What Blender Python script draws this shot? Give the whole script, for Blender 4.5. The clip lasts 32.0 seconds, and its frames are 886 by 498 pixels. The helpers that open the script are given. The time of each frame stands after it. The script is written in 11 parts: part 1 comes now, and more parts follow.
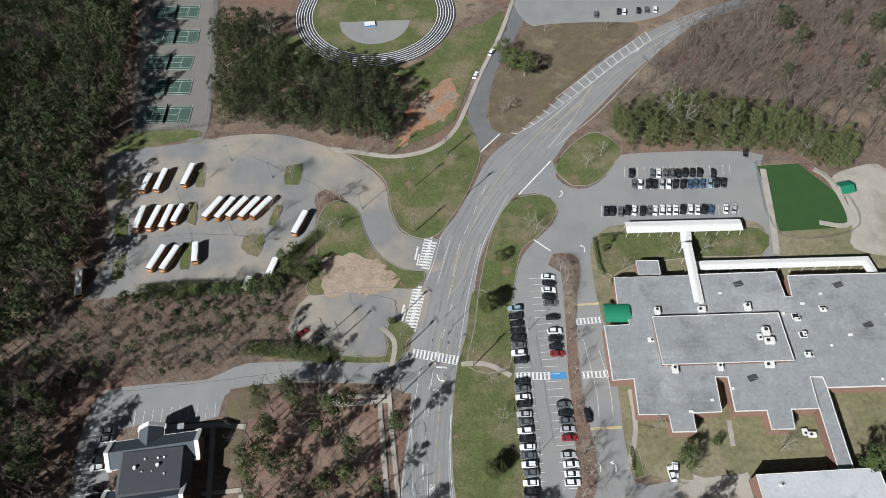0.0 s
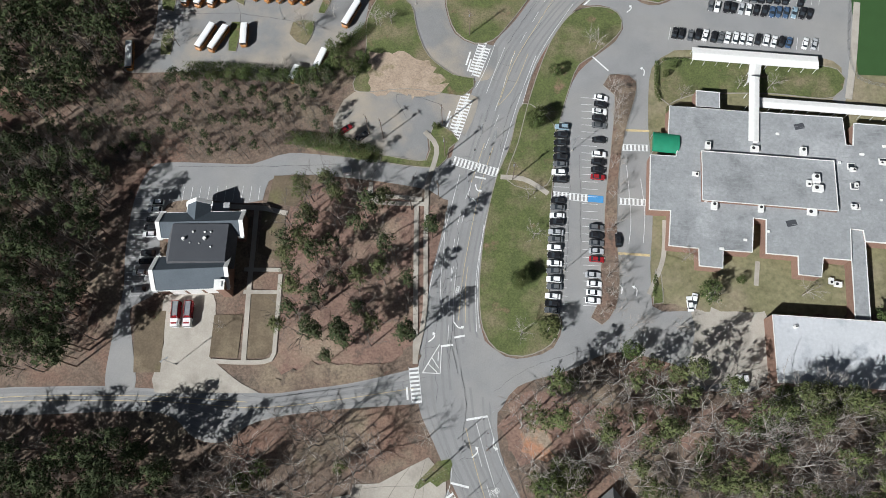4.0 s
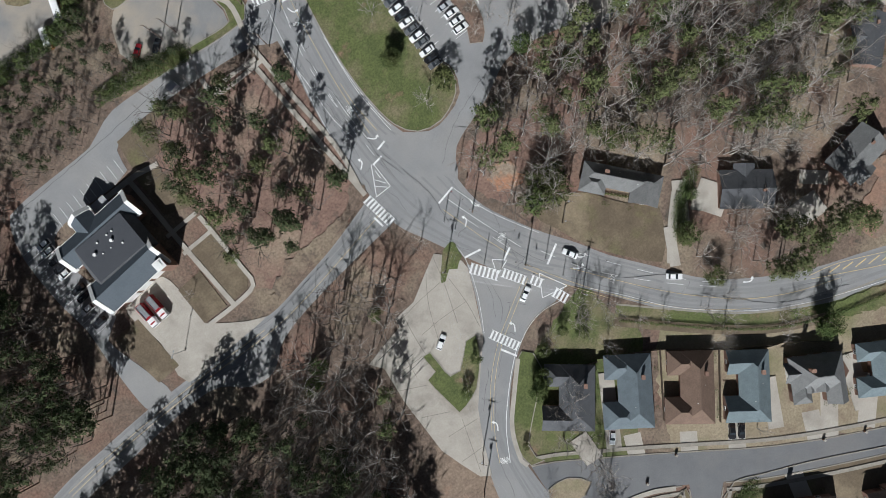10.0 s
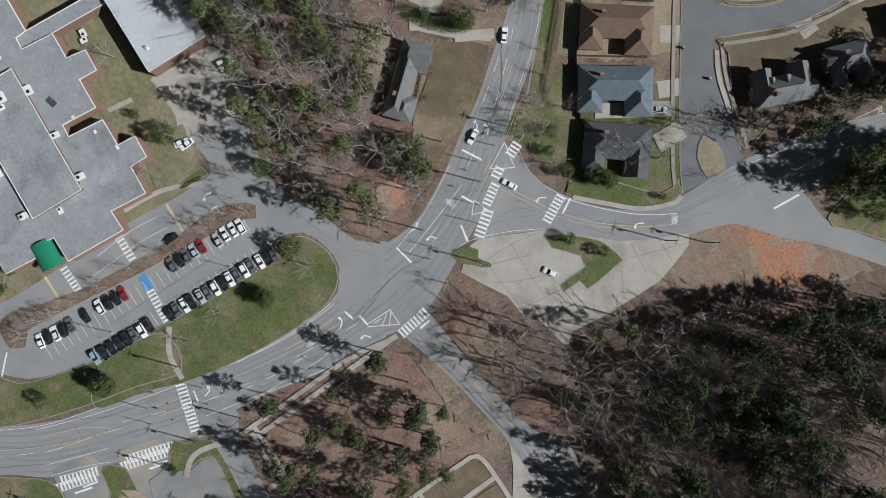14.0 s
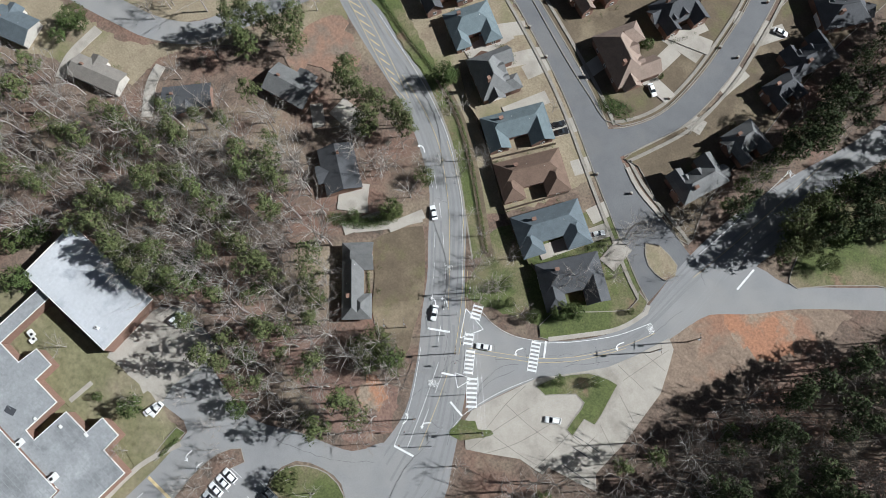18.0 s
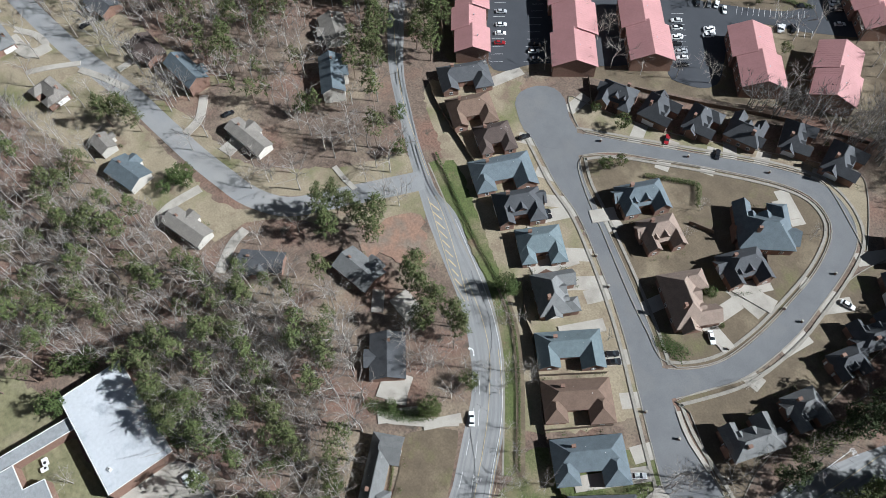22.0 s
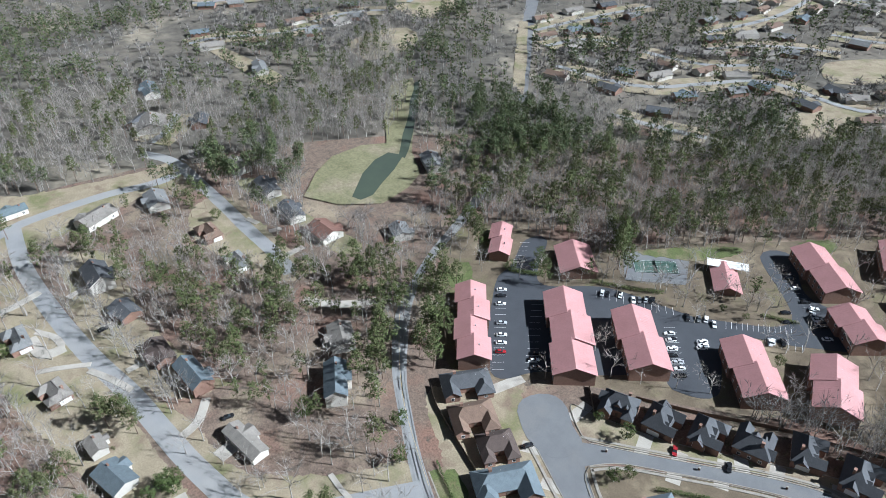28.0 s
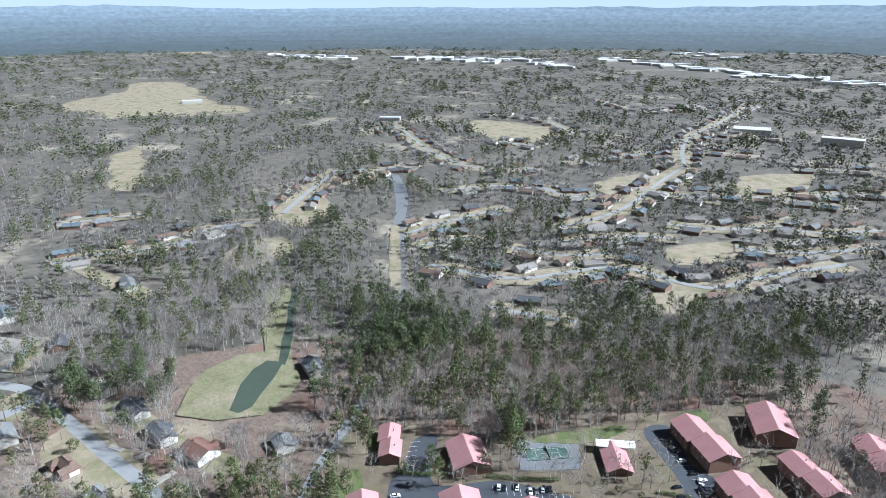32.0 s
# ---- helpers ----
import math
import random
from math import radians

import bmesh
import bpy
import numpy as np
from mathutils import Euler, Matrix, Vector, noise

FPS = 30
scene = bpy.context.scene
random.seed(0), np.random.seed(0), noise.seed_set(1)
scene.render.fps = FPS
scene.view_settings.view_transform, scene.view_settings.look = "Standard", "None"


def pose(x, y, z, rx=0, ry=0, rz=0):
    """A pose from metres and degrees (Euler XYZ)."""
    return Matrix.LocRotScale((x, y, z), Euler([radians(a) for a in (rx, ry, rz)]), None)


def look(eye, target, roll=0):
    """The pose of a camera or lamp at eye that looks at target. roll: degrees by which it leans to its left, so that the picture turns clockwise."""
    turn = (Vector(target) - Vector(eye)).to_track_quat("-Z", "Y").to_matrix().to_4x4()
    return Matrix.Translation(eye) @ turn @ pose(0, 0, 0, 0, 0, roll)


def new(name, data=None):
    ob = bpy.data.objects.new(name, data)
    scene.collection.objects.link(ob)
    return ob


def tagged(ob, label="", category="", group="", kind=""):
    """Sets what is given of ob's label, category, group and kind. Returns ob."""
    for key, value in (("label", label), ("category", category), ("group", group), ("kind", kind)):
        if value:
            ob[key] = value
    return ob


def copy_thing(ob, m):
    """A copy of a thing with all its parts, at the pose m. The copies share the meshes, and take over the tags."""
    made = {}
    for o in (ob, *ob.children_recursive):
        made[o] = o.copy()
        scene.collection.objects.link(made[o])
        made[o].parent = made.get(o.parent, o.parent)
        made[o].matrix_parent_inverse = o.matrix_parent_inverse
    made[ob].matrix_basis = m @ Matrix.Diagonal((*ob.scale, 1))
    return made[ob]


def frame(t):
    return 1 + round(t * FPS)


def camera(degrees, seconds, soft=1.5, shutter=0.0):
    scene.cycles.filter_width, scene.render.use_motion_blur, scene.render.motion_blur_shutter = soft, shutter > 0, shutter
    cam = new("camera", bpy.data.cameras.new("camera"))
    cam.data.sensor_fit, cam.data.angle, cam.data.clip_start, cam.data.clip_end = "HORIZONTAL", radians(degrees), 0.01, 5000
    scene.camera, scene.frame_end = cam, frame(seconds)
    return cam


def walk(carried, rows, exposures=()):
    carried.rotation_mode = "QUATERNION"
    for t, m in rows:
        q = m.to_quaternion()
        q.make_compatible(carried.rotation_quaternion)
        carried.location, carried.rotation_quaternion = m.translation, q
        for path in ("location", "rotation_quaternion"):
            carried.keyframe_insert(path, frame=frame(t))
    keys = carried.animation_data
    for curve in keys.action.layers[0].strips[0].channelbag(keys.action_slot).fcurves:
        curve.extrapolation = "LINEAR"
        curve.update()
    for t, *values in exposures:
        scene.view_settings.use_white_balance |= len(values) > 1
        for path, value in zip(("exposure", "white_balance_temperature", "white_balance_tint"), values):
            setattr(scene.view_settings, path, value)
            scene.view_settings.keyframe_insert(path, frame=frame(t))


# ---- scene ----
cam = camera(65.0, 32.0, soft=0.8)
EYE = (0.0, 0.0, 205.0)
PATH = [
    (0, 34.21, 1.02, -1.51),
    (0.5, 32.37, 1.05, -0.17),
    (1, 30.41, 1.08, 1.17),
    (1.5, 28.45, 1.11, 2.26),
    (2, 26.50, 1.15, 3.23),
    (2.5, 24.55, 1.20, 4.11),
    (3, 22.59, 1.24, 4.58),
    (3.5, 20.64, 1.28, 5.11),
    (5.5, 12.75, 1.41, 6.47),
    (6, 10.71, 1.45, 6.48),
    (6.5, 8.57, 1.49, 6.50),
    (7, 6.40, 1.52, 6.62),
    (7.5, 4.14, 1.62, 5.63),
    (8, 1.81, 1.74, 2.58),
    (8.5, 1.23, 1.86, -2.07),
    (9, 0.99, 2.05, -11.57),
    (9.5, 0.66, 2.27, -23.42),
    (10, 0.33, 2.38, -34.97),
    (10.5, 0.08, 2.39, -45.18),
    (11, -0.21, 2.43, -56.34),
    (11.5, -0.53, 2.41, -68.78),
    (12, -0.84, 2.30, -80.45),
    (12.5, -1.06, 2.17, -91.26),
    (13, -1.27, 1.94, -101.86),
    (13.5, -1.44, 1.84, -111.50),
    (14, -1.23, 1.72, -120.09),
    (14.5, -0.37, 1.62, -126.75),
    (15, 1.00, 1.47, -131.70),
    (15.5, 2.78, 1.16, -135.16),
    (16, 4.79, 1.06, -137.94),
    (16.5, 6.83, 1.05, -138.37),
    (17, 8.87, 1.04, -138.40),
    (17.5, 10.92, 1.05, -138.39),
    (18, 13.02, 1.04, -137.95),
    (18.5, 15.13, 1.04, -136.89),
    (19, 17.25, 1.04, -135.71),
    (19.5, 19.39, 1.01, -133.88),
    (20, 21.50, 1.00, -131.87),
    (20.5, 23.60, 1.00, -130.07),
    (21, 25.69, 0.97, -128.82),
    (21.5, 27.80, 0.93, -127.56),
    (22, 29.78, 0.91, -126.46),
    (22.5, 31.88, 0.88, -125.35),
    (23, 33.96, 0.85, -124.29),
    (23.5, 36.07, 0.86, -123.39),
    (24, 38.13, 0.75, -122.52),
    (24.5, 40.19, 0.70, -122.02),
    (25, 42.23, 0.67, -122.07),
    (25.5, 44.30, 0.63, -122.14),
    (27.5, 52.58, 0.47, -124.75),
    (28, 54.63, 0.41, -125.68),
    (28.5, 56.68, 0.36, -126.73),
    (29, 58.71, 0.29, -127.66),
    (29.5, 60.73, 0.25, -128.60),
    (30, 62.74, 0.20, -129.66),
    (30.5, 64.76, 0.15, -130.97),
    (31, 66.78, 0.15, -132.81),
    (31.5, 68.81, 0.08, -134.35),
    (32, 70.85, 0.04, -136.29),
]
# the film's own exposure and white balance
EXPOSURES = [(0.0, 0.39, 5980, 8), (6.0, 0.52, 5980, 8), (10.0, 0.27, 5880, 8), (12.0, 0.11, 5830, 8), (13.0, 0.10, 5830, 8), (16.0, 0.23, 5830, 8), (18.0, 0.55, 5790, 7), (19.0, 0.65, 5740, 7), (24.0, 0.77, 5490, 6), (25.0, 0.85, 5390, 6), (28.0, 1.00, 5380, 6), (30.0, 1.22, 5230, 6), (32.0, 1.25, 5180, 6)]
walk(cam, [(t, pose(*EYE, rx, ry, rz)) for t, rx, ry, rz in PATH], exposures=EXPOSURES)

# ---- light ----
SUN_UP, SUN_AZ = radians(37), radians(225)      # the sun stands in the south-west
world = bpy.data.worlds.new("world")
scene.world = world
world.use_nodes = True
wn = world.node_tree
sky = wn.nodes.new("ShaderNodeTexSky")
sky.sky_type, sky.sun_disc, sky.sun_elevation = "NISHITA", False, SUN_UP
sky.sun_rotation = SUN_AZ
sky.dust_density, sky.air_density, sky.altitude = 0.0, 1.0, 1500
wn.nodes["Background"].inputs[1].default_value = 0.0185
pale = wn.nodes.new("ShaderNodeHueSaturation")     # a milky winter sky
pale.inputs["Saturation"].default_value = 0.55
wn.links.new(sky.outputs[0], pale.inputs["Color"])
wn.links.new(pale.outputs[0], wn.nodes["Background"].inputs[0])
sun_data = bpy.data.lights.new("sun", "SUN")
sun_data.energy, sun_data.angle, sun_data.color = 5.0, radians(0.53), (1.0, 0.965, 0.92)
sun = new("sun", sun_data)
sun.matrix_world = look((-70 * math.cos(SUN_UP), -71 * math.cos(SUN_UP), 100 * math.sin(SUN_UP)), (0, 0, 0))

# ---- materials ----
MATS = {}


def mat(name, a, b=None, scale=1.0, rough=0.85, bump=0.0, metal=0.0, fine=None, rnd=0.0, local=False, patch=None, spec=0.3):
    """Two colours mixed by noise of a metre size (scale: noise per metre), a third in larger patches, grain and relief."""
    m = bpy.data.materials.new(name)
    m.use_nodes = True
    nt = m.node_tree
    N, L = nt.nodes, nt.links
    p = N["Principled BSDF"]
    p.inputs["Roughness"].default_value, p.inputs["Metallic"].default_value = rough, metal
    p.inputs["Specular IOR Level"].default_value = spec
    src = N.new("ShaderNodeTexCoord").outputs["Object"] if local else N.new("ShaderNodeNewGeometry").outputs["Position"]
    def noise_of(s, detail=4, rg=0.6):
        n = N.new("ShaderNodeTexNoise")
        n.inputs["Scale"].default_value, n.inputs["Detail"].default_value, n.inputs["Roughness"].default_value = s, detail, rg
        L.new(src, n.inputs["Vector"])
        return n.outputs["Fac"]
    def ramp(fac, lo, hi):
        r = N.new("ShaderNodeMapRange")
        r.inputs["From Min"].default_value, r.inputs["From Max"].default_value = lo, hi
        L.new(fac, r.inputs["Value"])
        return r.outputs["Result"]
    def mix(fac, x, y, kind="MIX"):
        k = N.new("ShaderNodeMix")
        k.data_type, k.blend_type = "RGBA", kind
        for sock, v in ((k.inputs[0], fac), (k.inputs[6], x), (k.inputs[7], y)):
            if isinstance(v, (tuple, float, int)):
                sock.default_value = (*v, 1) if isinstance(v, tuple) else v
            else:
                L.new(v, sock)
        return k.outputs[2]
    col = mix(ramp(noise_of(scale), 0.3, 0.7), a, b or tuple(0.8 * c for c in a))
    for pc, ps, lo, hi in ([patch] if isinstance(patch, tuple) else patch or []):
        col = mix(ramp(noise_of(ps, 5), lo, hi), col, pc)
    if fine:
        fs, amount = fine
        g = ramp(noise_of(fs, 3, 0.7), 0.25, 0.75)
        v = N.new("ShaderNodeMapRange")
        v.inputs["To Min"].default_value, v.inputs["To Max"].default_value = 1 - amount, 1 + amount
        L.new(g, v.inputs["Value"])
        c3 = N.new("ShaderNodeCombineColor")
        for i in range(3):
            L.new(v.outputs[0], c3.inputs[i])
        col = mix(1.0, col, c3.outputs[0], "MULTIPLY")
    if rnd:
        info = N.new("ShaderNodeObjectInfo")
        v = N.new("ShaderNodeMapRange")
        v.inputs["To Min"].default_value, v.inputs["To Max"].default_value = 1 - rnd, 1 + rnd
        L.new(info.outputs["Random"], v.inputs["Value"])
        c3 = N.new("ShaderNodeCombineColor")
        for i in range(3):
            L.new(v.outputs[0], c3.inputs[i])
        col = mix(1.0, col, c3.outputs[0], "MULTIPLY")
    L.new(col, p.inputs["Base Color"])
    if bump:
        bn = N.new("ShaderNodeBump")
        bn.inputs["Strength"].default_value, bn.inputs["Distance"].default_value = 0.7, bump
        L.new(noise_of(fine[0] if fine else 4 * scale, 4), bn.inputs["Height"])
        L.new(bn.outputs[0], p.inputs["Normal"])
    MATS[name] = m
    return m


def island_mat(name, a, b, rough=0.9, big=None):
    """For joined foliage and twigs: colour varies from piece to piece and in patches of trees."""
    m = bpy.data.materials.new(name)
    m.use_nodes = True
    nt = m.node_tree
    N, L = nt.nodes, nt.links
    p = N["Principled BSDF"]
    p.inputs["Roughness"].default_value, p.inputs["Specular IOR Level"].default_value = rough, 0.15
    geo = N.new("ShaderNodeNewGeometry")
    k = N.new("ShaderNodeMix")
    k.data_type = "RGBA"
    k.inputs[6].default_value, k.inputs[7].default_value = (*a, 1), (*b, 1)
    L.new(geo.outputs["Random Per Island"], k.inputs[0])
    out = k.outputs[2]
    if big:
        n = N.new("ShaderNodeTexNoise")
        n.inputs["Scale"].default_value, n.inputs["Detail"].default_value = 0.06, 3
        L.new(geo.outputs["Position"], n.inputs["Vector"])
        r = N.new("ShaderNodeMapRange")
        r.inputs["From Min"].default_value, r.inputs["From Max"].default_value = 0.4, 0.62
        L.new(n.outputs["Fac"], r.inputs["Value"])
        k2 = N.new("ShaderNodeMix")
        k2.data_type = "RGBA"
        k2.inputs[7].default_value = (*big, 1)
        k3 = N.new("ShaderNodeMath")
        k3.operation = "MULTIPLY"
        k3.inputs[1].default_value = 0.7
        L.new(r.outputs[0], k3.inputs[0])
        L.new(k3.outputs[0], k2.inputs[0])
        L.new(out, k2.inputs[6])
        out = k2.outputs[2]
    L.new(out, p.inputs["Base Color"])
    MATS[name] = m
    return m


mat("litter", (0.188, 0.138, 0.105), (0.115, 0.086, 0.066), 0.35, 0.95, 0.07, fine=(1.3, 0.42), patch=[((0.265, 0.215, 0.15), 0.028, 0.52, 0.68), ((0.19, 0.115, 0.085), 0.04, 0.50, 0.64), ((0.09, 0.075, 0.06), 0.16, 0.56, 0.68)])
mat("red_litter", (0.235, 0.152, 0.117), (0.16, 0.102, 0.08), 0.3, 0.95, 0.06, fine=(1.3, 0.4), patch=[((0.26, 0.20, 0.145), 0.05, 0.52, 0.66), ((0.125, 0.09, 0.072), 0.2, 0.56, 0.68)])
mat("grass", (0.108, 0.126, 0.044), (0.078, 0.094, 0.034), 0.22, 0.95, 0.05, fine=(1.8, 0.4), patch=[((0.185, 0.155, 0.094), 0.06, 0.48, 0.64), ((0.20, 0.135, 0.09), 0.11, 0.60, 0.70)])
mat("meadow", (0.20, 0.185, 0.105), (0.15, 0.142, 0.075), 0.08, 0.95, fine=(0.6, 0.3), patch=((0.25, 0.21, 0.145), 0.03, 0.5, 0.65))
mat("dry_grass", (0.30, 0.25, 0.172), (0.225, 0.185, 0.125), 0.12, 0.95, 0.03, fine=(1.6, 0.28), patch=[((0.155, 0.15, 0.072), 0.05, 0.50, 0.66), ((0.19, 0.14, 0.10), 0.09, 0.56, 0.68)])
mat("dormant_lawn", (0.155, 0.120, 0.08), (0.108, 0.085, 0.058), 0.2, 0.95, 0.03, fine=(1.6, 0.25), patch=[((0.135, 0.122, 0.062), 0.08, 0.54, 0.68), ((0.225, 0.18, 0.12), 0.045, 0.54, 0.68)])
mat("turf", (0.036, 0.082, 0.024), (0.032, 0.073, 0.021), 0.2, 0.9, 0.0, fine=(4.0, 0.12))
mat("clay", (0.27, 0.165, 0.115), (0.22, 0.145, 0.108), 0.2, 0.95, 0.06, fine=(1.2, 0.3), patch=((0.20, 0.16, 0.125), 0.10, 0.45, 0.62))
mat("red_clay", (0.36, 0.18, 0.105), (0.28, 0.15, 0.095), 0.2, 0.95, 0.1, fine=(1.2, 0.35), patch=((0.27, 0.215, 0.16), 0.10, 0.47, 0.60))
mat("dirt", (0.39, 0.305, 0.23), (0.29, 0.222, 0.165), 0.25, 0.95, 0.05, fine=(1.6, 0.3), patch=((0.19, 0.165, 0.09), 0.12, 0.55, 0.68))
mat("bank_soil", (0.265, 0.20, 0.148), (0.18, 0.132, 0.098), 0.3, 0.95, 0.08, fine=(1.3, 0.35), patch=((0.26, 0.15, 0.10), 0.08, 0.5, 0.64))
mat("asphalt", (0.262, 0.260, 0.257), (0.222, 0.221, 0.220), 0.10, 0.9, 0.01, fine=(3.0, 0.12), patch=((0.285, 0.274, 0.258), 0.035, 0.45, 0.7))
mat("dusty_asphalt", (0.235, 0.232, 0.226), (0.195, 0.194, 0.192), 0.09, 0.9, fine=(4.0, 0.15), patch=((0.35, 0.30, 0.235), 0.03, 0.44, 0.62))
mat("worn_asphalt", (0.232, 0.231, 0.229), (0.208, 0.207, 0.206), 0.3, 0.9, fine=(4.0, 0.15), patch=((0.228, 0.225, 0.22), 0.12, 0.45, 0.6))
mat("seal", (0.055, 0.055, 0.058), (0.10, 0.10, 0.10), 0.4, 0.8, fine=(3.0, 0.3))
mat("joint", (0.21, 0.19, 0.162), (0.16, 0.145, 0.125), 0.6, 0.9)
mat("dark_asphalt", (0.06, 0.063, 0.07), (0.05, 0.053, 0.06), 0.12, 0.85, 0.01, fine=(5.0, 0.15))
mat("street_asphalt", (0.165, 0.166, 0.168), (0.138, 0.139, 0.142), 0.15, 0.9, 0.01, fine=(3.0, 0.14), patch=((0.175, 0.170, 0.165), 0.06, 0.5, 0.7))
mat("concrete", (0.41, 0.375, 0.325), (0.34, 0.31, 0.265), 0.2, 0.9, 0.01, fine=(3.0, 0.12), patch=((0.25, 0.225, 0.19), 0.09, 0.5, 0.7))
mat("kerb", (0.30, 0.272, 0.228), (0.225, 0.205, 0.175), 0.5, 0.9, fine=(3.0, 0.15))
mat("white_paint", (0.80, 0.80, 0.78), (0.58, 0.58, 0.57), 0.9, 0.8, fine=(4.0, 0.2))
mat("yellow_paint", (0.60, 0.47, 0.25), (0.47, 0.38, 0.22), 0.6, 0.8, fine=(3.0, 0.25))
mat("blue_paint", (0.08, 0.28, 0.55), (0.07, 0.23, 0.46), 0.6, 0.8)
mat("water", (0.06, 0.074, 0.055), (0.07, 0.085, 0.06), 0.05, 0.2, spec=0.5)
mat("far_ground", (0.145, 0.125, 0.10), (0.088, 0.08, 0.066), 0.012, 0.95, fine=(0.09, 0.4), patch=((0.29, 0.25, 0.185), 0.008, 0.56, 0.68))
for nm, c in dict(charcoal=(0.088, 0.09, 0.095), slate=(0.13, 0.155, 0.17), brown=(0.17, 0.115, 0.085), teal=(0.145, 0.178, 0.188), grey=(0.18, 0.18, 0.175),
                  darkbrown=(0.10, 0.075, 0.065), tan=(0.27, 0.205, 0.165), greytan=(0.22, 0.20, 0.175), redbrown=(0.20, 0.11, 0.085)).items():
    mat(nm + "_shingle", c, tuple(0.78 * v for v in c), 0.5, 0.9, 0.03, fine=(3.5, 0.22), rnd=0.12)
mat("brick_wall", (0.25, 0.155, 0.115), (0.20, 0.12, 0.09), 1.2, 0.9, fine=(6.0, 0.2), rnd=0.2)
mat("siding_wall", (0.55, 0.52, 0.46), (0.48, 0.45, 0.40), 0.6, 0.8, rnd=0.2)
mat("white_trim", (0.74, 0.73, 0.70), (0.66, 0.65, 0.62), 0.8, 0.7)
mat("membrane", (0.30, 0.308, 0.312), (0.245, 0.252, 0.256), 0.22, 0.9, fine=(1.1, 0.2), patch=[((0.185, 0.19, 0.193), 0.07, 0.54, 0.70), ((0.36, 0.365, 0.37), 0.05, 0.56, 0.70)])
mat("grey_membrane", (0.30, 0.305, 0.31), (0.26, 0.265, 0.27), 0.08, 0.85, fine=(1.6, 0.1), patch=((0.21, 0.213, 0.217), 0.10, 0.56, 0.68))
mat("steel_blue_metal", (0.088, 0.104, 0.12), (0.075, 0.09, 0.104), 0.2, 0.75, fine=(2.0, 0.1))
mat("white_membrane", (0.52, 0.53, 0.545), (0.45, 0.46, 0.475), 0.09, 0.7, fine=(1.0, 0.08), patch=((0.33, 0.345, 0.37), 0.13, 0.55, 0.7))
mat("pink_metal", (0.475, 0.252, 0.245), (0.42, 0.222, 0.215), 0.15, 0.55, fine=(1.2, 0.1))
mat("glass_dark", (0.02, 0.025, 0.03), (0.03, 0.035, 0.04), 0.5, 0.08, spec=0.6)
mat("black_rubber", (0.02, 0.02, 0.02), (0.03, 0.03, 0.03), 2.0, 0.8)
mat("steel", (0.42, 0.43, 0.44), (0.34, 0.35, 0.36), 1.0, 0.45, metal=0.7)
mat("old_wood", (0.16, 0.12, 0.09), (0.11, 0.085, 0.065), 1.5, 0.9, fine=(6.0, 0.25))
mat("green_canvas", (0.02, 0.20, 0.11), (0.018, 0.17, 0.09), 0.5, 0.7)
mat("court_green", (0.062, 0.105, 0.083), (0.055, 0.094, 0.075), 0.1, 0.85, fine=(2.0, 0.1))
mat("court_tan", (0.20, 0.185, 0.165), (0.175, 0.163, 0.148), 0.1, 0.85, fine=(2.0, 0.1))
mat("school_bus_yellow", (0.33, 0.14, 0.03), (0.30, 0.125, 0.03), 1.0, 0.4)
mat("bark", (0.44, 0.405, 0.36), (0.26, 0.232, 0.205), 1.0, 0.95)
mat("grove_bark", (0.40, 0.368, 0.33), (0.22, 0.198, 0.176), 1.0, 0.95)
mat("pine_bark", (0.22, 0.155, 0.115), (0.15, 0.105, 0.08), 1.0, 0.95)
island_mat("twigs", (0.37, 0.335, 0.30), (0.17, 0.148, 0.13), big=(0.245, 0.21, 0.18))
# darker copies of twigs and bark, with the woods' shade put into the colour
island_mat("shaded_twigs", (0.185, 0.16, 0.14), (0.08, 0.067, 0.057), big=(0.105, 0.087, 0.074))
mat("shaded_bark", (0.21, 0.182, 0.158), (0.115, 0.097, 0.083), 1.0, 0.95)
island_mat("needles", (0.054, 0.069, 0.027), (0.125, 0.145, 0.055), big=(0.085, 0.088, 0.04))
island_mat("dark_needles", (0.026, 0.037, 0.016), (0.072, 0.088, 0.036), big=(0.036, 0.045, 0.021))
island_mat("broadleaf", (0.045, 0.064, 0.022), (0.092, 0.122, 0.04), big=(0.082, 0.086, 0.032))
island_mat("far_twigs", (0.25, 0.232, 0.215), (0.115, 0.106, 0.098), big=(0.155, 0.14, 0.128))
island_mat("far_needles", (0.046, 0.062, 0.03), (0.115, 0.135, 0.06))
for nm, c in dict(white=(0.78, 0.78, 0.77), silver=(0.42, 0.43, 0.44), black=(0.018, 0.018, 0.02), grey=(0.12, 0.125, 0.13), blue=(0.06, 0.10, 0.17), red=(0.28, 0.02, 0.025), lightblue=(0.25, 0.34, 0.40)).items():
    mat(nm + "_car_paint", c, tuple(0.95 * v for v in c), 0.5, 0.25, local=True, spec=0.6)


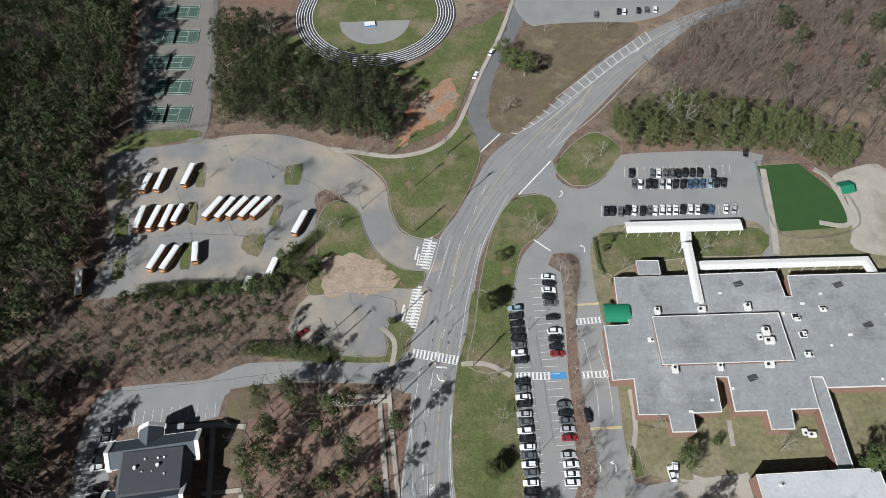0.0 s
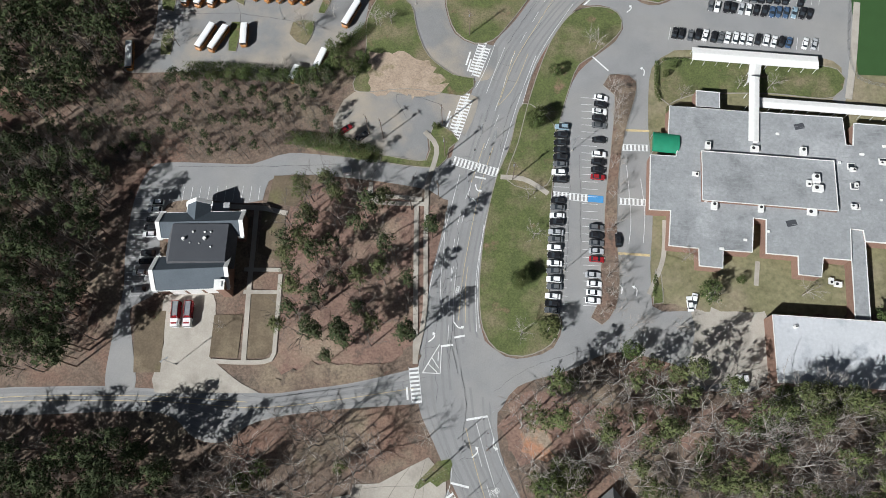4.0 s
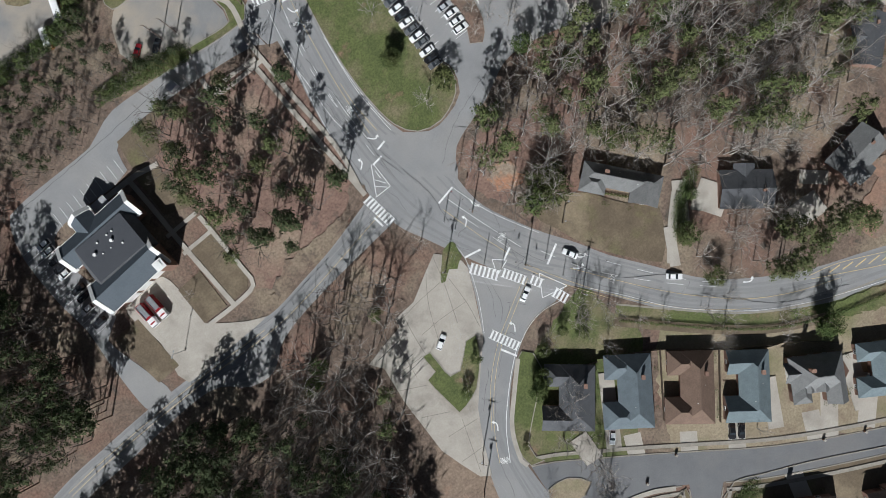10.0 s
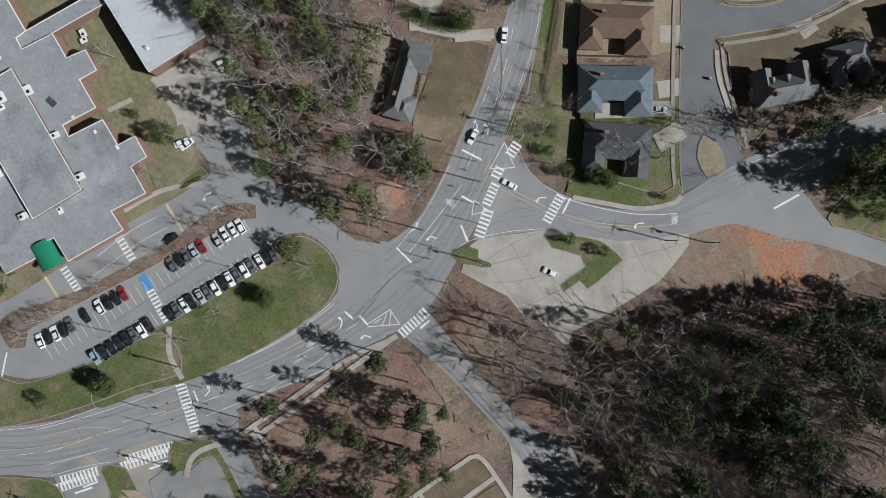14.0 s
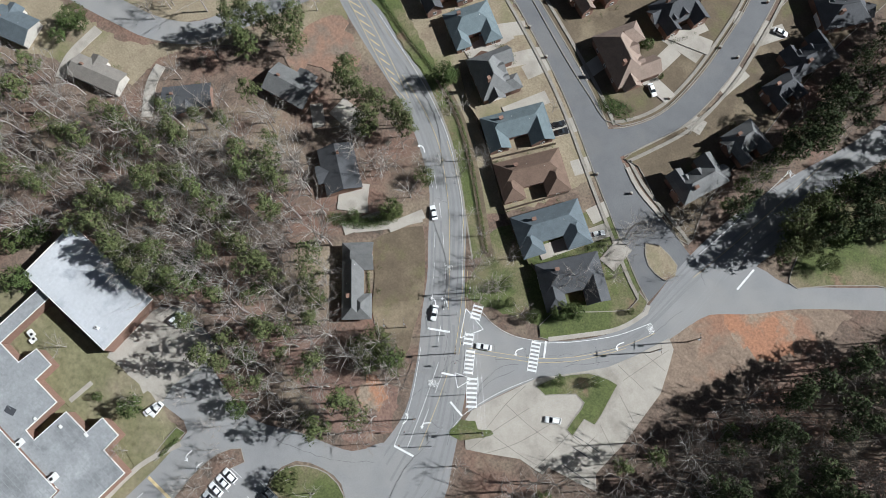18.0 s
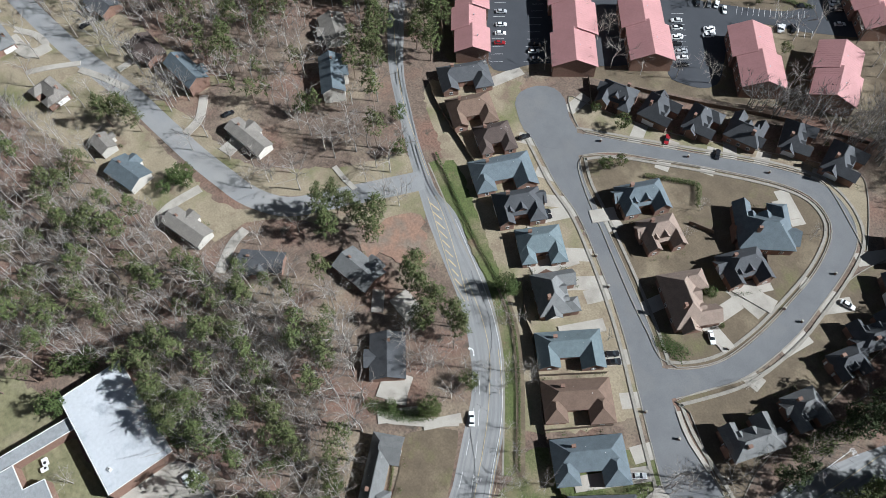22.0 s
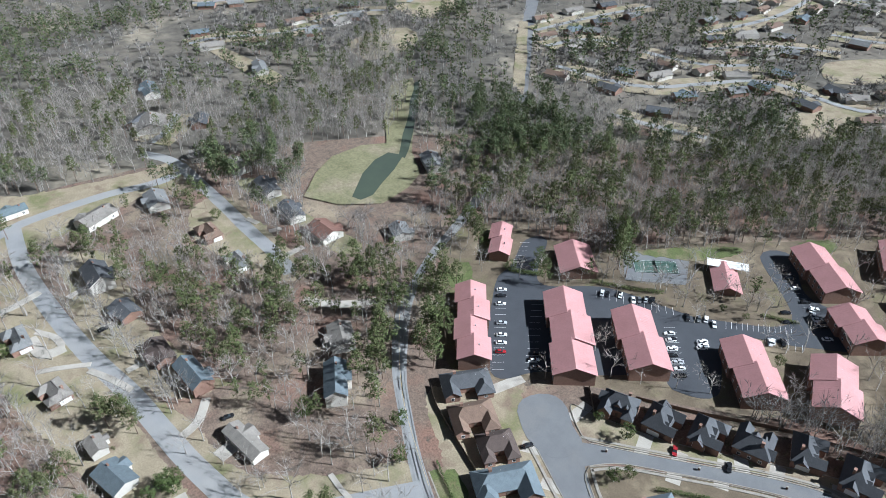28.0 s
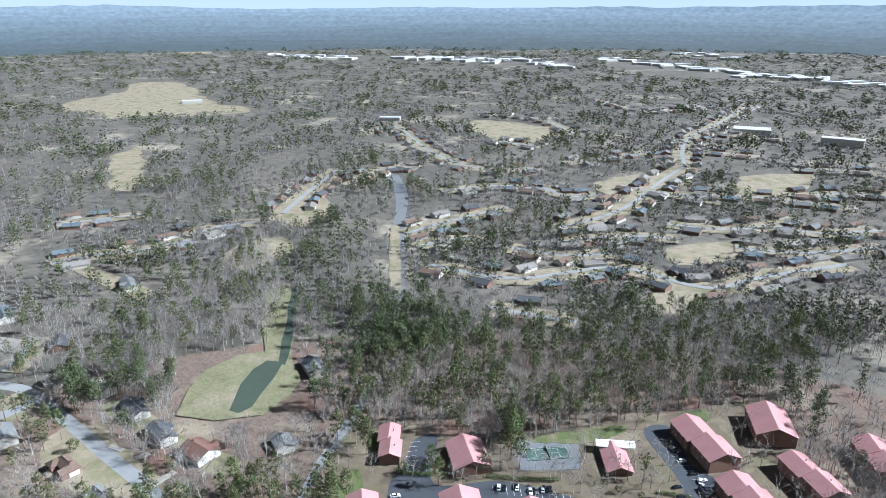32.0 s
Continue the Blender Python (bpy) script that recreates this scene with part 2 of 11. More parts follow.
# ---- mesh helpers ----
class Geo:
    """Vertices and faces, gathered and then made into one mesh."""
    def __init__(self):
        self.v, self.f, self.m = [], [], []

    def add(self, verts, faces, slot=0):
        n = len(self.v)
        self.v += [tuple(p) for p in verts]
        self.f += [tuple(i + n for i in q) for q in faces]
        self.m += [slot] * len(faces)
        return self

    def box(self, x, y, z, lx, ly, lz, turn=0.0, slot=0, top=1.0):
        """A box that stands on z, centred on x, y; top: how far its upper face narrows."""
        c, s = math.cos(turn), math.sin(turn)
        pts = []
        for k, w in ((0, 1.0), (lz, top)):
            for a, b in ((-1, -1), (1, -1), (1, 1), (-1, 1)):
                u, q = a * lx / 2 * w, b * ly / 2 * w
                pts.append((x + c * u - s * q, y + s * u + c * q, z + k))
        return self.add(pts, [(3, 2, 1, 0), (4, 5, 6, 7), (0, 1, 5, 4), (1, 2, 6, 5), (2, 3, 7, 6), (3, 0, 4, 7)], slot)

    def slab(self, pts, z0, z1, slot=0):
        """A plate with any outline."""
        from_area = sum(a[0] * b[1] - b[0] * a[1] for a, b in zip(pts, pts[1:] + pts[:1]))
        pts = pts if from_area > 0 else pts[::-1]
        n = len(pts)
        tris = tessellate([[Vector((x, y, 0)) for x, y in pts]])
        self.add([(x, y, z1) for x, y in pts], [t if up(pts, t) else t[::-1] for t in tris], slot)
        if z1 - z0 > 0.001:
            self.add([(x, y, z) for z in (z0, z1) for x, y in pts], [(i, (i + 1) % n, n + (i + 1) % n, n + i) for i in range(n)], slot)
        return self

    def rod(self, p, q, r, sides=6, r2=None, slot=0):
        p, q = Vector(p), Vector(q)
        d = (q - p).normalized()
        u = d.orthogonal().normalized()
        w = d.cross(u)
        pts = []
        for c, rr in ((p, r), (q, r if r2 is None else r2)):
            for k in range(sides):
                a = 2 * math.pi * k / sides
                pts.append(c + rr * (math.cos(a) * u + math.sin(a) * w))
        f = [(k, (k + 1) % sides, sides + (k + 1) % sides, sides + k) for k in range(sides)]
        f += [tuple(range(sides))[::-1], tuple(range(sides, 2 * sides))]
        return self.add(pts, f, slot)

    def mesh(self, name, *mats):
        me = bpy.data.meshes.new(name)
        me.from_pydata(self.v, [], self.f)
        for m in mats:
            me.materials.append(MATS[m])
        if len(mats) > 1:
            me.polygons.foreach_set("material_index", self.m)
        me.update()
        return me


def up(pts, t):
    (ax, ay), (bx, by), (cx, cy) = (pts[i] for i in t)
    return (bx - ax) * (cy - ay) - (by - ay) * (cx - ax) > 0


def tessellate(loops):
    from mathutils.geometry import tessellate_polygon
    return [tuple(t) for t in tessellate_polygon(loops)]


def part(name, geo, mats, parent, label="", at=None):
    """One mesh under a thing or under a part."""
    me = geo if isinstance(geo, bpy.types.Mesh) else geo.mesh(name, *((mats,) if isinstance(mats, str) else mats))
    ob = new(name, me)
    ob.parent = parent
    if at is not None:
        ob.matrix_basis = at
    return tagged(ob, label) if label else ob


def thing(name, label, category, group="", kind=""):
    return tagged(new(name), label, category, group, kind)


def curve(pts, closed=False, step=3.0):
    """A smooth line through the points."""
    n = len(pts)
    out = []
    for i in range(n if closed else n - 1):
        p = [Vector(pts[(i + k) % n] if closed else pts[min(max(i + k, 0), n - 1)]) for k in (-1, 0, 1, 2)]
        m = max(1, int((p[2] - p[1]).length / step))
        for j in range(m):
            s = j / m
            q = 0.5 * (2 * p[1] + (p[2] - p[0]) * s + (2 * p[0] - 5 * p[1] + 4 * p[2] - p[3]) * s * s + (3 * p[1] - p[0] - 3 * p[2] + p[3]) * s ** 3)
            out.append((q.x, q.y))
    if not closed:
        out.append(tuple(pts[-1]))
    return out


def resample(pts, n):
    """n points at even steps along a line."""
    a = np.array(pts)
    d = np.r_[0, np.cumsum(np.hypot(*np.diff(a, axis=0).T))]
    s = np.linspace(0, d[-1], n)
    return np.c_[np.interp(s, d, a[:, 0]), np.interp(s, d, a[:, 1])]


def offset(pts, d):
    """The line, moved d metres to its left."""
    a = np.array(pts)
    t = np.gradient(a, axis=0)
    t /= np.hypot(*t.T)[:, None] + 1e-9
    return (a + d * np.c_[-t[:, 1], t[:, 0]]).tolist()


def inside(px, py, poly):
    hit = np.zeros(len(px), bool)
    a, b = poly, np.roll(poly, -1, axis=0)
    for (x1, y1), (x2, y2) in zip(a, b):
        if y1 == y2:
            continue
        k = (y1 > py) != (y2 > py)
        hit ^= k & (px < (x2 - x1) * (py - y1) / (y2 - y1) + x1)
    return hit


ROADS, EDGES = [], []
BUSY = []                # outlines on which no wood grows
LAYER = [0.035]
LAND = 0.06            # the paved level on which vehicles stand


def ragged(pts, amount):
    """The outline with the uneven edge that grass and soil have."""
    out = []
    for x, y in pts:
        a = 6.28 * noise.noise((x * 0.23, y * 0.23, 1.5)) * 2
        k = amount * noise.noise((x * 0.4, y * 0.4, 4.0)) * 2
        out.append((x + k * math.cos(a), y + k * math.sin(a)))
    return out


def surface(name, outline, material, label, category, z=None, smooth=True, keep=True, root=0.0, wild=0.0):
    pts = curve(outline, True, 1.5 if wild else 3.0) if smooth else list(outline)
    pts = ragged(pts, wild) if wild else pts
    if keep:
        BUSY.append(np.array(pts))
    if "street" in material:
        ROADS.append(np.array(pts))
    if z is None:
        LAYER[0] += 0.003
        z = LAYER[0]
    ob = new(name, Geo().slab(pts, root, z).mesh(name, material))
    return tagged(ob, label, category, kind="structure")


def ribbon(geo, pts, w, z0, z1, slot=0):
    """A strip of width w along a line, with its sides."""
    a, b = offset(pts, w / 2), offset(pts, -w / 2)
    n = len(pts)
    v = [(x, y, z1) for x, y in a] + [(x, y, z1) for x, y in b]
    f = [(i + 1, i, n + i, n + i + 1) for i in range(n - 1)]
    v += [(x, y, z0) for x, y in a] + [(x, y, z0) for x, y in b]
    f += [(i, i + 1, 2 * n + i + 1, 2 * n + i) for i in range(n - 1)] + [(n + i + 1, n + i, 3 * n + i, 3 * n + i + 1) for i in range(n - 1)]
    f += [(0, n, 3 * n, 2 * n), (2 * n - 1, n - 1, 3 * n - 1, 4 * n - 1)]
    return geo.add(v, f, slot)


def closed(pts):
    c = curve(pts, True)
    return c + c[:2]


def kerb(pts, parent=None, name="kerb", w=0.28, h=0.285):
    g = ribbon(Geo(), pts, w, 0.0, h)
    ob = new(name, g.mesh(name, "kerb"))
    return tagged(ob, "pale concrete kerb along the roadside", "kerb", kind="structure")


def road(name, left, right, material, label, kerbs=True):
    a, b = curve(left), curve(right)
    n = max(len(a), len(b))
    a, b = resample(a, n), resample(b, n)
    LAYER[0] += 0.003
    z = LAYER[0]
    g = Geo()
    g.add([(x, y, z) for x, y in a.tolist() + b.tolist()], [(n + i, n + i + 1, i + 1, i) for i in range(n - 1)])
    BUSY.append(np.array(a.tolist() + b[::-1].tolist()))
    ROADS.append(BUSY[-1])
    ob = new(name, g.mesh(name, material))
    return tagged(ob, label, "road", kind="structure"), a, b


def street_edges(ob, a, b):
    EDGES.append((a.tolist(), 1))
    EDGES.append((b.tolist(), -1))


def runs_off_roads(pts):
    """The stretches of a line that lie on no road."""
    p = np.array(pts)
    free = np.ones(len(p), bool)
    for poly in ROADS:
        free &= ~inside(p[:, 0], p[:, 1], poly)
    out, run = [], []
    for q, ok in zip(pts, free):
        if ok:
            run.append(q)
        elif run:
            out.append(run)
            run = []
    return [r for r in out + [run] if len(r) > 4]


def finish_edges():
    """Pale gutters and footpaths on both sides of the subdivision's streets."""
    for line, s in EDGES:
        for run in runs_off_roads(offset(line, 0.25 * s)):
            kerb(run, w=0.34, h=0.155)
        for run in runs_off_roads(offset(line, 2.3 * s)):
            tagged(new("footpath", ribbon(Geo(), run, 1.05, 0.0, 0.24).mesh("footpath", "kerb")), "narrow pale concrete footpath along the street", "footpath", kind="structure")


def wheel_tracks(ob, a, b):
    """Darker bands where tyres run, and sealed cracks across the lanes."""
    n = len(a)
    rng = np.random.default_rng(n)
    wide = np.hypot(*(a - b).T)
    LAYER[0] += 0.002
    z = LAYER[0]
    for f in (0.10, 0.19, 0.33, 0.42, 0.58, 0.67, 0.81, 0.90):
        g = Geo()
        i = 0
        while i < n - 12:
            m = int(rng.integers(10, 30))
            k = slice(i, min(i + m, n))
            line = a[k] * (1 - f) + b[k] * f
            if len(line) > 3 and wide[k].max() < 26:
                ribbon(g, line.tolist(), rng.uniform(0.5, 0.95), z - 0.002, z)
            i += m + int(rng.integers(0, 8))
        if g.v:
            tagged(new("tyre_wear", g.mesh("tyre_wear", "worn_asphalt")), "darker band worn by tyres along the lane", "road wear", kind="structure")
    g = Geo()
    for _ in range(n // 3):
        i = int(rng.integers(2, n - 2))
        f = rng.uniform(0.05, 0.6)
        p, q = a[i] * (1 - f) + b[i] * f, a[i] * (0.7 - f) + b[i] * (f + 0.3)
        if rng.uniform() < 0.5:
            q = a[min(i + 4, n - 1)] * (1 - f) + b[min(i + 4, n - 1)] * f
        s = np.linspace(0, 1, 7)[:, None]
        line = p * (1 - s) + q * s + rng.normal(size=(7, 2)) * 0.22
        ribbon(g, line.tolist(), 0.07, z, z + 0.003)
    tagged(new("crack_seal", g.mesh("crack_seal", "seal")), "thin dark sealed cracks in the asphalt", "road wear", kind="structure")


# ---- ground ----
def ground_height(x, y):
    r = math.hypot(x, y)
    return min(max((r - 900) / 1500, 0), 1) * 14 * noise.noise((x / 900, y / 900, 0))


def build_ground():
    rings = [0, 60, 120, 200, 300, 420, 560, 720, 900, 1120, 1380, 1680, 2000, 2350, 2700, 3000, 3250, 3500, 3700, 3900, 4100, 4300, 4500, 4700, 4850, 4940]
    n = 120
    g = Geo()
    v = [(0, 0, 0)]
    for r in rings[1:]:
        for k in range(n):
            a = 2 * math.pi * k / n
            x, y = r * math.cos(a), r * math.sin(a)
            v.append((x, y, ground_height(x, y) if r > 900 else 0.0))
    f, m = [], []
    for k in range(n):
        f.append((0, 1 + k, 1 + (k + 1) % n))
        m.append(0)
    for i in range(len(rings) - 2):
        for k in range(n):
            a, b = 1 + i * n + k, 1 + i * n + (k + 1) % n
            f.append((a, a + n, b + n, b))
            m.append(0 if rings[i + 1] < 420 else 1)
    g.v, g.f, g.m = v, f, m
    return tagged(new("ground", g.mesh("ground", "litter", "far_ground")), "rolling ground of brown leaf litter and winter grass", "ground", kind="structure")


build_ground()


def far_ridges():
    """Wooded ridges that close the distance, one behind the other, their blue haze painted as emission."""
    # emission tints that put the haze into each ridge, paler with distance
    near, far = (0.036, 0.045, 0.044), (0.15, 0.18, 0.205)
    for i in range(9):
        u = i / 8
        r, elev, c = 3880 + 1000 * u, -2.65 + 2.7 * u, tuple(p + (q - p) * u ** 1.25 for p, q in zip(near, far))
        m = bpy.data.materials.new("painted_ridge_haze")
        m.use_nodes = True
        p = m.node_tree.nodes["Principled BSDF"]
        p.inputs["Base Color"].default_value = (0.02, 0.025, 0.03, 1)
        p.inputs["Roughness"].default_value = 1.0
        tn = m.node_tree.nodes.new("ShaderNodeTexNoise")
        tn.inputs["Scale"].default_value, tn.inputs["Detail"].default_value = 0.035, 5
        gp = m.node_tree.nodes.new("ShaderNodeNewGeometry")
        m.node_tree.links.new(gp.outputs["Position"], tn.inputs["Vector"])
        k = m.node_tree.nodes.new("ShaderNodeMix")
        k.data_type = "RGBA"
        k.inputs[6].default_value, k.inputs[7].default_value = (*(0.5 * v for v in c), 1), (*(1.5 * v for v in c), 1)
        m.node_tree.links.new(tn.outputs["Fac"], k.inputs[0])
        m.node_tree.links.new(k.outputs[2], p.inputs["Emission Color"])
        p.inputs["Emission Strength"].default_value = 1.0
        MATS["painted_ridge_haze"] = m
        n = 720
        v, f = [], []
        for j in range(n):
            a = 2 * math.pi * j / n
            x, y = r * math.cos(a), r * math.sin(a)
            top_z = 205 + r * math.tan(radians(elev)) + 15 * noise.noise((x / 800, y / 800, 1.7 * i)) + 7 * noise.noise((x / 110, y / 110, i))
            v += [(x, y, -40), (x * 0.93, y * 0.93, -40), (x, y, top_z)]
            q = (j + 1) % n
            f += [(3 * j + 1, 3 * q + 1, 3 * q + 2, 3 * j + 2), (3 * q, 3 * j, 3 * j + 2, 3 * q + 2)]
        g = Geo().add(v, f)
        tagged(new("backdrop", g.mesh("backdrop", "painted_ridge_haze")), "wooded ridge on the horizon with blue haze painted as a glow", "hills", kind="structure")


far_ridges()


def horizon_sky():
    """An added glowing ring, painted as the pale band of winter sky that stands on the last ridge."""
    m = bpy.data.materials.new("sky_haze_glow")
    m.use_nodes = True
    p = m.node_tree.nodes["Principled BSDF"]
    p.inputs["Base Color"].default_value, p.inputs["Roughness"].default_value = (0.0, 0.0, 0.0, 1), 1.0
    # the sky's brightness is put into this ring's emission
    p.inputs["Emission Color"].default_value, p.inputs["Emission Strength"].default_value = (0.31, 0.34, 0.37, 1), 1.0
    MATS["sky_haze_glow"] = m
    n, r = 180, 4925
    ring = [(r * math.cos(2 * math.pi * j / n), r * math.sin(2 * math.pi * j / n)) for j in range(n)]
    g = Geo().add([(x, y, z) for z in (-40, 400) for x, y in ring], [(j, n + j, n + (j + 1) % n, (j + 1) % n) for j in range(n)])
    tagged(new("backdrop", g.mesh("backdrop", "sky_haze_glow")), "glowing backdrop ring painted as pale hazy winter sky along the horizon", "sky", kind="structure")


horizon_sky()

# ---- roads and paved areas ----
_ = road('main_road', [(139.4, 274.5), (116.3, 265.3), (93, 251.8), (70.1, 234.2), (53.2, 216.4), (39.8, 201.6), (31.1, 193.8), (19, 181.7), (11.6, 166.4), (4.7, 153.3), (-1.1, 144.7), (-6.9, 125.9), (-10.1, 109.8), (-12.3, 95.3), (-11.2, 85.4), (-12.4, 72.5), (-14.2, 59), (-14.6, 46.9), (-15.1, 35), (-13.8, 20.6), (-8.9, 11.4), (-2, -0.3), (7.6, -15), (17.5, -23.5), (26.4, -33.7), (35.5, -44.4), (43.8, -51.6), (54.4, -59.6), (65, -65.5), (77.9, -71.3), (88.7, -73.8), (104.8, -79.2), (116.2, -79.4), (126.2, -82.6), (138.9, -87.4), (154.5, -94.5), (170.8, -102.8), (189.7, -115.9), (203.8, -126.6), (213.9, -136.2), (225.3, -149.9), (236, -167), (243.8, -182.8), (259, -210), (274.1, -232.4)],
     [(152, 272.6), (120, 259.1), (101.6, 244.5), (83.5, 227.1), (66, 207.5), (52.4, 192.3), (43.7, 179.2), (34.4, 169.6), (26.2, 161.2), (17.8, 146.4), (13, 134.4), (10.5, 123.8), (6.8, 106.9), (4.7, 95.1), (2.6, 81.5), (1.1, 67.8), (1, 55.7), (1.9, 46.9), (5.1, 37.5), (8.7, 26.5), (9.4, 16), (11, 8.9), (15.3, 1.2), (20.4, -6.7), (26.6, -14.7), (32.3, -23.2), (41.4, -33.7), (48.4, -42), (53.9, -46.9), (63.8, -53.2), (77, -59.5), (92.5, -64.4), (108.6, -69.6), (117.6, -73.1), (127, -77), (136.9, -81), (149.5, -86.7), (162.9, -92.8), (176.9, -99.7), (193.6, -110.4), (207.7, -121.2), (219.6, -135.1), (230.5, -150), (240.3, -164.8), (247.3, -178), (262.8, -204.9), (277.4, -227.8)], 'asphalt', 'worn grey four-lane asphalt road with turn lanes')
wheel_tracks(*_)
_ = road('southwest_road', [(-3.1, -1.8), (-6.5, -11.2), (-10.8, -20.5), (-15.1, -26.3), (-21.6, -33.4), (-27.3, -40.6), (-31.9, -53.1), (-35.2, -65.7), (-37.7, -78.5), (-38.7, -91.5), (-40.9, -101.2), (-39.8, -114.1), (-42.7, -127.4), (-47, -141.6), (-53.4, -160.2)],
     [(17.8, -23), (13, -25.7), (8.8, -25.5), (3.6, -26), (-2.1, -29), (-10.3, -35.7), (-16.5, -42.8), (-21.7, -51.8), (-22.3, -60.8), (-21.8, -75), (-23.1, -91.3), (-25.1, -102.9), (-30.2, -121.6), (-35.9, -137.3), (-40.2, -151.6), (-46.8, -170.7)], 'asphalt', 'grey asphalt road curving away from the junction')
wheel_tracks(*_)
_ = road('west_road', [(-225.6, -6.4), (-174.9, 4.4), (-141.4, 12.8), (-124.3, 15.2), (-105.5, 17.2), (-89.9, 17.9), (-73.1, 20.8), (-59.1, 19.4), (-45.8, 22.1), (-32.5, 25.3), (-12.9, 31.9)],
     [(-222.4, -16.2), (-172.4, -4.7), (-139.6, 4.9), (-122.6, 7.3), (-88.6, 11.1), (-77.2, 5.1), (-68.5, 4.4), (-62.6, 9.7), (-54.6, 13.1), (-38.2, 16.7), (-11.7, 21.1)], 'asphalt', 'grey two-lane asphalt road past the fire station')
wheel_tracks(*_)
road('fork_road', [(-34.9, -64.1), (-37.3, -70.3), (-46.1, -78.4), (-54.8, -88.2), (-67.1, -99), (-78.2, -108), (-100.9, -125.1)],
     [(-33.2, -89.2), (-41.3, -91.8), (-49, -92.7), (-59, -100.6), (-69.3, -109.7), (-80.4, -119.3), (-99.5, -135.1)], 'asphalt', 'grey two-lane asphalt road beside a clay bank')
road('north_drive', [(15.9, 184.8), (12.6, 200.2), (12.8, 213.2), (18.4, 230.1), (27, 248.1), (35.8, 279.7), (40, 297)],
     [(25.4, 194.1), (19.6, 201.5), (22.1, 219.5), (27.4, 236.9), (36.4, 255.3), (45.1, 279.3), (49.5, 296.5)], 'street_asphalt', 'dark asphalt school drive between lawns')
road('residential_street', [(390.2, 3.5), (348.7, 5.1), (307, 1.2), (264, -5.7), (229.1, -14), (206.6, -17.8), (185.7, -21.4), (168, -25.6), (157.3, -28.6), (146.3, -36.2), (138.4, -54), (127.5, -80)],
     [(390.6, 11.9), (348.5, 13.5), (306, 9.6), (262.4, 2.5), (227.3, -5.8), (205.2, -9.6), (184.1, -13.2), (166, -17.4), (153.5, -21.2), (139.7, -31.2), (130.6, -50.6), (119.7, -76.8)], 'asphalt', 'pale grey residential street without markings')
road('cross_street', [(377.1, 32.8), (390.8, 9.6), (395.4, -11), (397.6, -42.3), (394.8, -64.7), (396.4, -78.8), (400.8, -83.4), (415, -81.2), (431.9, -70.5)],
     [(370.7, 29), (383.8, 6.6), (388, -12), (390.2, -42.3), (387.4, -64.5), (389.4, -81.6), (399.4, -90.8), (417.8, -88.2), (435.9, -76.9)], 'asphalt', 'pale grey hillside street between small houses')
road('back_street', [(404.7, -92.2), (342.5, -96.4), (314.5, -97.7), (280.6, -100.2), (262.8, -99.6)],
     [(404.1, -84.8), (342.1, -89), (314.1, -90.3), (280.4, -92.8), (263, -92.2)], 'asphalt', 'pale grey back street between small houses')
_ = road('subdivision_street', [(-21.6, -61.5), (-15, -64.3), (-5.7, -69.6), (5.5, -75.9), (19.3, -84.1), (33.8, -92.8), (46.9, -99.6), (63.3, -106.9), (78.9, -112.9), (93.9, -115.7), (106.6, -119.7), (117.3, -123)],
     [(-22.1, -80.7), (-10.2, -83.6), (-3.7, -84.8), (3.4, -86.7), (13.4, -91.2), (25.4, -98.1), (34.8, -102.8), (49, -108.9), (64.1, -114.9), (77.7, -120.1), (88.1, -124), (98.9, -130.7), (107.6, -137)], 'street_asphalt', 'smooth grey subdivision street with pale kerbs')
street_edges(*_)
_ = road('loop_street', [(109.4, -134.3), (101.3, -141.2), (89.9, -150.5), (74.3, -163.7), (59.1, -176.6), (46.5, -185.8), (35.7, -190.6), (23.3, -188.1), (14.7, -181.1), (10.1, -169.2), (6.3, -150.4), (4, -134.1), (4.6, -114.7), (9.2, -100.5), (14, -89.2)],
     [(99.7, -126), (96.5, -134.1), (90.6, -142.6), (78.3, -153.4), (63.1, -166.3), (47.5, -178), (36.8, -182.9), (27.7, -181.8), (20.8, -176), (15.3, -161.7), (12.6, -144.7), (11, -127.1), (12.3, -111.1), (18.8, -98.7), (28, -91.4)], 'street_asphalt', 'smooth grey loop street with pale kerbs')
street_edges(*_)
road('far_street', [(349.8, -314.9), (403.2, -363.7), (488.5, -443), (491.5, -444), (570.9, -518.6), (636.7, -569.5), (722.5, -626.1)],
     [(345.7, -320.4), (398.4, -370.3), (483.1, -450.2), (484.5, -450.6), (560.6, -528.3), (625.4, -580.2), (711.1, -636.9)], 'street_asphalt', 'pale distant street between rows of houses')

surface('leaf_floor', [(-58.8, 85.7), (-37.4, 87.9), (-18.8, 82.3), (-13.4, 81), (-11.6, 57.3), (-13, 44.9), (-17.6, 33.5), (-32.9, 26.8), (-53.5, 25.1), (-58.8, 32.8), (-59, 52.3), (-61.6, 75.8)], 'red_litter', 'reddish brown fallen leaves under trees', 'ground', z=0.012, keep=False, wild=1.5)
surface('leaf_floor', [(12.9, 23.9), (21.9, 27.6), (41.8, 25.1), (61.5, 27.6), (84.3, 28.5), (94.4, 19.0), (83.2, 13.6), (58.6, 15.9), (39.1, 10.0), (27.5, 12.0), (16.9, 7.4), (11.6, 13.8)], 'red_litter', 'reddish brown fallen leaves under trees', 'ground', z=0.014, keep=False, wild=1.5)
surface('school_ground', [(46, 62), (120, 60), (150, 78), (172, 122), (165, 150), (120, 150), (56, 150), (46, 120)], 'meadow', 'thin olive and tan winter lawn round the school', 'lawn', z=0.016, keep=False, wild=1.1)
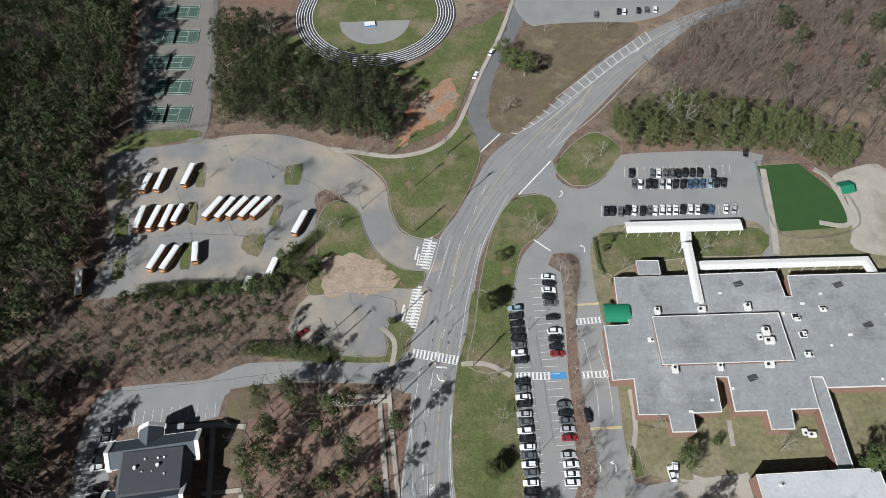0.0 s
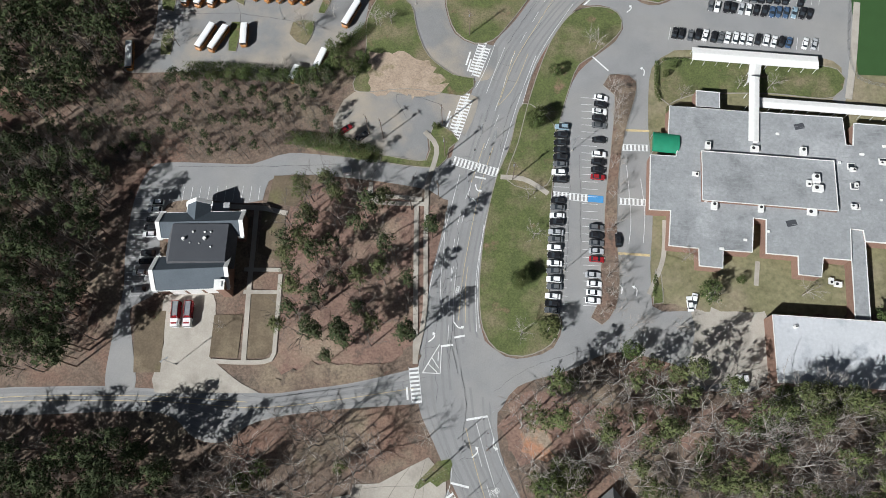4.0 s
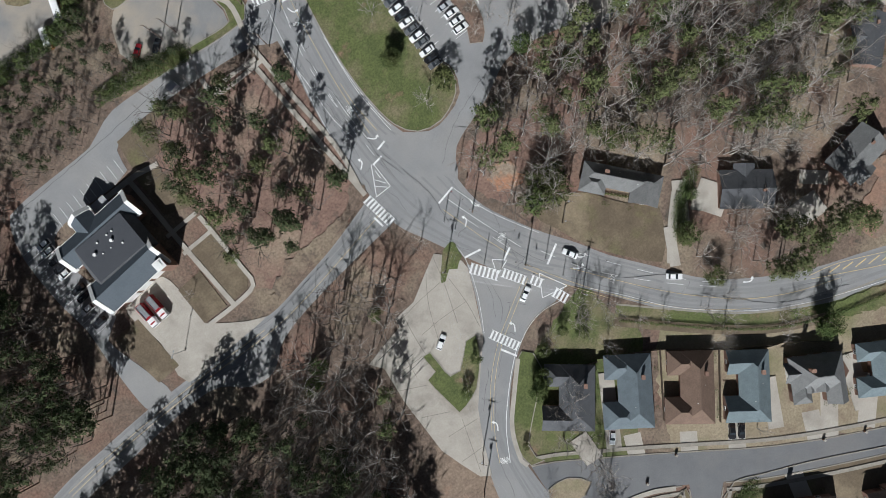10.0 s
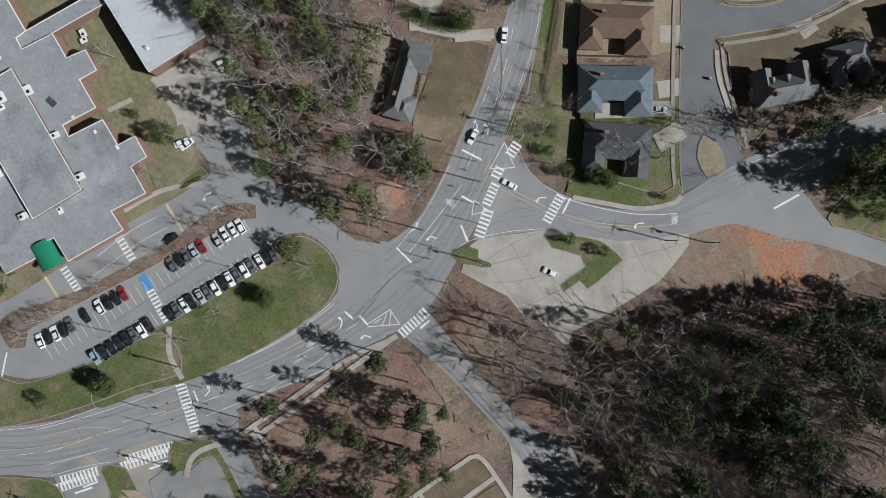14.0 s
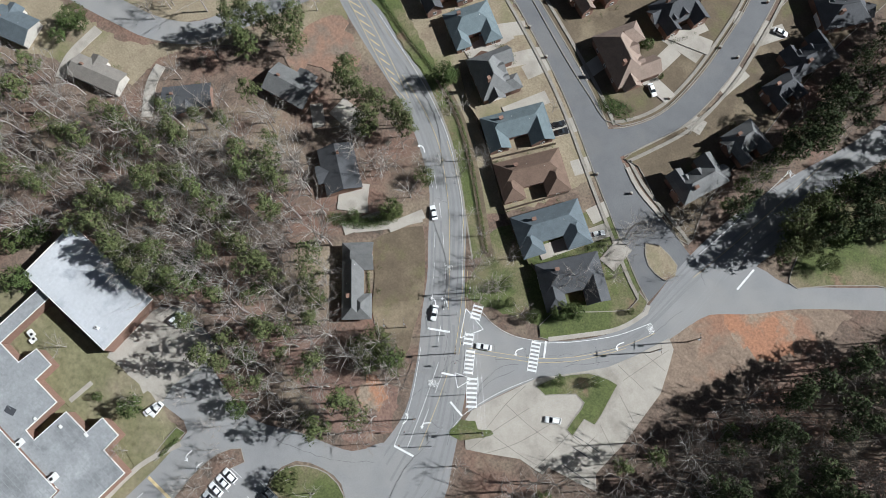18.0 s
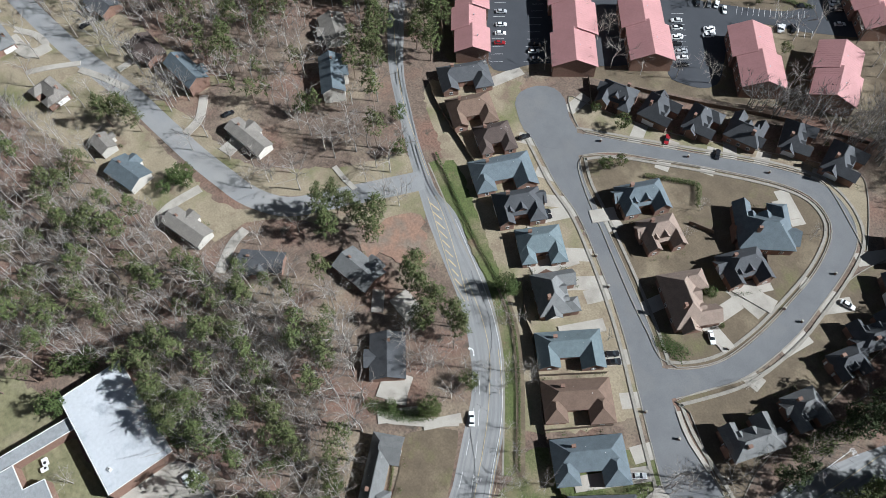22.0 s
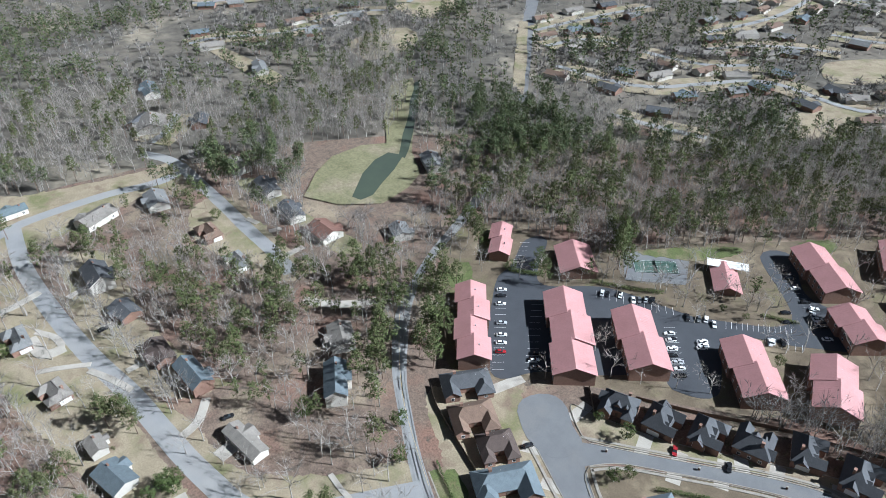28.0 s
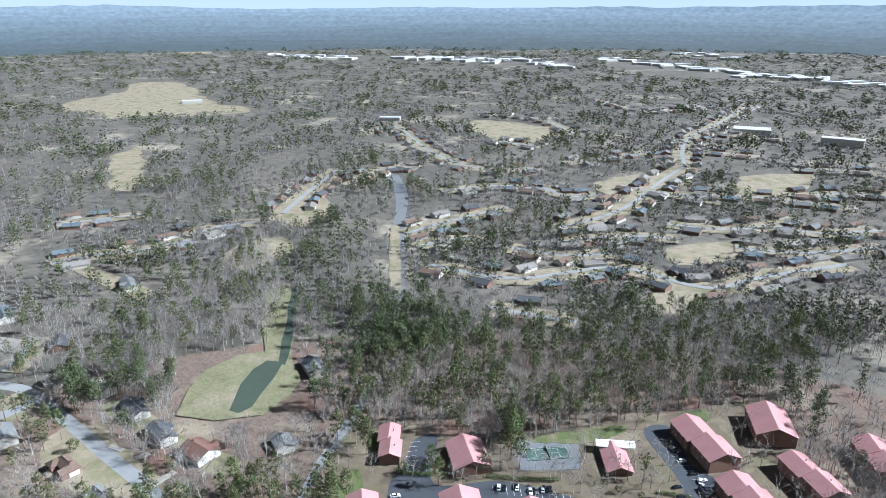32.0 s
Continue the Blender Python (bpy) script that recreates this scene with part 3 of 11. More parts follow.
surface('school_parking_lot', [(28.4, 163), (34.4, 169.6), (43.7, 179.2), (44.2, 170.6), (48.9, 165.7), (55.3, 165.2), (63.7, 171.2), (69.7, 181), (121.3, 180.3), (121.8, 170.2), (115.8, 130.4), (111.9, 131.8), (113.2, 147.2), (67.2, 147.8), (58.6, 145.6), (53.9, 141.3), (52, 135.3), (51.6, 119.1), (52.7, 102), (53.2, 86.2), (52.6, 71.6), (52.5, 69.5), (53.2, 56.2), (56.2, 54.8), (66.2, 55.9), (83.7, 56), (83.5, 34.7), (63.1, 33.2), (64.5, 37.6), (43.5, 41.3), (29, 34.6), (14.4, 28.4), (9.3, 20.6), (5.4, 26), (1.3, 41.9), (3.4, 41.3), (10.3, 36.8), (17, 37.2), (24.3, 40.9), (26.6, 49), (23, 55.7), (21.7, 60.9), (21.5, 84.6), (22.3, 103.6), (21.7, 115.1), (22.4, 114.7), (26.3, 131.5), (30.3, 138.5), (36, 144.5), (40.6, 149.3), (42.9, 154.4), (41, 161.1), (34.9, 163.5)], 'asphalt', 'worn grey asphalt parking area', 'parking lot')
surface('bus_lot', [(-129.9, 190.4), (-108.1, 193.7), (-81.6, 198.1), (-63.2, 197.3), (-43.4, 189.7), (-30.7, 180.9), (-21.6, 170.5), (-19.3, 158.2), (-15, 147.7), (-7.8, 143.7), (0.3, 143.4), (-2, 130.2), (-12.9, 131.1), (-22.9, 138.1), (-28.3, 148.2), (-30.7, 156), (-36.4, 163.7), (-44.1, 168.7), (-47.6, 166.1), (-46.5, 156.7), (-47.7, 146.5), (-55.2, 139.4), (-57.2, 130), (-69.5, 125.8), (-89.1, 126.1), (-115.8, 123.5), (-127.4, 123.4), (-120.5, 134.7), (-122.3, 154.5), (-129.2, 173.6)], 'dusty_asphalt', 'grey asphalt lot dusted with tan clay', 'parking lot')
surface('gravel_lot', [(-51.2, 114.1), (-46.7, 121.6), (-32.3, 124.9), (-16.7, 123.4), (-5.1, 123), (-8.1, 108.3), (-12.4, 108.8), (-18.5, 111.2), (-20.3, 106.6), (-20.1, 98.4), (-34.8, 99.3), (-50.9, 105.6)], 'dusty_asphalt', 'grey asphalt lot dusted with tan clay', 'parking lot')
surface('station_lane', [(-8.5, 101.4), (-15.3, 98.2), (-35, 97.2), (-49.6, 97.3), (-64.2, 97.2), (-71.1, 94.5), (-76.2, 92.1), (-103.6, 90.3), (-109.5, 87.3), (-112, 76.5), (-110.8, 59.6), (-108.3, 47), (-108.1, 34.5), (-106.1, 16.3), (-97.6, 17.2), (-101.3, 29.9), (-104.6, 41.1), (-98.7, 45.4), (-98.8, 55.4), (-100.8, 75.7), (-75.8, 78.3), (-70.6, 79.8), (-69.8, 86.5), (-61.2, 89.7), (-37.7, 89.8), (-17.7, 88), (-10.3, 85)], 'asphalt', 'worn grey asphalt parking area', 'parking lot')
surface('upper_lot', [(43.3, 260.9), (92.3, 261.6), (112.9, 273.7), (118, 297.5), (44.5, 301.3)], 'asphalt', 'worn grey asphalt parking area', 'parking lot')
surface('apartment_lot', [(153.8, -132.5), (196.8, -169.8), (204.2, -186.2), (216.7, -206.4), (210.1, -215.4), (185.9, -188.3), (163.9, -211.2), (131, -225.2), (122.6, -230.2), (99.4, -258.7), (136.4, -290.7), (128.2, -304.4), (106.9, -282), (88.3, -280.3), (71.1, -267.2), (87.4, -247.8), (108.8, -227.3), (91.5, -196.2), (103.8, -184.3), (112.6, -188), (123.6, -170.2), (141.4, -149.6)], 'dark_asphalt', 'dark new asphalt parking area between apartment blocks', 'parking lot')
surface('apartment_court', [(179.8, -238.9), (160.2, -267.2), (143.5, -242.6), (163.2, -222.4)], 'street_asphalt', 'round grey asphalt turning circle', 'road', smooth=False)
surface('cul_de_sac', [(126.3, -124.8), (131.4, -127.4), (134.8, -132.9), (133.3, -140.2), (128.3, -144.7), (121.5, -144.2), (114.1, -139.8), (104.9, -136), (105.6, -125.6), (111.3, -122.2), (119.6, -122.1)], 'street_asphalt', 'round grey asphalt turning circle', 'road')
LAYER[0] = 0.16
surface('station_apron', [(-94.6, 45.8), (-80, 47.3), (-77, 28.2), (-73.6, 25.9), (-66.3, 21.6), (-60.8, 19.6), (-72.6, 18.3), (-91.4, 16.7), (-93, 20.3), (-91.8, 30.9)], 'concrete', 'pale stained concrete forecourt', 'pavement')
surface('corner_forecourt', [(-9.3, 6.3), (-5.9, 3.1), (-3.8, 0.1), (-3.5, -2.9), (-6, -9.6), (-8.5, -15.4), (-11.5, -22.4), (-16.2, -27.8), (-21.9, -35), (-24.7, -38.5), (-28.8, -47), (-32.6, -56.9), (-35.6, -55.2), (-38.2, -49.1), (-40.6, -42.6), (-40.9, -36.5), (-41.5, -24.4), (-40.8, -13.3), (-43.8, -9.6), (-36.5, -7.4), (-30, -5.7), (-29.8, -3), (-22.4, -2), (-14.5, 3.2)], 'concrete', 'pale stained concrete forecourt', 'pavement', smooth=False)
surface('playground_paving', [(155.2, 170.2), (169.6, 169.6), (162, 133.4), (144.8, 134.1), (147.5, 143.9), (149.8, 156.7), (146.9, 165)], 'concrete', 'pale stained concrete forecourt', 'pavement')
surface('annex_apron', [(86.2, 58), (85.6, 36.7), (76.1, 35.7), (64.5, 33.5), (63.7, 39.6), (65.8, 50.5), (64.4, 57.9), (72.9, 57.4)], 'concrete', 'pale stained concrete forecourt', 'pavement')
surface('tennis_apron', [(-124.2, 199.9), (-140.4, 315.8), (-109.6, 314.2), (-94.1, 202.4), (-109.6, 201.2)], 'court_tan', 'tan painted surround of the tennis courts', 'sports surface')
surface('lawn_signal_island', [(-3.1, 6.4), (-2.9, 1.2), (-4.8, -0), (-12.5, -2), (-10.8, 0.7), (-8.1, 4)], 'grass', 'green winter lawn with brown patches', 'lawn', wild=1.1)
surface('lawn_station', [(-103, 40.4), (-93.4, 41.1), (-91, 22.6), (-99, 21.8)], 'dormant_lawn', 'short brown dormant lawn beside the fire station', 'lawn', smooth=False)
surface('lawn_station', [(-78.4, 41.2), (-69.7, 42.2), (-68.9, 29), (-77.4, 28.5)], 'dormant_lawn', 'short brown dormant lawn beside the fire station', 'lawn', smooth=False)
surface('lawn_station', [(-69, 48.5), (-58.9, 51.4), (-58.6, 32.8), (-60.7, 29.9), (-67, 28.9)], 'dormant_lawn', 'short brown dormant lawn beside the fire station', 'lawn', smooth=False)
surface('lawn_station', [(-70, 76.6), (-62.4, 75.9), (-60.1, 59.4), (-69, 62.2)], 'dormant_lawn', 'short brown dormant lawn beside the fire station', 'lawn', smooth=False)
surface('lawn_station', [(-68.3, 88.6), (-53.9, 89.7), (-59.5, 78.5), (-69, 79)], 'dormant_lawn', 'short brown dormant lawn beside the fire station', 'lawn', smooth=False)
surface('apartment_grounds', [(250.8, -180.5), (245.8, -191.9), (231.2, -207.2), (212.7, -214.5), (188.9, -231.5), (183.5, -242.2), (151.4, -291.1), (135, -315.2), (122.7, -336.2), (108.4, -358.3), (91.2, -364.7), (33.1, -239.1), (64.9, -211.1), (89.5, -186.6), (131.8, -153.1), (151.5, -128.2), (169.1, -121.4), (194, -135.6), (220.6, -156)], 'dormant_lawn', 'short brown dormant lawn beside the fire station', 'lawn', keep=False, z=0.0192)
surface('lawn_apartment', [(222.2, -161.6), (217.2, -170), (205, -162.3), (203.6, -149.6)], 'grass', 'green winter lawn with brown patches', 'lawn', wild=1.1)
surface('lawn_apartment', [(235, -194.8), (231.7, -203.7), (219.5, -189.8), (221.5, -178.7)], 'grass', 'green winter lawn with brown patches', 'lawn', wild=1.1)
surface('lawn_apartment', [(140.2, -161.1), (131.7, -167.2), (126.1, -163.1), (135, -153)], 'grass', 'green winter lawn with brown patches', 'lawn', wild=1.1)
surface('lawn_apartment', [(175.4, -245.7), (149, -287.6), (144.8, -281.7), (155, -259.7)], 'grass', 'green winter lawn with brown patches', 'lawn', wild=1.1)
surface('lawn_apartment', [(131, -318.9), (123, -331.5), (117.1, -325.3), (124.6, -310.9)], 'grass', 'green winter lawn with brown patches', 'lawn', wild=1.1)
surface('lawn_west_verge', [(20.8, 115), (10.3, 121.9), (6.9, 105.9), (3.4, 94), (1.3, 78.8), (0.7, 64), (1.3, 53.3), (3.1, 44.4), (7.6, 38.6), (15.3, 37.4), (23.4, 41.7), (26.1, 48.9), (22.5, 55.6), (21.4, 60.8), (21.2, 84.5), (21.7, 103.5)], 'grass', 'green winter lawn with brown patches', 'lawn')
kerb(closed([(20.8, 115), (10.3, 121.9), (6.9, 105.9), (3.4, 94), (1.3, 78.8), (0.7, 64), (1.3, 53.3), (3.1, 44.4), (7.6, 38.6), (15.3, 37.4), (23.4, 41.7), (26.1, 48.9), (22.5, 55.6), (21.4, 60.8), (21.2, 84.5), (21.7, 103.5)]))
surface('lawn_school_verge', [(26.1, 160.1), (34.8, 162.7), (40.9, 160.6), (42.2, 153.7), (33.8, 143.3), (28.3, 138.6), (25.6, 130.3), (22.4, 114.7), (19.7, 93.1), (7.1, 93.5), (9.6, 107.6), (12.5, 125), (16.5, 141.5), (20.2, 151.4)], 'grass', 'green winter lawn with brown patches', 'lawn')
kerb(closed([(26.1, 160.1), (34.8, 162.7), (40.9, 160.6), (42.2, 153.7), (33.8, 143.3), (28.3, 138.6), (25.6, 130.3), (22.4, 114.7), (19.7, 93.1), (7.1, 93.5), (9.6, 107.6), (12.5, 125), (16.5, 141.5), (20.2, 151.4)]))
surface('lawn_bus_loop', [(-42.2, 189.7), (-30.9, 187.4), (-17.5, 184.7), (-4.1, 188), (5.1, 195.9), (10.1, 206.8), (13.1, 197.1), (15.8, 183.3), (10.5, 166.5), (3.7, 153.4), (-1.7, 145.9), (-7.8, 144.2), (-14.6, 148.2), (-18.8, 158.2), (-21.2, 171.4), (-30.7, 182.3)], 'grass', 'green winter lawn with brown patches', 'lawn')
kerb(closed([(-42.2, 189.7), (-30.9, 187.4), (-17.5, 184.7), (-4.1, 188), (5.1, 195.9), (10.1, 206.8), (13.1, 197.1), (15.8, 183.3), (10.5, 166.5), (3.7, 153.4), (-1.7, 145.9), (-7.8, 144.2), (-14.6, 148.2), (-18.8, 158.2), (-21.2, 171.4), (-30.7, 182.3)]))
surface('lawn_stadium', [(-69.8, 260.5), (-57.5, 237.2), (-20.5, 233.7), (-3.3, 242), (7.2, 256.7), (22.9, 263.9), (29.9, 271.7), (31.6, 259.5), (24.2, 244.4), (14.6, 226.8), (9.1, 210.1), (2.9, 199.1), (-8.5, 191.9), (-17.5, 188.6), (-13.1, 207.8), (-18, 231.8)], 'grass', 'green winter lawn with brown patches', 'lawn', wild=1.1)
surface('lawn_bus_south', [(-38.4, 163), (-31.4, 158.2), (-28.3, 148.2), (-23.3, 138.2), (-13.9, 131.1), (-6.9, 130.4), (-6.6, 126.9), (-9.9, 123.2), (-28.4, 124.3), (-46.7, 122.3), (-44.9, 136.6), (-46.1, 151.5), (-42.6, 161.8)], 'grass', 'green winter lawn with brown patches', 'lawn')
kerb(closed([(-38.4, 163), (-31.4, 158.2), (-28.3, 148.2), (-23.3, 138.2), (-13.9, 131.1), (-6.9, 130.4), (-6.6, 126.9), (-9.9, 123.2), (-28.4, 124.3), (-46.7, 122.3), (-44.9, 136.6), (-46.1, 151.5), (-42.6, 161.8)]))
surface('lawn_lot_corner', [(-18.5, 111.6), (-12.4, 109.5), (-10, 106.2), (-12.8, 103.2), (-15.5, 96.3), (-34.6, 96.6), (-34.7, 98.9), (-19.7, 98.4), (-19.7, 106.6)], 'grass', 'green winter lawn with brown patches', 'lawn')
kerb(closed([(-18.5, 111.6), (-12.4, 109.5), (-10, 106.2), (-12.8, 103.2), (-15.5, 96.3), (-34.6, 96.6), (-34.7, 98.9), (-19.7, 98.4), (-19.7, 106.6)]))
surface('lawn_tennis', [(-130.8, 194.1), (-123.4, 201.5), (-102.9, 202.1), (-95.4, 198.7), (-108.3, 194.9), (-130, 190.7)], 'grass', 'green winter lawn with brown patches', 'lawn', wild=1.1)
surface('lawn_school_front', [(56.5, 142.4), (84.9, 144.3), (114.3, 143.9), (112.2, 133), (90.3, 132.6), (66, 130), (58.4, 125.6), (55.5, 128)], 'grass', 'green winter lawn with brown patches', 'lawn')
kerb(closed([(56.5, 142.4), (84.9, 144.3), (114.3, 143.9), (112.2, 133), (90.3, 132.6), (66, 130), (58.4, 125.6), (55.5, 128)]))
surface('sports_turf', [(121.5, 173.1), (137.3, 173.8), (148.3, 156.8), (146.7, 143.4), (121, 142.4)], 'turf', 'flat even green sports turf', 'sports field', smooth=False)
surface('lawn_north_island', [(45, 177.7), (54.2, 189.2), (63.8, 193.3), (71.3, 183.9), (68.1, 178.2), (62.5, 170.7), (55, 166), (49.1, 166.8), (45.4, 171.4)], 'grass', 'green winter lawn with brown patches', 'lawn')
kerb(closed([(45, 177.7), (54.2, 189.2), (63.8, 193.3), (71.3, 183.9), (68.1, 178.2), (62.5, 170.7), (55, 166), (49.1, 166.8), (45.4, 171.4)]))
surface('lawn_north_bank', [(22.6, 219.5), (28.6, 236.8), (40.2, 255.1), (48.4, 260.6), (81.9, 261), (91.3, 256.5), (70.4, 236.7), (53.4, 218.8), (40, 203.8), (31.2, 195.7), (23.3, 195.1), (20.3, 202.4)], 'dormant_lawn', 'short brown dormant lawn beside the fire station', 'lawn')
surface('lawn_school_south', [(54.3, 73.3), (67.2, 71), (82.3, 74.4), (99.2, 74.4), (112.6, 72.3), (113.4, 61.8), (82.8, 57.1), (66.1, 56.7), (56.6, 61.9), (54.2, 66.1)], 'meadow', 'green winter lawn with brown patches', 'lawn', wild=1.1)
surface('lawn_ranch_house', [(52.2, -19.7), (47, -30.8), (43.9, -33.8), (35.1, -25.3), (28.8, -17.2), (24.2, -7.9), (21.4, -1.6), (29.5, -0.4), (37.2, -4.4), (44.8, -13.5)], 'dormant_lawn', 'short brown dormant lawn beside the fire station', 'lawn')
surface('lawn_corner_house', [(-4.4, -31.9), (-2.5, -39), (-18.7, -55.7), (-17.4, -61.8), (-21.4, -61), (-22.1, -57.6), (-21.1, -51.9), (-15.5, -43), (-9.4, -35.9)], 'grass', 'green winter lawn with brown patches', 'lawn')
kerb(closed([(-4.4, -31.9), (-2.5, -39), (-18.7, -55.7), (-17.4, -61.8), (-21.4, -61), (-22.1, -57.6), (-21.1, -51.9), (-15.5, -43), (-9.4, -35.9)]))
surface('lawn_corner_island', [(-12.8, -20.4), (-14.2, -24), (-17.7, -29.2), (-21.6, -33.4), (-27.2, -35.9), (-29.9, -36.4), (-30.3, -34.3), (-32.1, -23.3), (-28.9, -22.5), (-29.4, -16.8), (-27, -17), (-26.5, -24), (-26, -26.1), (-22.7, -26.4), (-19.5, -23.4), (-16.3, -20.2)], 'grass', 'green winter lawn with brown patches', 'lawn')
kerb(closed([(-12.8, -20.4), (-14.2, -24), (-17.7, -29.2), (-21.6, -33.4), (-27.2, -35.9), (-29.9, -36.4), (-30.3, -34.3), (-32.1, -23.3), (-28.9, -22.5), (-29.4, -16.8), (-27, -17), (-26.5, -24), (-26, -26.1), (-22.7, -26.4), (-19.5, -23.4), (-16.3, -20.2)]))
surface('lawn_fork', [(-44.7, -115.8), (-51.1, -135.4), (-57.8, -153.3), (-79.6, -119.4), (-68.5, -109.9), (-58.2, -100.7), (-48.9, -93.5)], 'grass', 'green winter lawn with brown patches', 'lawn', keep=False)
kerb(closed([(-44.7, -115.8), (-51.1, -135.4), (-57.8, -153.3), (-79.6, -119.4), (-68.5, -109.9), (-58.2, -100.7), (-48.9, -93.5)]))
surface('lawn_loop_inner', [(95.9, -128.2), (94.7, -135.3), (77.6, -152.7), (62.4, -165.6), (46.8, -177.2), (36.9, -181.5), (27.9, -180.7), (21.4, -175.2), (16.1, -161.3), (13.4, -144.2), (12, -127), (13, -111.3), (19.2, -99.6), (24.4, -97.6), (31.8, -100.2), (46.8, -105.6), (66.6, -113.9), (84.2, -121.1)], 'dormant_lawn', 'short brown dormant lawn beside the fire station', 'lawn', z=0.0204)
kerb(closed([(95.9, -128.2), (94.7, -135.3), (77.6, -152.7), (62.4, -165.6), (46.8, -177.2), (36.9, -181.5), (27.9, -180.7), (21.4, -175.2), (16.1, -161.3), (13.4, -144.2), (12, -127), (13, -111.3), (19.2, -99.6), (24.4, -97.6), (31.8, -100.2), (46.8, -105.6), (66.6, -113.9), (84.2, -121.1)]))
surface('lawn_subdivision_row', [(145.3, -128.4), (138.3, -135.7), (128.6, -126.5), (116.3, -122.2), (92.7, -115.3), (73.9, -109.4), (58.7, -104.7), (44.1, -97.4), (29.3, -89.5), (14.9, -82.1), (34.1, -48.4), (56.9, -64), (91.2, -78.5), (137.5, -94.2), (160.2, -107.2)], 'dry_grass', 'dormant tan lawn with thin green patches', 'lawn', wild=1.1, z=0.0216)
surface('lawn_subdivision_north', [(121.7, -146.4), (111.7, -150.6), (87.8, -162.8), (63.4, -181.5), (43.2, -197.1), (29.4, -204), (10.1, -180.2), (16.2, -182.6), (36.3, -191.4), (47.2, -186.6), (59.8, -177.3), (75, -164.4), (90.7, -151.2), (102.1, -141.9), (108.6, -139.3)], 'dry_grass', 'dormant tan lawn with thin green patches', 'lawn', z=0.0228)
kerb(closed([(121.7, -146.4), (111.7, -150.6), (87.8, -162.8), (63.4, -181.5), (43.2, -197.1), (29.4, -204), (10.1, -180.2), (16.2, -182.6), (36.3, -191.4), (47.2, -186.6), (59.8, -177.3), (75, -164.4), (90.7, -151.2), (102.1, -141.9), (108.6, -139.3)]))
surface('lawn_subdivision_south', [(6.8, -92.3), (11.8, -91.4), (9.5, -99.7), (5.3, -109.9), (2.4, -119.7), (1.8, -134.4), (3.9, -149.2), (6.6, -166.8), (3.5, -184.7), (-6.7, -212.7), (-17.7, -195.9), (-15.1, -167.4), (-14.8, -146.2), (-15.7, -127), (-15, -110.7), (-16.5, -94.6), (-19.6, -83), (-10.8, -84.2)], 'dormant_lawn', 'short brown dormant lawn beside the fire station', 'lawn', z=0.0240)
kerb(closed([(6.8, -92.3), (11.8, -91.4), (9.5, -99.7), (5.3, -109.9), (2.4, -119.7), (1.8, -134.4), (3.9, -149.2), (6.6, -166.8), (3.5, -184.7), (-6.7, -212.7), (-17.7, -195.9), (-15.1, -167.4), (-14.8, -146.2), (-15.7, -127), (-15, -110.7), (-16.5, -94.6), (-19.6, -83), (-10.8, -84.2)]))
surface('lawn_residential', [(345.6, 19.4), (319.8, 10.9), (297, 5.1), (262.1, 1.5), (232.2, -4.7), (191.6, -9.7), (170.2, -12.8), (154.6, -17.9), (134.7, -43.6), (121.8, -73.5), (109.7, -67.8), (124.4, -46.8), (144.6, -21.8), (147.3, -5.8), (163.9, 1.8), (188.7, 11.4), (217.9, 20.8), (252.9, 30.1), (284, 35.4)], 'dry_grass', 'dormant tan lawn with thin green patches', 'lawn', wild=1.1, keep=False, z=0.0252)
surface('lawn_residential_east', [(299.7, -0.9), (261.3, -5.6), (238.4, -9.5), (214.3, -14.4), (189.2, -17.8), (168.4, -19.9), (158.3, -24.1), (139.8, -46.5), (128.2, -75.3), (138.1, -79.3), (145.6, -59.3), (160, -38.7), (173.2, -29), (199.8, -24.8), (224.3, -16), (262.1, -13.3), (300.9, -9)], 'dry_grass', 'dormant tan lawn with thin green patches', 'lawn', wild=1.1, keep=False, z=0.0264)
surface('lawn_road_verge', [(124.5, -88.1), (120.5, -91.9), (99.2, -84.4), (79, -77.3), (74.1, -74.9), (77.9, -72.1), (88.7, -74.4), (104.5, -80)], 'grass', 'green winter lawn with brown patches', 'lawn', wild=1.1)
surface('lawn_hill', [(434.5, 26.7), (420.0, -6.8), (410.4, -62.8), (410.3, -90.7), (386.1, -87.7), (377.4, -52.9), (366.7, -19.2), (358.0, 22.2), (355.8, 37.9)], 'dry_grass', 'dormant tan lawn with thin green patches', 'lawn', wild=1.5, z=0.0276)
surface('lawn_hill', [(346.9, -75.0), (355.2, -91.2), (341.4, -99.2), (266.4, -104.1), (258.9, -98.9), (261.2, -89.5), (312.5, -68.7)], 'dry_grass', 'dormant tan lawn with thin green patches', 'lawn', wild=1.5, z=0.0288)
surface('lawn_hill', [(336.5, -4.8), (332.3, -29.2), (296.5, -28.6), (267.4, -27.6), (220.8, -39.4), (210.3, -42.8), (228.4, -15.2)], 'dry_grass', 'dormant tan lawn with thin green patches', 'lawn', wild=1.5, z=0.03, keep=False)
surface('lawn_back_row', [(364.6, -108.7), (332.8, -112.4), (295.5, -118.4), (265.6, -122.6), (259.4, -132.2), (271.8, -135.8), (310.3, -125.7), (353.7, -125.2)], 'meadow', 'olive winter lawn behind small houses', 'lawn', wild=1.5, z=0.031)
surface('lawn_corner_yard', [(21.2, -27.1), (23.7, -38.0), (27.0, -47.1), (17.5, -60.3), (4.9, -74.1), (-6.5, -71.4), (-18.0, -62.2), (-16.4, -48.6), (-5.7, -36.7), (10.2, -29.7)], 'grass', 'green winter lawn with brown patches', 'lawn', wild=1.1, keep=False, z=0.0255)
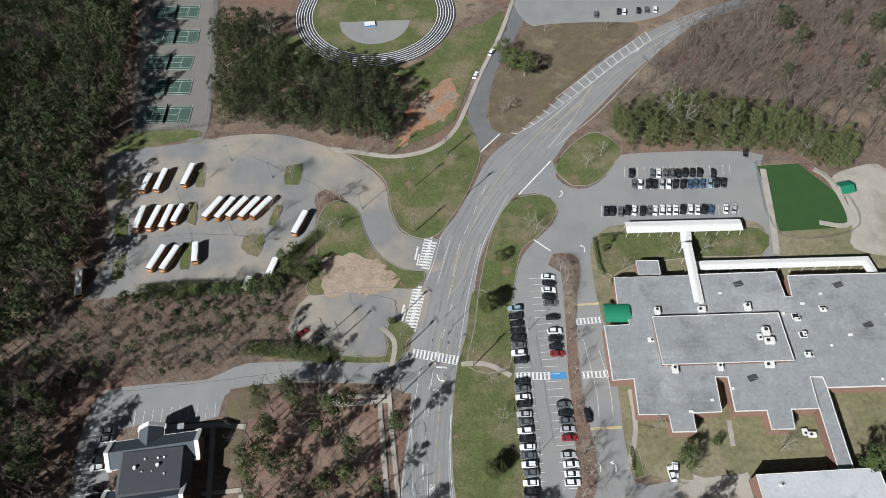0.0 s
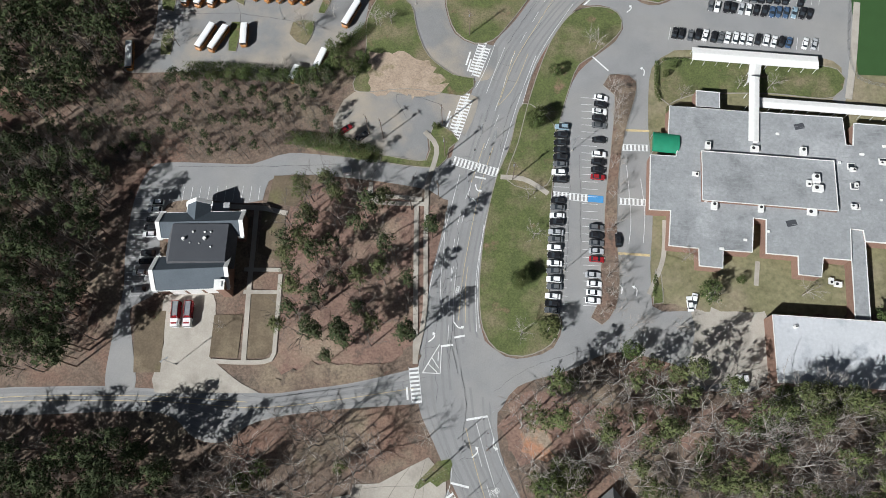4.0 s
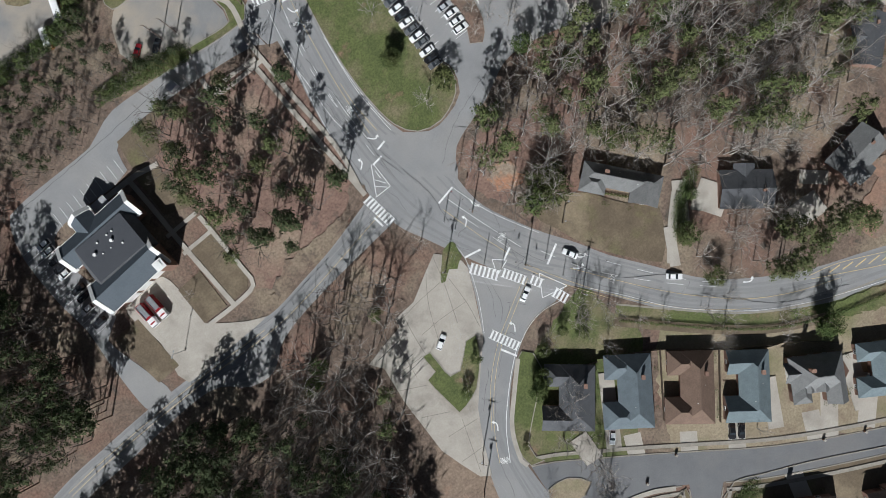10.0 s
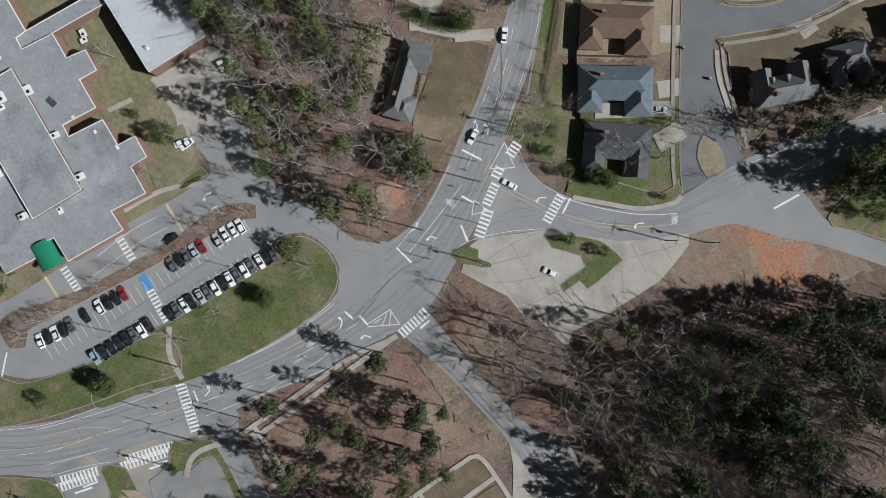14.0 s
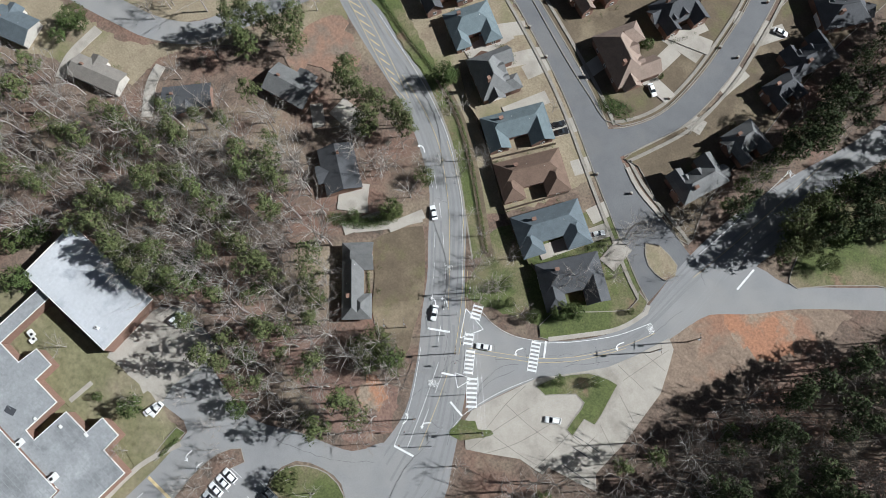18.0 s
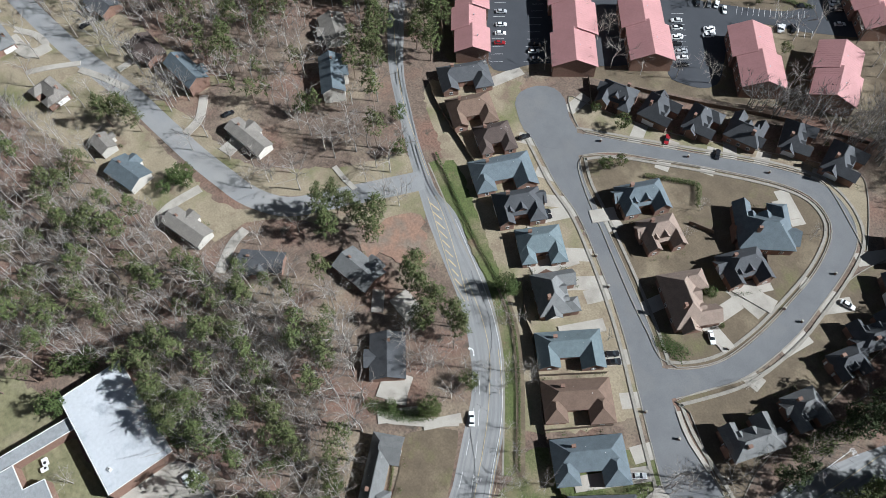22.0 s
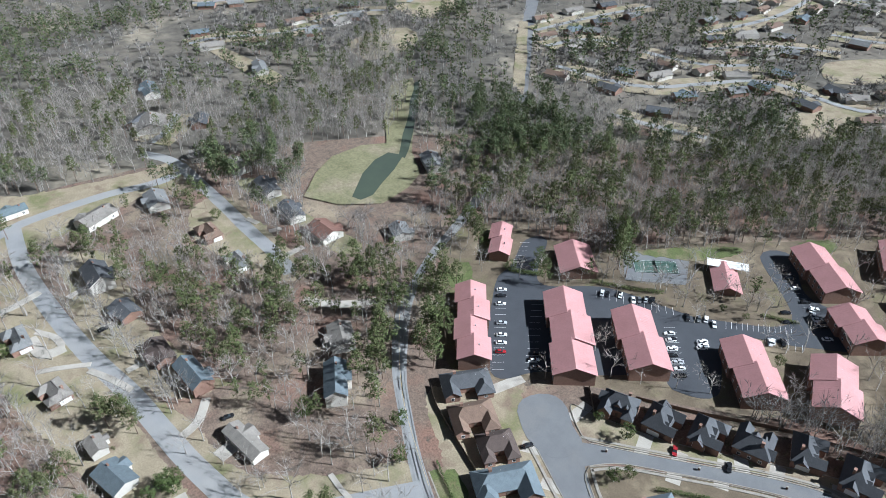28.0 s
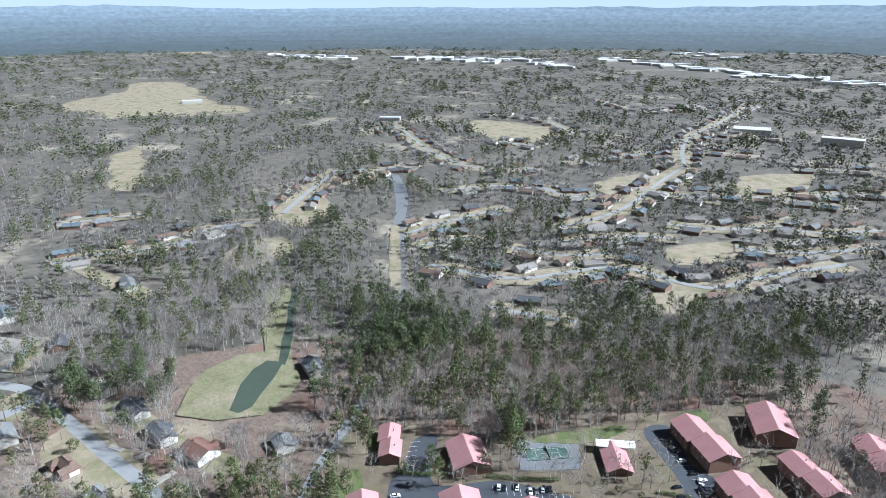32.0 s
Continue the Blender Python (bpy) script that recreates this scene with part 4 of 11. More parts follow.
surface('red_clay_yard', [(117.6, -56.5), (111.7, -69.1), (97.7, -61.5), (96, -56.3), (105.2, -48.7), (111.6, -41.5)], 'clay', 'bare red clay soil with ruts', 'soil', wild=2.2)
surface('bare_bank', [(-32.4, -58.4), (-33.3, -66.4), (-39.7, -75.4), (-53.7, -89.0), (-64.2, -96.4), (-67.9, -96.5), (-66.4, -84.8), (-59.8, -69.7), (-49.9, -56.8), (-47.9, -45.3), (-36.6, -40.6), (-32.4, -49.5)], 'bank_soil', 'tan bare bank with clods of red clay', 'soil', wild=2.2, z=0.0332)
surface('entrance_island', [(-9.8, -74.7), (-13.4, -76.9), (-21.1, -75.6), (-22.7, -72.5), (-21.4, -69.6), (-14.7, -69.9)], 'dry_grass', 'small dry grass island in the street entrance', 'lawn')
kerb(closed([(-9.8, -74.7), (-13.4, -76.9), (-21.1, -75.6), (-22.7, -72.5), (-21.4, -69.6), (-14.7, -69.9)]))
surface('clay_bank', [(-41.1, -72.9), (-43.7, -79.3), (-51.5, -85.4), (-58.1, -84.6), (-61.4, -78.6), (-57.6, -70.3), (-50.4, -68.7), (-44.5, -70.1)], 'red_clay', 'bare red clay soil with ruts', 'soil', wild=2.2, z=0.0344)
surface('clay_pit', [(24.5, 16.3), (23.9, 9.6), (19.4, 8.5), (15.9, 12.1), (17.6, 16)], 'red_clay', 'bare red clay soil with ruts', 'soil', wild=2.2)
surface('clay_stadium', [(-14.2, 204.6), (-9.6, 215.9), (1.3, 223.9), (6.2, 227.2), (7.6, 213.4), (0.7, 202.4), (-8.5, 198), (-14.8, 188.5), (-17.1, 189.2)], 'red_clay', 'bare red clay soil with ruts', 'soil', wild=2.2)
surface('dirt_patch', [(-43.1, 134.1), (-33, 139), (-24.9, 135.8), (-16.8, 129.6), (-18.7, 122.8), (-32.2, 122.2), (-39.9, 121.3)], 'dirt', 'bare tan dirt patch in the grass', 'soil', wild=2.2)
surface('leaf_bank', [(-57.8, 22.5), (-46.8, 28.9), (-24.8, 31.3), (-17.8, 37.2), (-15.5, 32.3), (-32.7, 26.6), (-55.9, 21.3)], 'litter', 'brown leaf-covered bank', 'ground', wild=1.1)
surface('lawn_plaza', [(54.1, 67.9), (55.4, 68), (56.3, 57.5), (53.5, 56.8)], 'grass', 'green winter lawn with brown patches', 'lawn')
kerb(closed([(54.1, 67.9), (55.4, 68), (56.3, 57.5), (53.5, 56.8)]))
surface('parking_island', [(-122.7, 166.4), (-124.2, 177.6), (-120.5, 178.3), (-118.3, 167)], 'grass', 'green winter lawn with brown patches', 'lawn')
kerb(closed([(-122.7, 166.4), (-124.2, 177.6), (-120.5, 178.3), (-118.3, 167)]))
surface('parking_island', [(-119.4, 149.3), (-121.1, 159.6), (-117.2, 160), (-115.4, 148.6)], 'grass', 'green winter lawn with brown patches', 'lawn')
kerb(closed([(-119.4, 149.3), (-121.1, 159.6), (-117.2, 160), (-115.4, 148.6)]))
surface('parking_island', [(-115.9, 130.5), (-116.9, 140.5), (-113.8, 141.6), (-112.7, 130.9)], 'grass', 'green winter lawn with brown patches', 'lawn')
kerb(closed([(-115.9, 130.5), (-116.9, 140.5), (-113.8, 141.6), (-112.7, 130.9)]))
surface('parking_island', [(-93.4, 171.5), (-95.1, 183.6), (-92.4, 183.5), (-90.8, 171.4)], 'grass', 'green winter lawn with brown patches', 'lawn')
kerb(closed([(-93.4, 171.5), (-95.1, 183.6), (-92.4, 183.5), (-90.8, 171.4)]))
surface('parking_island', [(-93.8, 154.6), (-95, 164.5), (-92.2, 164.4), (-90.9, 153.2)], 'grass', 'green winter lawn with brown patches', 'lawn')
kerb(closed([(-93.8, 154.6), (-95, 164.5), (-92.2, 164.4), (-90.9, 153.2)]))
surface('parking_island', [(-92.5, 134.1), (-93.7, 145.8), (-90.7, 146.1), (-90.1, 134)], 'grass', 'green winter lawn with brown patches', 'lawn')
kerb(closed([(-92.5, 134.1), (-93.7, 145.8), (-90.7, 146.1), (-90.1, 134)]))
surface('parking_island', [(-72.4, 142.5), (-72, 147.4), (-64.7, 148.4), (-66.2, 138.6)], 'grass', 'green winter lawn with brown patches', 'lawn')
kerb(closed([(-72.4, 142.5), (-72, 147.4), (-64.7, 148.4), (-66.2, 138.6)]))
surface('parking_island', [(-63.7, 152.2), (-61.7, 162.1), (-59.4, 160.6), (-61.6, 152.1)], 'grass', 'green winter lawn with brown patches', 'lawn')
kerb(closed([(-63.7, 152.2), (-61.7, 162.1), (-59.4, 160.6), (-61.6, 152.1)]))
surface('parking_island', [(-59.4, 171.3), (-59.7, 180.6), (-53.9, 181.9), (-54.5, 171)], 'grass', 'green winter lawn with brown patches', 'lawn')
kerb(closed([(-59.4, 171.3), (-59.7, 180.6), (-53.9, 181.9), (-54.5, 171)]))
surface('parking_median', [(38.6, 135.3), (47.4, 133.4), (44.1, 114.6), (42.5, 102.6), (42, 92.1), (42.1, 76.4), (43.2, 63.9), (42.1, 54.6), (38.3, 49.1), (35, 51), (38.2, 58.1), (37.5, 65.2), (38.3, 77.2), (38.4, 89.4), (39.8, 108.5), (40.5, 127.8), (36.6, 131.3)], 'litter', 'brown leaf-covered bank', 'ground')
kerb(closed([(38.6, 135.3), (47.4, 133.4), (44.1, 114.6), (42.5, 102.6), (42, 92.1), (42.1, 76.4), (43.2, 63.9), (42.1, 54.6), (38.3, 49.1), (35, 51), (38.2, 58.1), (37.5, 65.2), (38.3, 77.2), (38.4, 89.4), (39.8, 108.5), (40.5, 127.8), (36.6, 131.3)]))

finish_edges()

# ---- woods ----
def stick(V, F, p, q, r0, r1):
    p, q = np.array(p), np.array(q)
    d = q - p
    d = d / (np.linalg.norm(d) + 1e-9)
    u = np.cross(d, (0.31, 0.95, 0.1))
    u /= np.linalg.norm(u) + 1e-9
    w = np.cross(d, u)
    n = len(V)
    for c, r in ((p, r0), (q, r1)):
        for k in range(3):
            a = 2.094 * k
            V.append(c + r * (math.cos(a) * u + math.sin(a) * w))
    for k in range(3):
        j = (k + 1) % 3
        F.extend([(n + k, n + j, n + 3 + j), (n + k, n + 3 + j, n + 3 + k)])


def blade(V, F, p, d, width, rng):
    """A slender twig or a tuft, as one pointed leaf of a mesh."""
    s = np.cross(d, rng.normal(size=3))
    s = s / (np.linalg.norm(s) + 1e-9) * width / 2
    n = len(V)
    V.extend([p - s, p + s, p + d])
    F.append((n, n + 1, n + 2))


def tuft(V, F, p, out, length, width, rng):
    """A spray of needles or leaves that lies on the outside of its crown."""
    d = rng.normal(size=3)
    d -= out * d.dot(out)
    d = d / (np.linalg.norm(d) + 1e-9) + 0.4 * out
    d *= length / np.linalg.norm(d)
    n = out + rng.normal(size=3) * 0.35
    s = np.cross(d, n)
    s = s / (np.linalg.norm(s) + 1e-9) * width / 2
    k = len(V)
    V.extend([p - d * 0.4 - s * 0.5, p + s, p + d * 0.6])
    F.append((k, k + 1, k + 2))


def bare_tree(seed, h=13.0, limbs=7, subs=5, twigs=7, fine=0.0052):
    """A leafless tree: trunk, long limbs, boughs (slot 0) and fine twigs (slot 1)."""
    rng = np.random.default_rng(seed)
    V, F, T, G = [], [], [], []
    fork = h * rng.uniform(0.26, 0.44)
    stick(V, F, (0, 0, -0.3), (0, 0, fork), 0.019 * h, 0.013 * h)
    lead = np.array((rng.normal() * 0.06 * h, rng.normal() * 0.06 * h, h * 0.82))
    stick(V, F, (0, 0, fork), lead, 0.012 * h, 0.003 * h)
    for i in range(limbs):
        a = 2 * math.pi * (i + rng.uniform(-0.35, 0.35)) / limbs
        s = rng.uniform(0.0, 0.6)
        base = np.array((0, 0, fork)) * (1 - s) + lead * s
        reach = h * rng.uniform(0.26, 0.46) * (1 - 0.5 * s)
        tip = base + np.array((math.cos(a) * reach, math.sin(a) * reach, h * rng.uniform(0.2, 0.42)))
        knee = base + (tip - base) * 0.5 + rng.normal(size=3) * 0.03 * h
        stick(V, F, base, knee, 0.0065 * h, 0.0038 * h)
        stick(V, F, knee, tip, 0.0038 * h, 0.0013 * h)
        for k in range(subs):
            u = rng.uniform(0.25, 1.0)
            b2 = base + (knee - base) * 2 * u if u < 0.5 else knee + (tip - knee) * (2 * u - 1)
            d = (tip - base) / (np.linalg.norm(tip - base) + 1e-9) * 0.75 + rng.normal(size=3) * 0.5
            d[2] = abs(d[2]) * 0.9
            d *= h * rng.uniform(0.13, 0.24) / np.linalg.norm(d)
            t2 = b2 + d
            blade(V, F, b2, d, 0.008 * h, rng)
            blade(V, F, b2, d, 0.008 * h, rng)
            for _ in range(twigs):
                w = rng.uniform(0.15, 0.9)
                dd = d * 0.45 + rng.normal(size=3) * h * 0.052
                dd[2] += 0.015 * h
                blade(T, G, b2 + d * w, dd, fine * h, rng)
    return pack(V, F, T, G)


def pack(V, F, T, G):
    v = np.array(V + T)
    f = np.array(F + [tuple(i + len(V) for i in q) for q in G])
    return v, f, np.r_[np.zeros(len(F), int), np.ones(len(G), int)]


def pine_tree(seed, h=20.0, clumps=36, tufts=17, low=0.5, wide=0.19, size=0.046, broad=0.5, loose=0.03):
    """A tall pine: a bare lower trunk, short boughs and loose tufts of needles in an uneven crown."""
    rng = np.random.default_rng(seed)
    V, F, T, G = [], [], [], []
    stick(V, F, (0, 0, -0.3), (0.02 * h * rng.normal(), 0.02 * h * rng.normal(), h * 0.97), 0.013 * h, 0.003 * h)
    for i in range(clumps):
        s = (i + rng.uniform(0, 1)) / clumps
        z = h * (low + (0.97 - low) * s)
        r = h * wide * (1.0 - s ** 2.2) ** 0.5 * rng.uniform(0.25, 1.1) * (0.75 + 0.25 * min(1.0, s / 0.25))
        a = i * 2.4 + rng.uniform(-0.6, 0.6)
        c = np.array((math.cos(a) * r, math.sin(a) * r, z + 0.02 * h * rng.normal()))
        if i % 2 == 0:
            blade(V, F, np.array((0, 0, z - 0.03 * h)), c - np.array((0, 0, z - 0.03 * h)), 0.008 * h, rng)
        for _ in range(tufts):
            off = rng.normal(size=3) * np.array((1, 1, 0.55))
            out = off / (np.linalg.norm(off) + 1e-9) + np.array((c[0], c[1], 0.1 * h)) / (h * wide)
            out /= np.linalg.norm(out) + 1e-9
            tuft(T, G, c + off * h * loose, out, size * h * rng.uniform(0.7, 1.5), size * h * broad * rng.uniform(0.8, 1.3), rng)
    return pack(V, F, T, G)


def round_tree(seed, h=9.0, clumps=70, tufts=14, wide=0.36, low=0.22, leaf=0.07):
    """A broad evergreen with a full crown down to the ground."""
    rng = np.random.default_rng(seed)
    V, F, T, G = [], [], [], []
    stick(V, F, (0, 0, -0.3), (0, 0, h * 0.7), 0.02 * h, 0.008 * h)
    for i in range(clumps):
        d = rng.normal(size=3)
        d /= np.linalg.norm(d)
        c = np.array((0, 0, h * (low + 0.5 * (1 - low)))) + d * np.array((wide, wide, 0.5 * (1 - low))) * h * rng.uniform(0.7, 1.0)
        for _ in range(tufts):
            off = rng.normal(size=3)
            out = d + off * 0.5
            tuft(T, G, c + off * h * 0.045, out / np.linalg.norm(out), leaf * h * rng.uniform(0.7, 1.4), leaf * 0.7 * h, rng)
    return pack(V, F, T, G)


def arrays_mesh(name, v, f, m, mats):
    me = bpy.data.meshes.new(name)
    me.vertices.add(len(v))
    me.vertices.foreach_set("co", v.astype(np.float32).ravel())
    me.loops.add(3 * len(f))
    me.loops.foreach_set("vertex_index", f.astype(np.int32).ravel())
    me.polygons.add(len(f))
    me.polygons.foreach_set("loop_start", np.arange(0, 3 * len(f), 3, dtype=np.int32))
    for x in mats:
        me.materials.append(MATS[x])
    me.polygons.foreach_set("material_index", m.astype(np.int32))
    me.update(calc_edges=True)
    return me


def grove(name, placed, mats, label, category="woodland"):
    """Many trees as one object. placed: pairs of a tree's arrays and rows of x, y, z, turn, scale, stretch."""
    vs, fs, ms, n = [], [], [], 0
    for (v, f, m), rows in placed:
        if not len(rows):
            continue
        rows = np.asarray(rows)
        c, s = np.cos(rows[:, 3:4]), np.sin(rows[:, 3:4])
        x = (v[None, :, 0] * c - v[None, :, 1] * s) * rows[:, 4:5] + rows[:, 0:1]
        y = (v[None, :, 0] * s + v[None, :, 1] * c) * rows[:, 4:5] + rows[:, 1:2]
        z = v[None, :, 2] * rows[:, 5:6] + rows[:, 2:3]
        vs.append(np.stack([x, y, z], -1).reshape(-1, 3))
        fs.append((f[None] + (np.arange(len(rows)) * len(v))[:, None, None]).reshape(-1, 3) + n)
        ms.append(np.tile(m, len(rows)))
        n += len(v) * len(rows)
    if not vs:
        return None
    ob = new(name, arrays_mesh(name, np.concatenate(vs), np.concatenate(fs), np.concatenate(ms), mats))
    return tagged(ob, label, category, kind="stuff")


def free_spots(px, py):
    ok = np.ones(len(px), bool)
    for poly in BUSY:
        lo, hi = poly.min(0), poly.max(0)
        k = np.where(ok & (px > lo[0]) & (px < hi[0]) & (py > lo[1]) & (py < hi[1]))[0]
        if len(k):
            ok[k[inside(px[k], py[k], poly)]] = False
    return ok


def scatter(poly, each, rng):
    """Loose, uneven spots inside an outline, about one to each so many square metres."""
    poly = np.array(poly)
    lo, hi = poly.min(0), poly.max(0)
    s = math.sqrt(each)
    gx, gy = np.meshgrid(np.arange(lo[0], hi[0], s), np.arange(lo[1], hi[1], s))
    p = np.c_[gx.ravel(), gy.ravel()] + rng.uniform(-0.55, 0.55, (gx.size, 2)) * s
    p = p[inside(p[:, 0], p[:, 1], poly)]
    return p[free_spots(p[:, 0], p[:, 1])]


def rows_of(p, rng, lo, hi, z=0.0):
    s = rng.uniform(lo, hi, len(p))
    return np.c_[p, np.full(len(p), z), rng.uniform(0, 6.28, len(p)), s, s * rng.uniform(0.85, 1.15, len(p))]


AWNING = (56.1, 109.2)
TRACK = (-28.0, 273.0)
FAR_COUNT = 48000
SCHOOL = [
    (87, 97.8, 0, 40.7, 16.9, 6.2),
    (69.8, 126.2, 179, 7.7, 6, 4),
    (113, 70.6, 178.3, 4.5, 28.4, 4.2),
]
SCHOOL_OUTLINE = [(57.3, 122.3), (82.4, 122.3), (111.8, 122.5), (112.1, 112.8), (114.3, 112.7), (115.3, 120.8), (135.4, 120.7), (161.8, 120.4), (148.6, 80.8), (132.9, 80.8), (115.2, 80.8), (114.9, 84.3), (111.1, 84.5), (110.5, 74.4), (102.3, 74.4), (101.4, 68.4), (94.8, 68.5), (95, 74.3), (85.6, 74.3), (86.2, 85.3), (82.3, 85.5), (81.5, 74.3), (72.9, 74.2), (72.6, 68.5), (65.7, 68.6), (65.7, 74.1), (56.8, 74.2), (57.4, 85.7), (50.9, 85.4), (51.2, 104.1), (59.2, 104.3), (60.1, 110.9), (56.7, 110.6)]
SKYLIGHTS = [(113, 105.3), (113.3, 98.6), (113.1, 91.9), (122.8, 107.9)]
TOWER = (-75.3, 48.5)
ANNEX = (103.6, 45.9, 91.5, 19.6, 34.9, 6)
STATION = [
    (-84.3, 61, 4.9, 16.8, 11.9, 9.2),
    (-85.7, 67.7, 6.5, 25.4, 8.2, 6),
    (-85.4, 52.3, 7.8, 22.2, 10.5, 6),
    (-87.6, 71.3, 6.1, 7.2, 5, 6),
]
def hip_roof(L, W, z, pitch=0.55, over=0.5, ridge=None, thick=0.22):
    """A hipped roof over L x W (L the longer side), as one shell with eaves."""
    g = Geo()
    a, b = L / 2 + over, W / 2 + over
    k = max(a - b, 0.3) if ridge is None else ridge
    h = z + pitch * b
    ring = [(-a, -b), (a, -b), (a, b), (-a, b)]
    v = [(x, y, z - 0.12) for x, y in ring] + [(x, y, z + thick - 0.12) for x, y in ring] + [(-k, 0, h), (k, 0, h)]
    g.add(v, [(3, 2, 1, 0), (0, 1, 5, 4), (1, 2, 6, 5), (2, 3, 7, 6), (3, 0, 4, 7), (4, 5, 9, 8), (5, 6, 9), (6, 7, 8, 9), (7, 4, 8)])
    return g


def gable_roof(L, W, z, pitch=0.5, over=0.5, thick=0.22):
    """A gabled roof with its ridge along L."""
    g = Geo()
    a, b = L / 2 + over, W / 2 + over
    h = z + pitch * b
    v = [(-a, -b, z), (a, -b, z), (a, 0, h), (-a, 0, h), (a, b, z), (-a, b, z)]
    v += [(x, y, q + thick) for x, y, q in v]
    g.add(v, [(6, 7, 8, 9), (9, 8, 10, 11), (1, 0, 3, 2), (2, 3, 5, 4), (0, 1, 7, 6), (5, 11, 10, 4), (1, 2, 8, 7), (2, 4, 10, 8), (3, 0, 6, 9), (5, 3, 9, 11)])
    return g


def gable_walls(L, W, h, pitch):
    g = Geo()
    a, b, t = L / 2, W / 2, h + pitch * W / 2
    v = [(-a, -b, 0), (a, -b, 0), (a, b, 0), (-a, b, 0), (-a, -b, h), (a, -b, h), (a, b, h), (-a, b, h), (-a, 0, t), (a, 0, t)]
    g.add(v, [(0, 1, 5, 4), (2, 3, 7, 6), (1, 2, 6, 9, 5), (3, 0, 4, 8, 7)])
    return g


def turned(x, y, z, deg):
    return pose(x, y, z, 0, 0, deg)


WINDOW_FRAME = Geo().box(0, 0, -0.7, 1.3, 0.12, 0.1).box(0, 0, 0.6, 1.3, 0.12, 0.1).box(-0.6, 0, -0.6, 0.1, 0.12, 1.2).box(0.6, 0, -0.6, 0.1, 0.12, 1.2).box(0, 0, -0.6, 0.06, 0.1, 1.2).mesh("window_frame", "white_trim")
WINDOW_PANE = Geo().box(0, 0, -0.6, 1.1, 0.05, 1.2).mesh("pane", "glass_dark")
DOOR_LEAF = Geo().box(0, 0, 0, 1.0, 0.1, 2.1).mesh("door", "old_wood")
GARAGE_LEAF = Geo().box(0, 0, 0, 4.6, 0.1, 2.2).mesh("garage_door", "white_trim")


def window(parent, x, y, z, deg):
    w = part("window", WINDOW_FRAME, None, parent, at=turned(x, y, z, deg))
    part("pane", WINDOW_PANE, None, w)


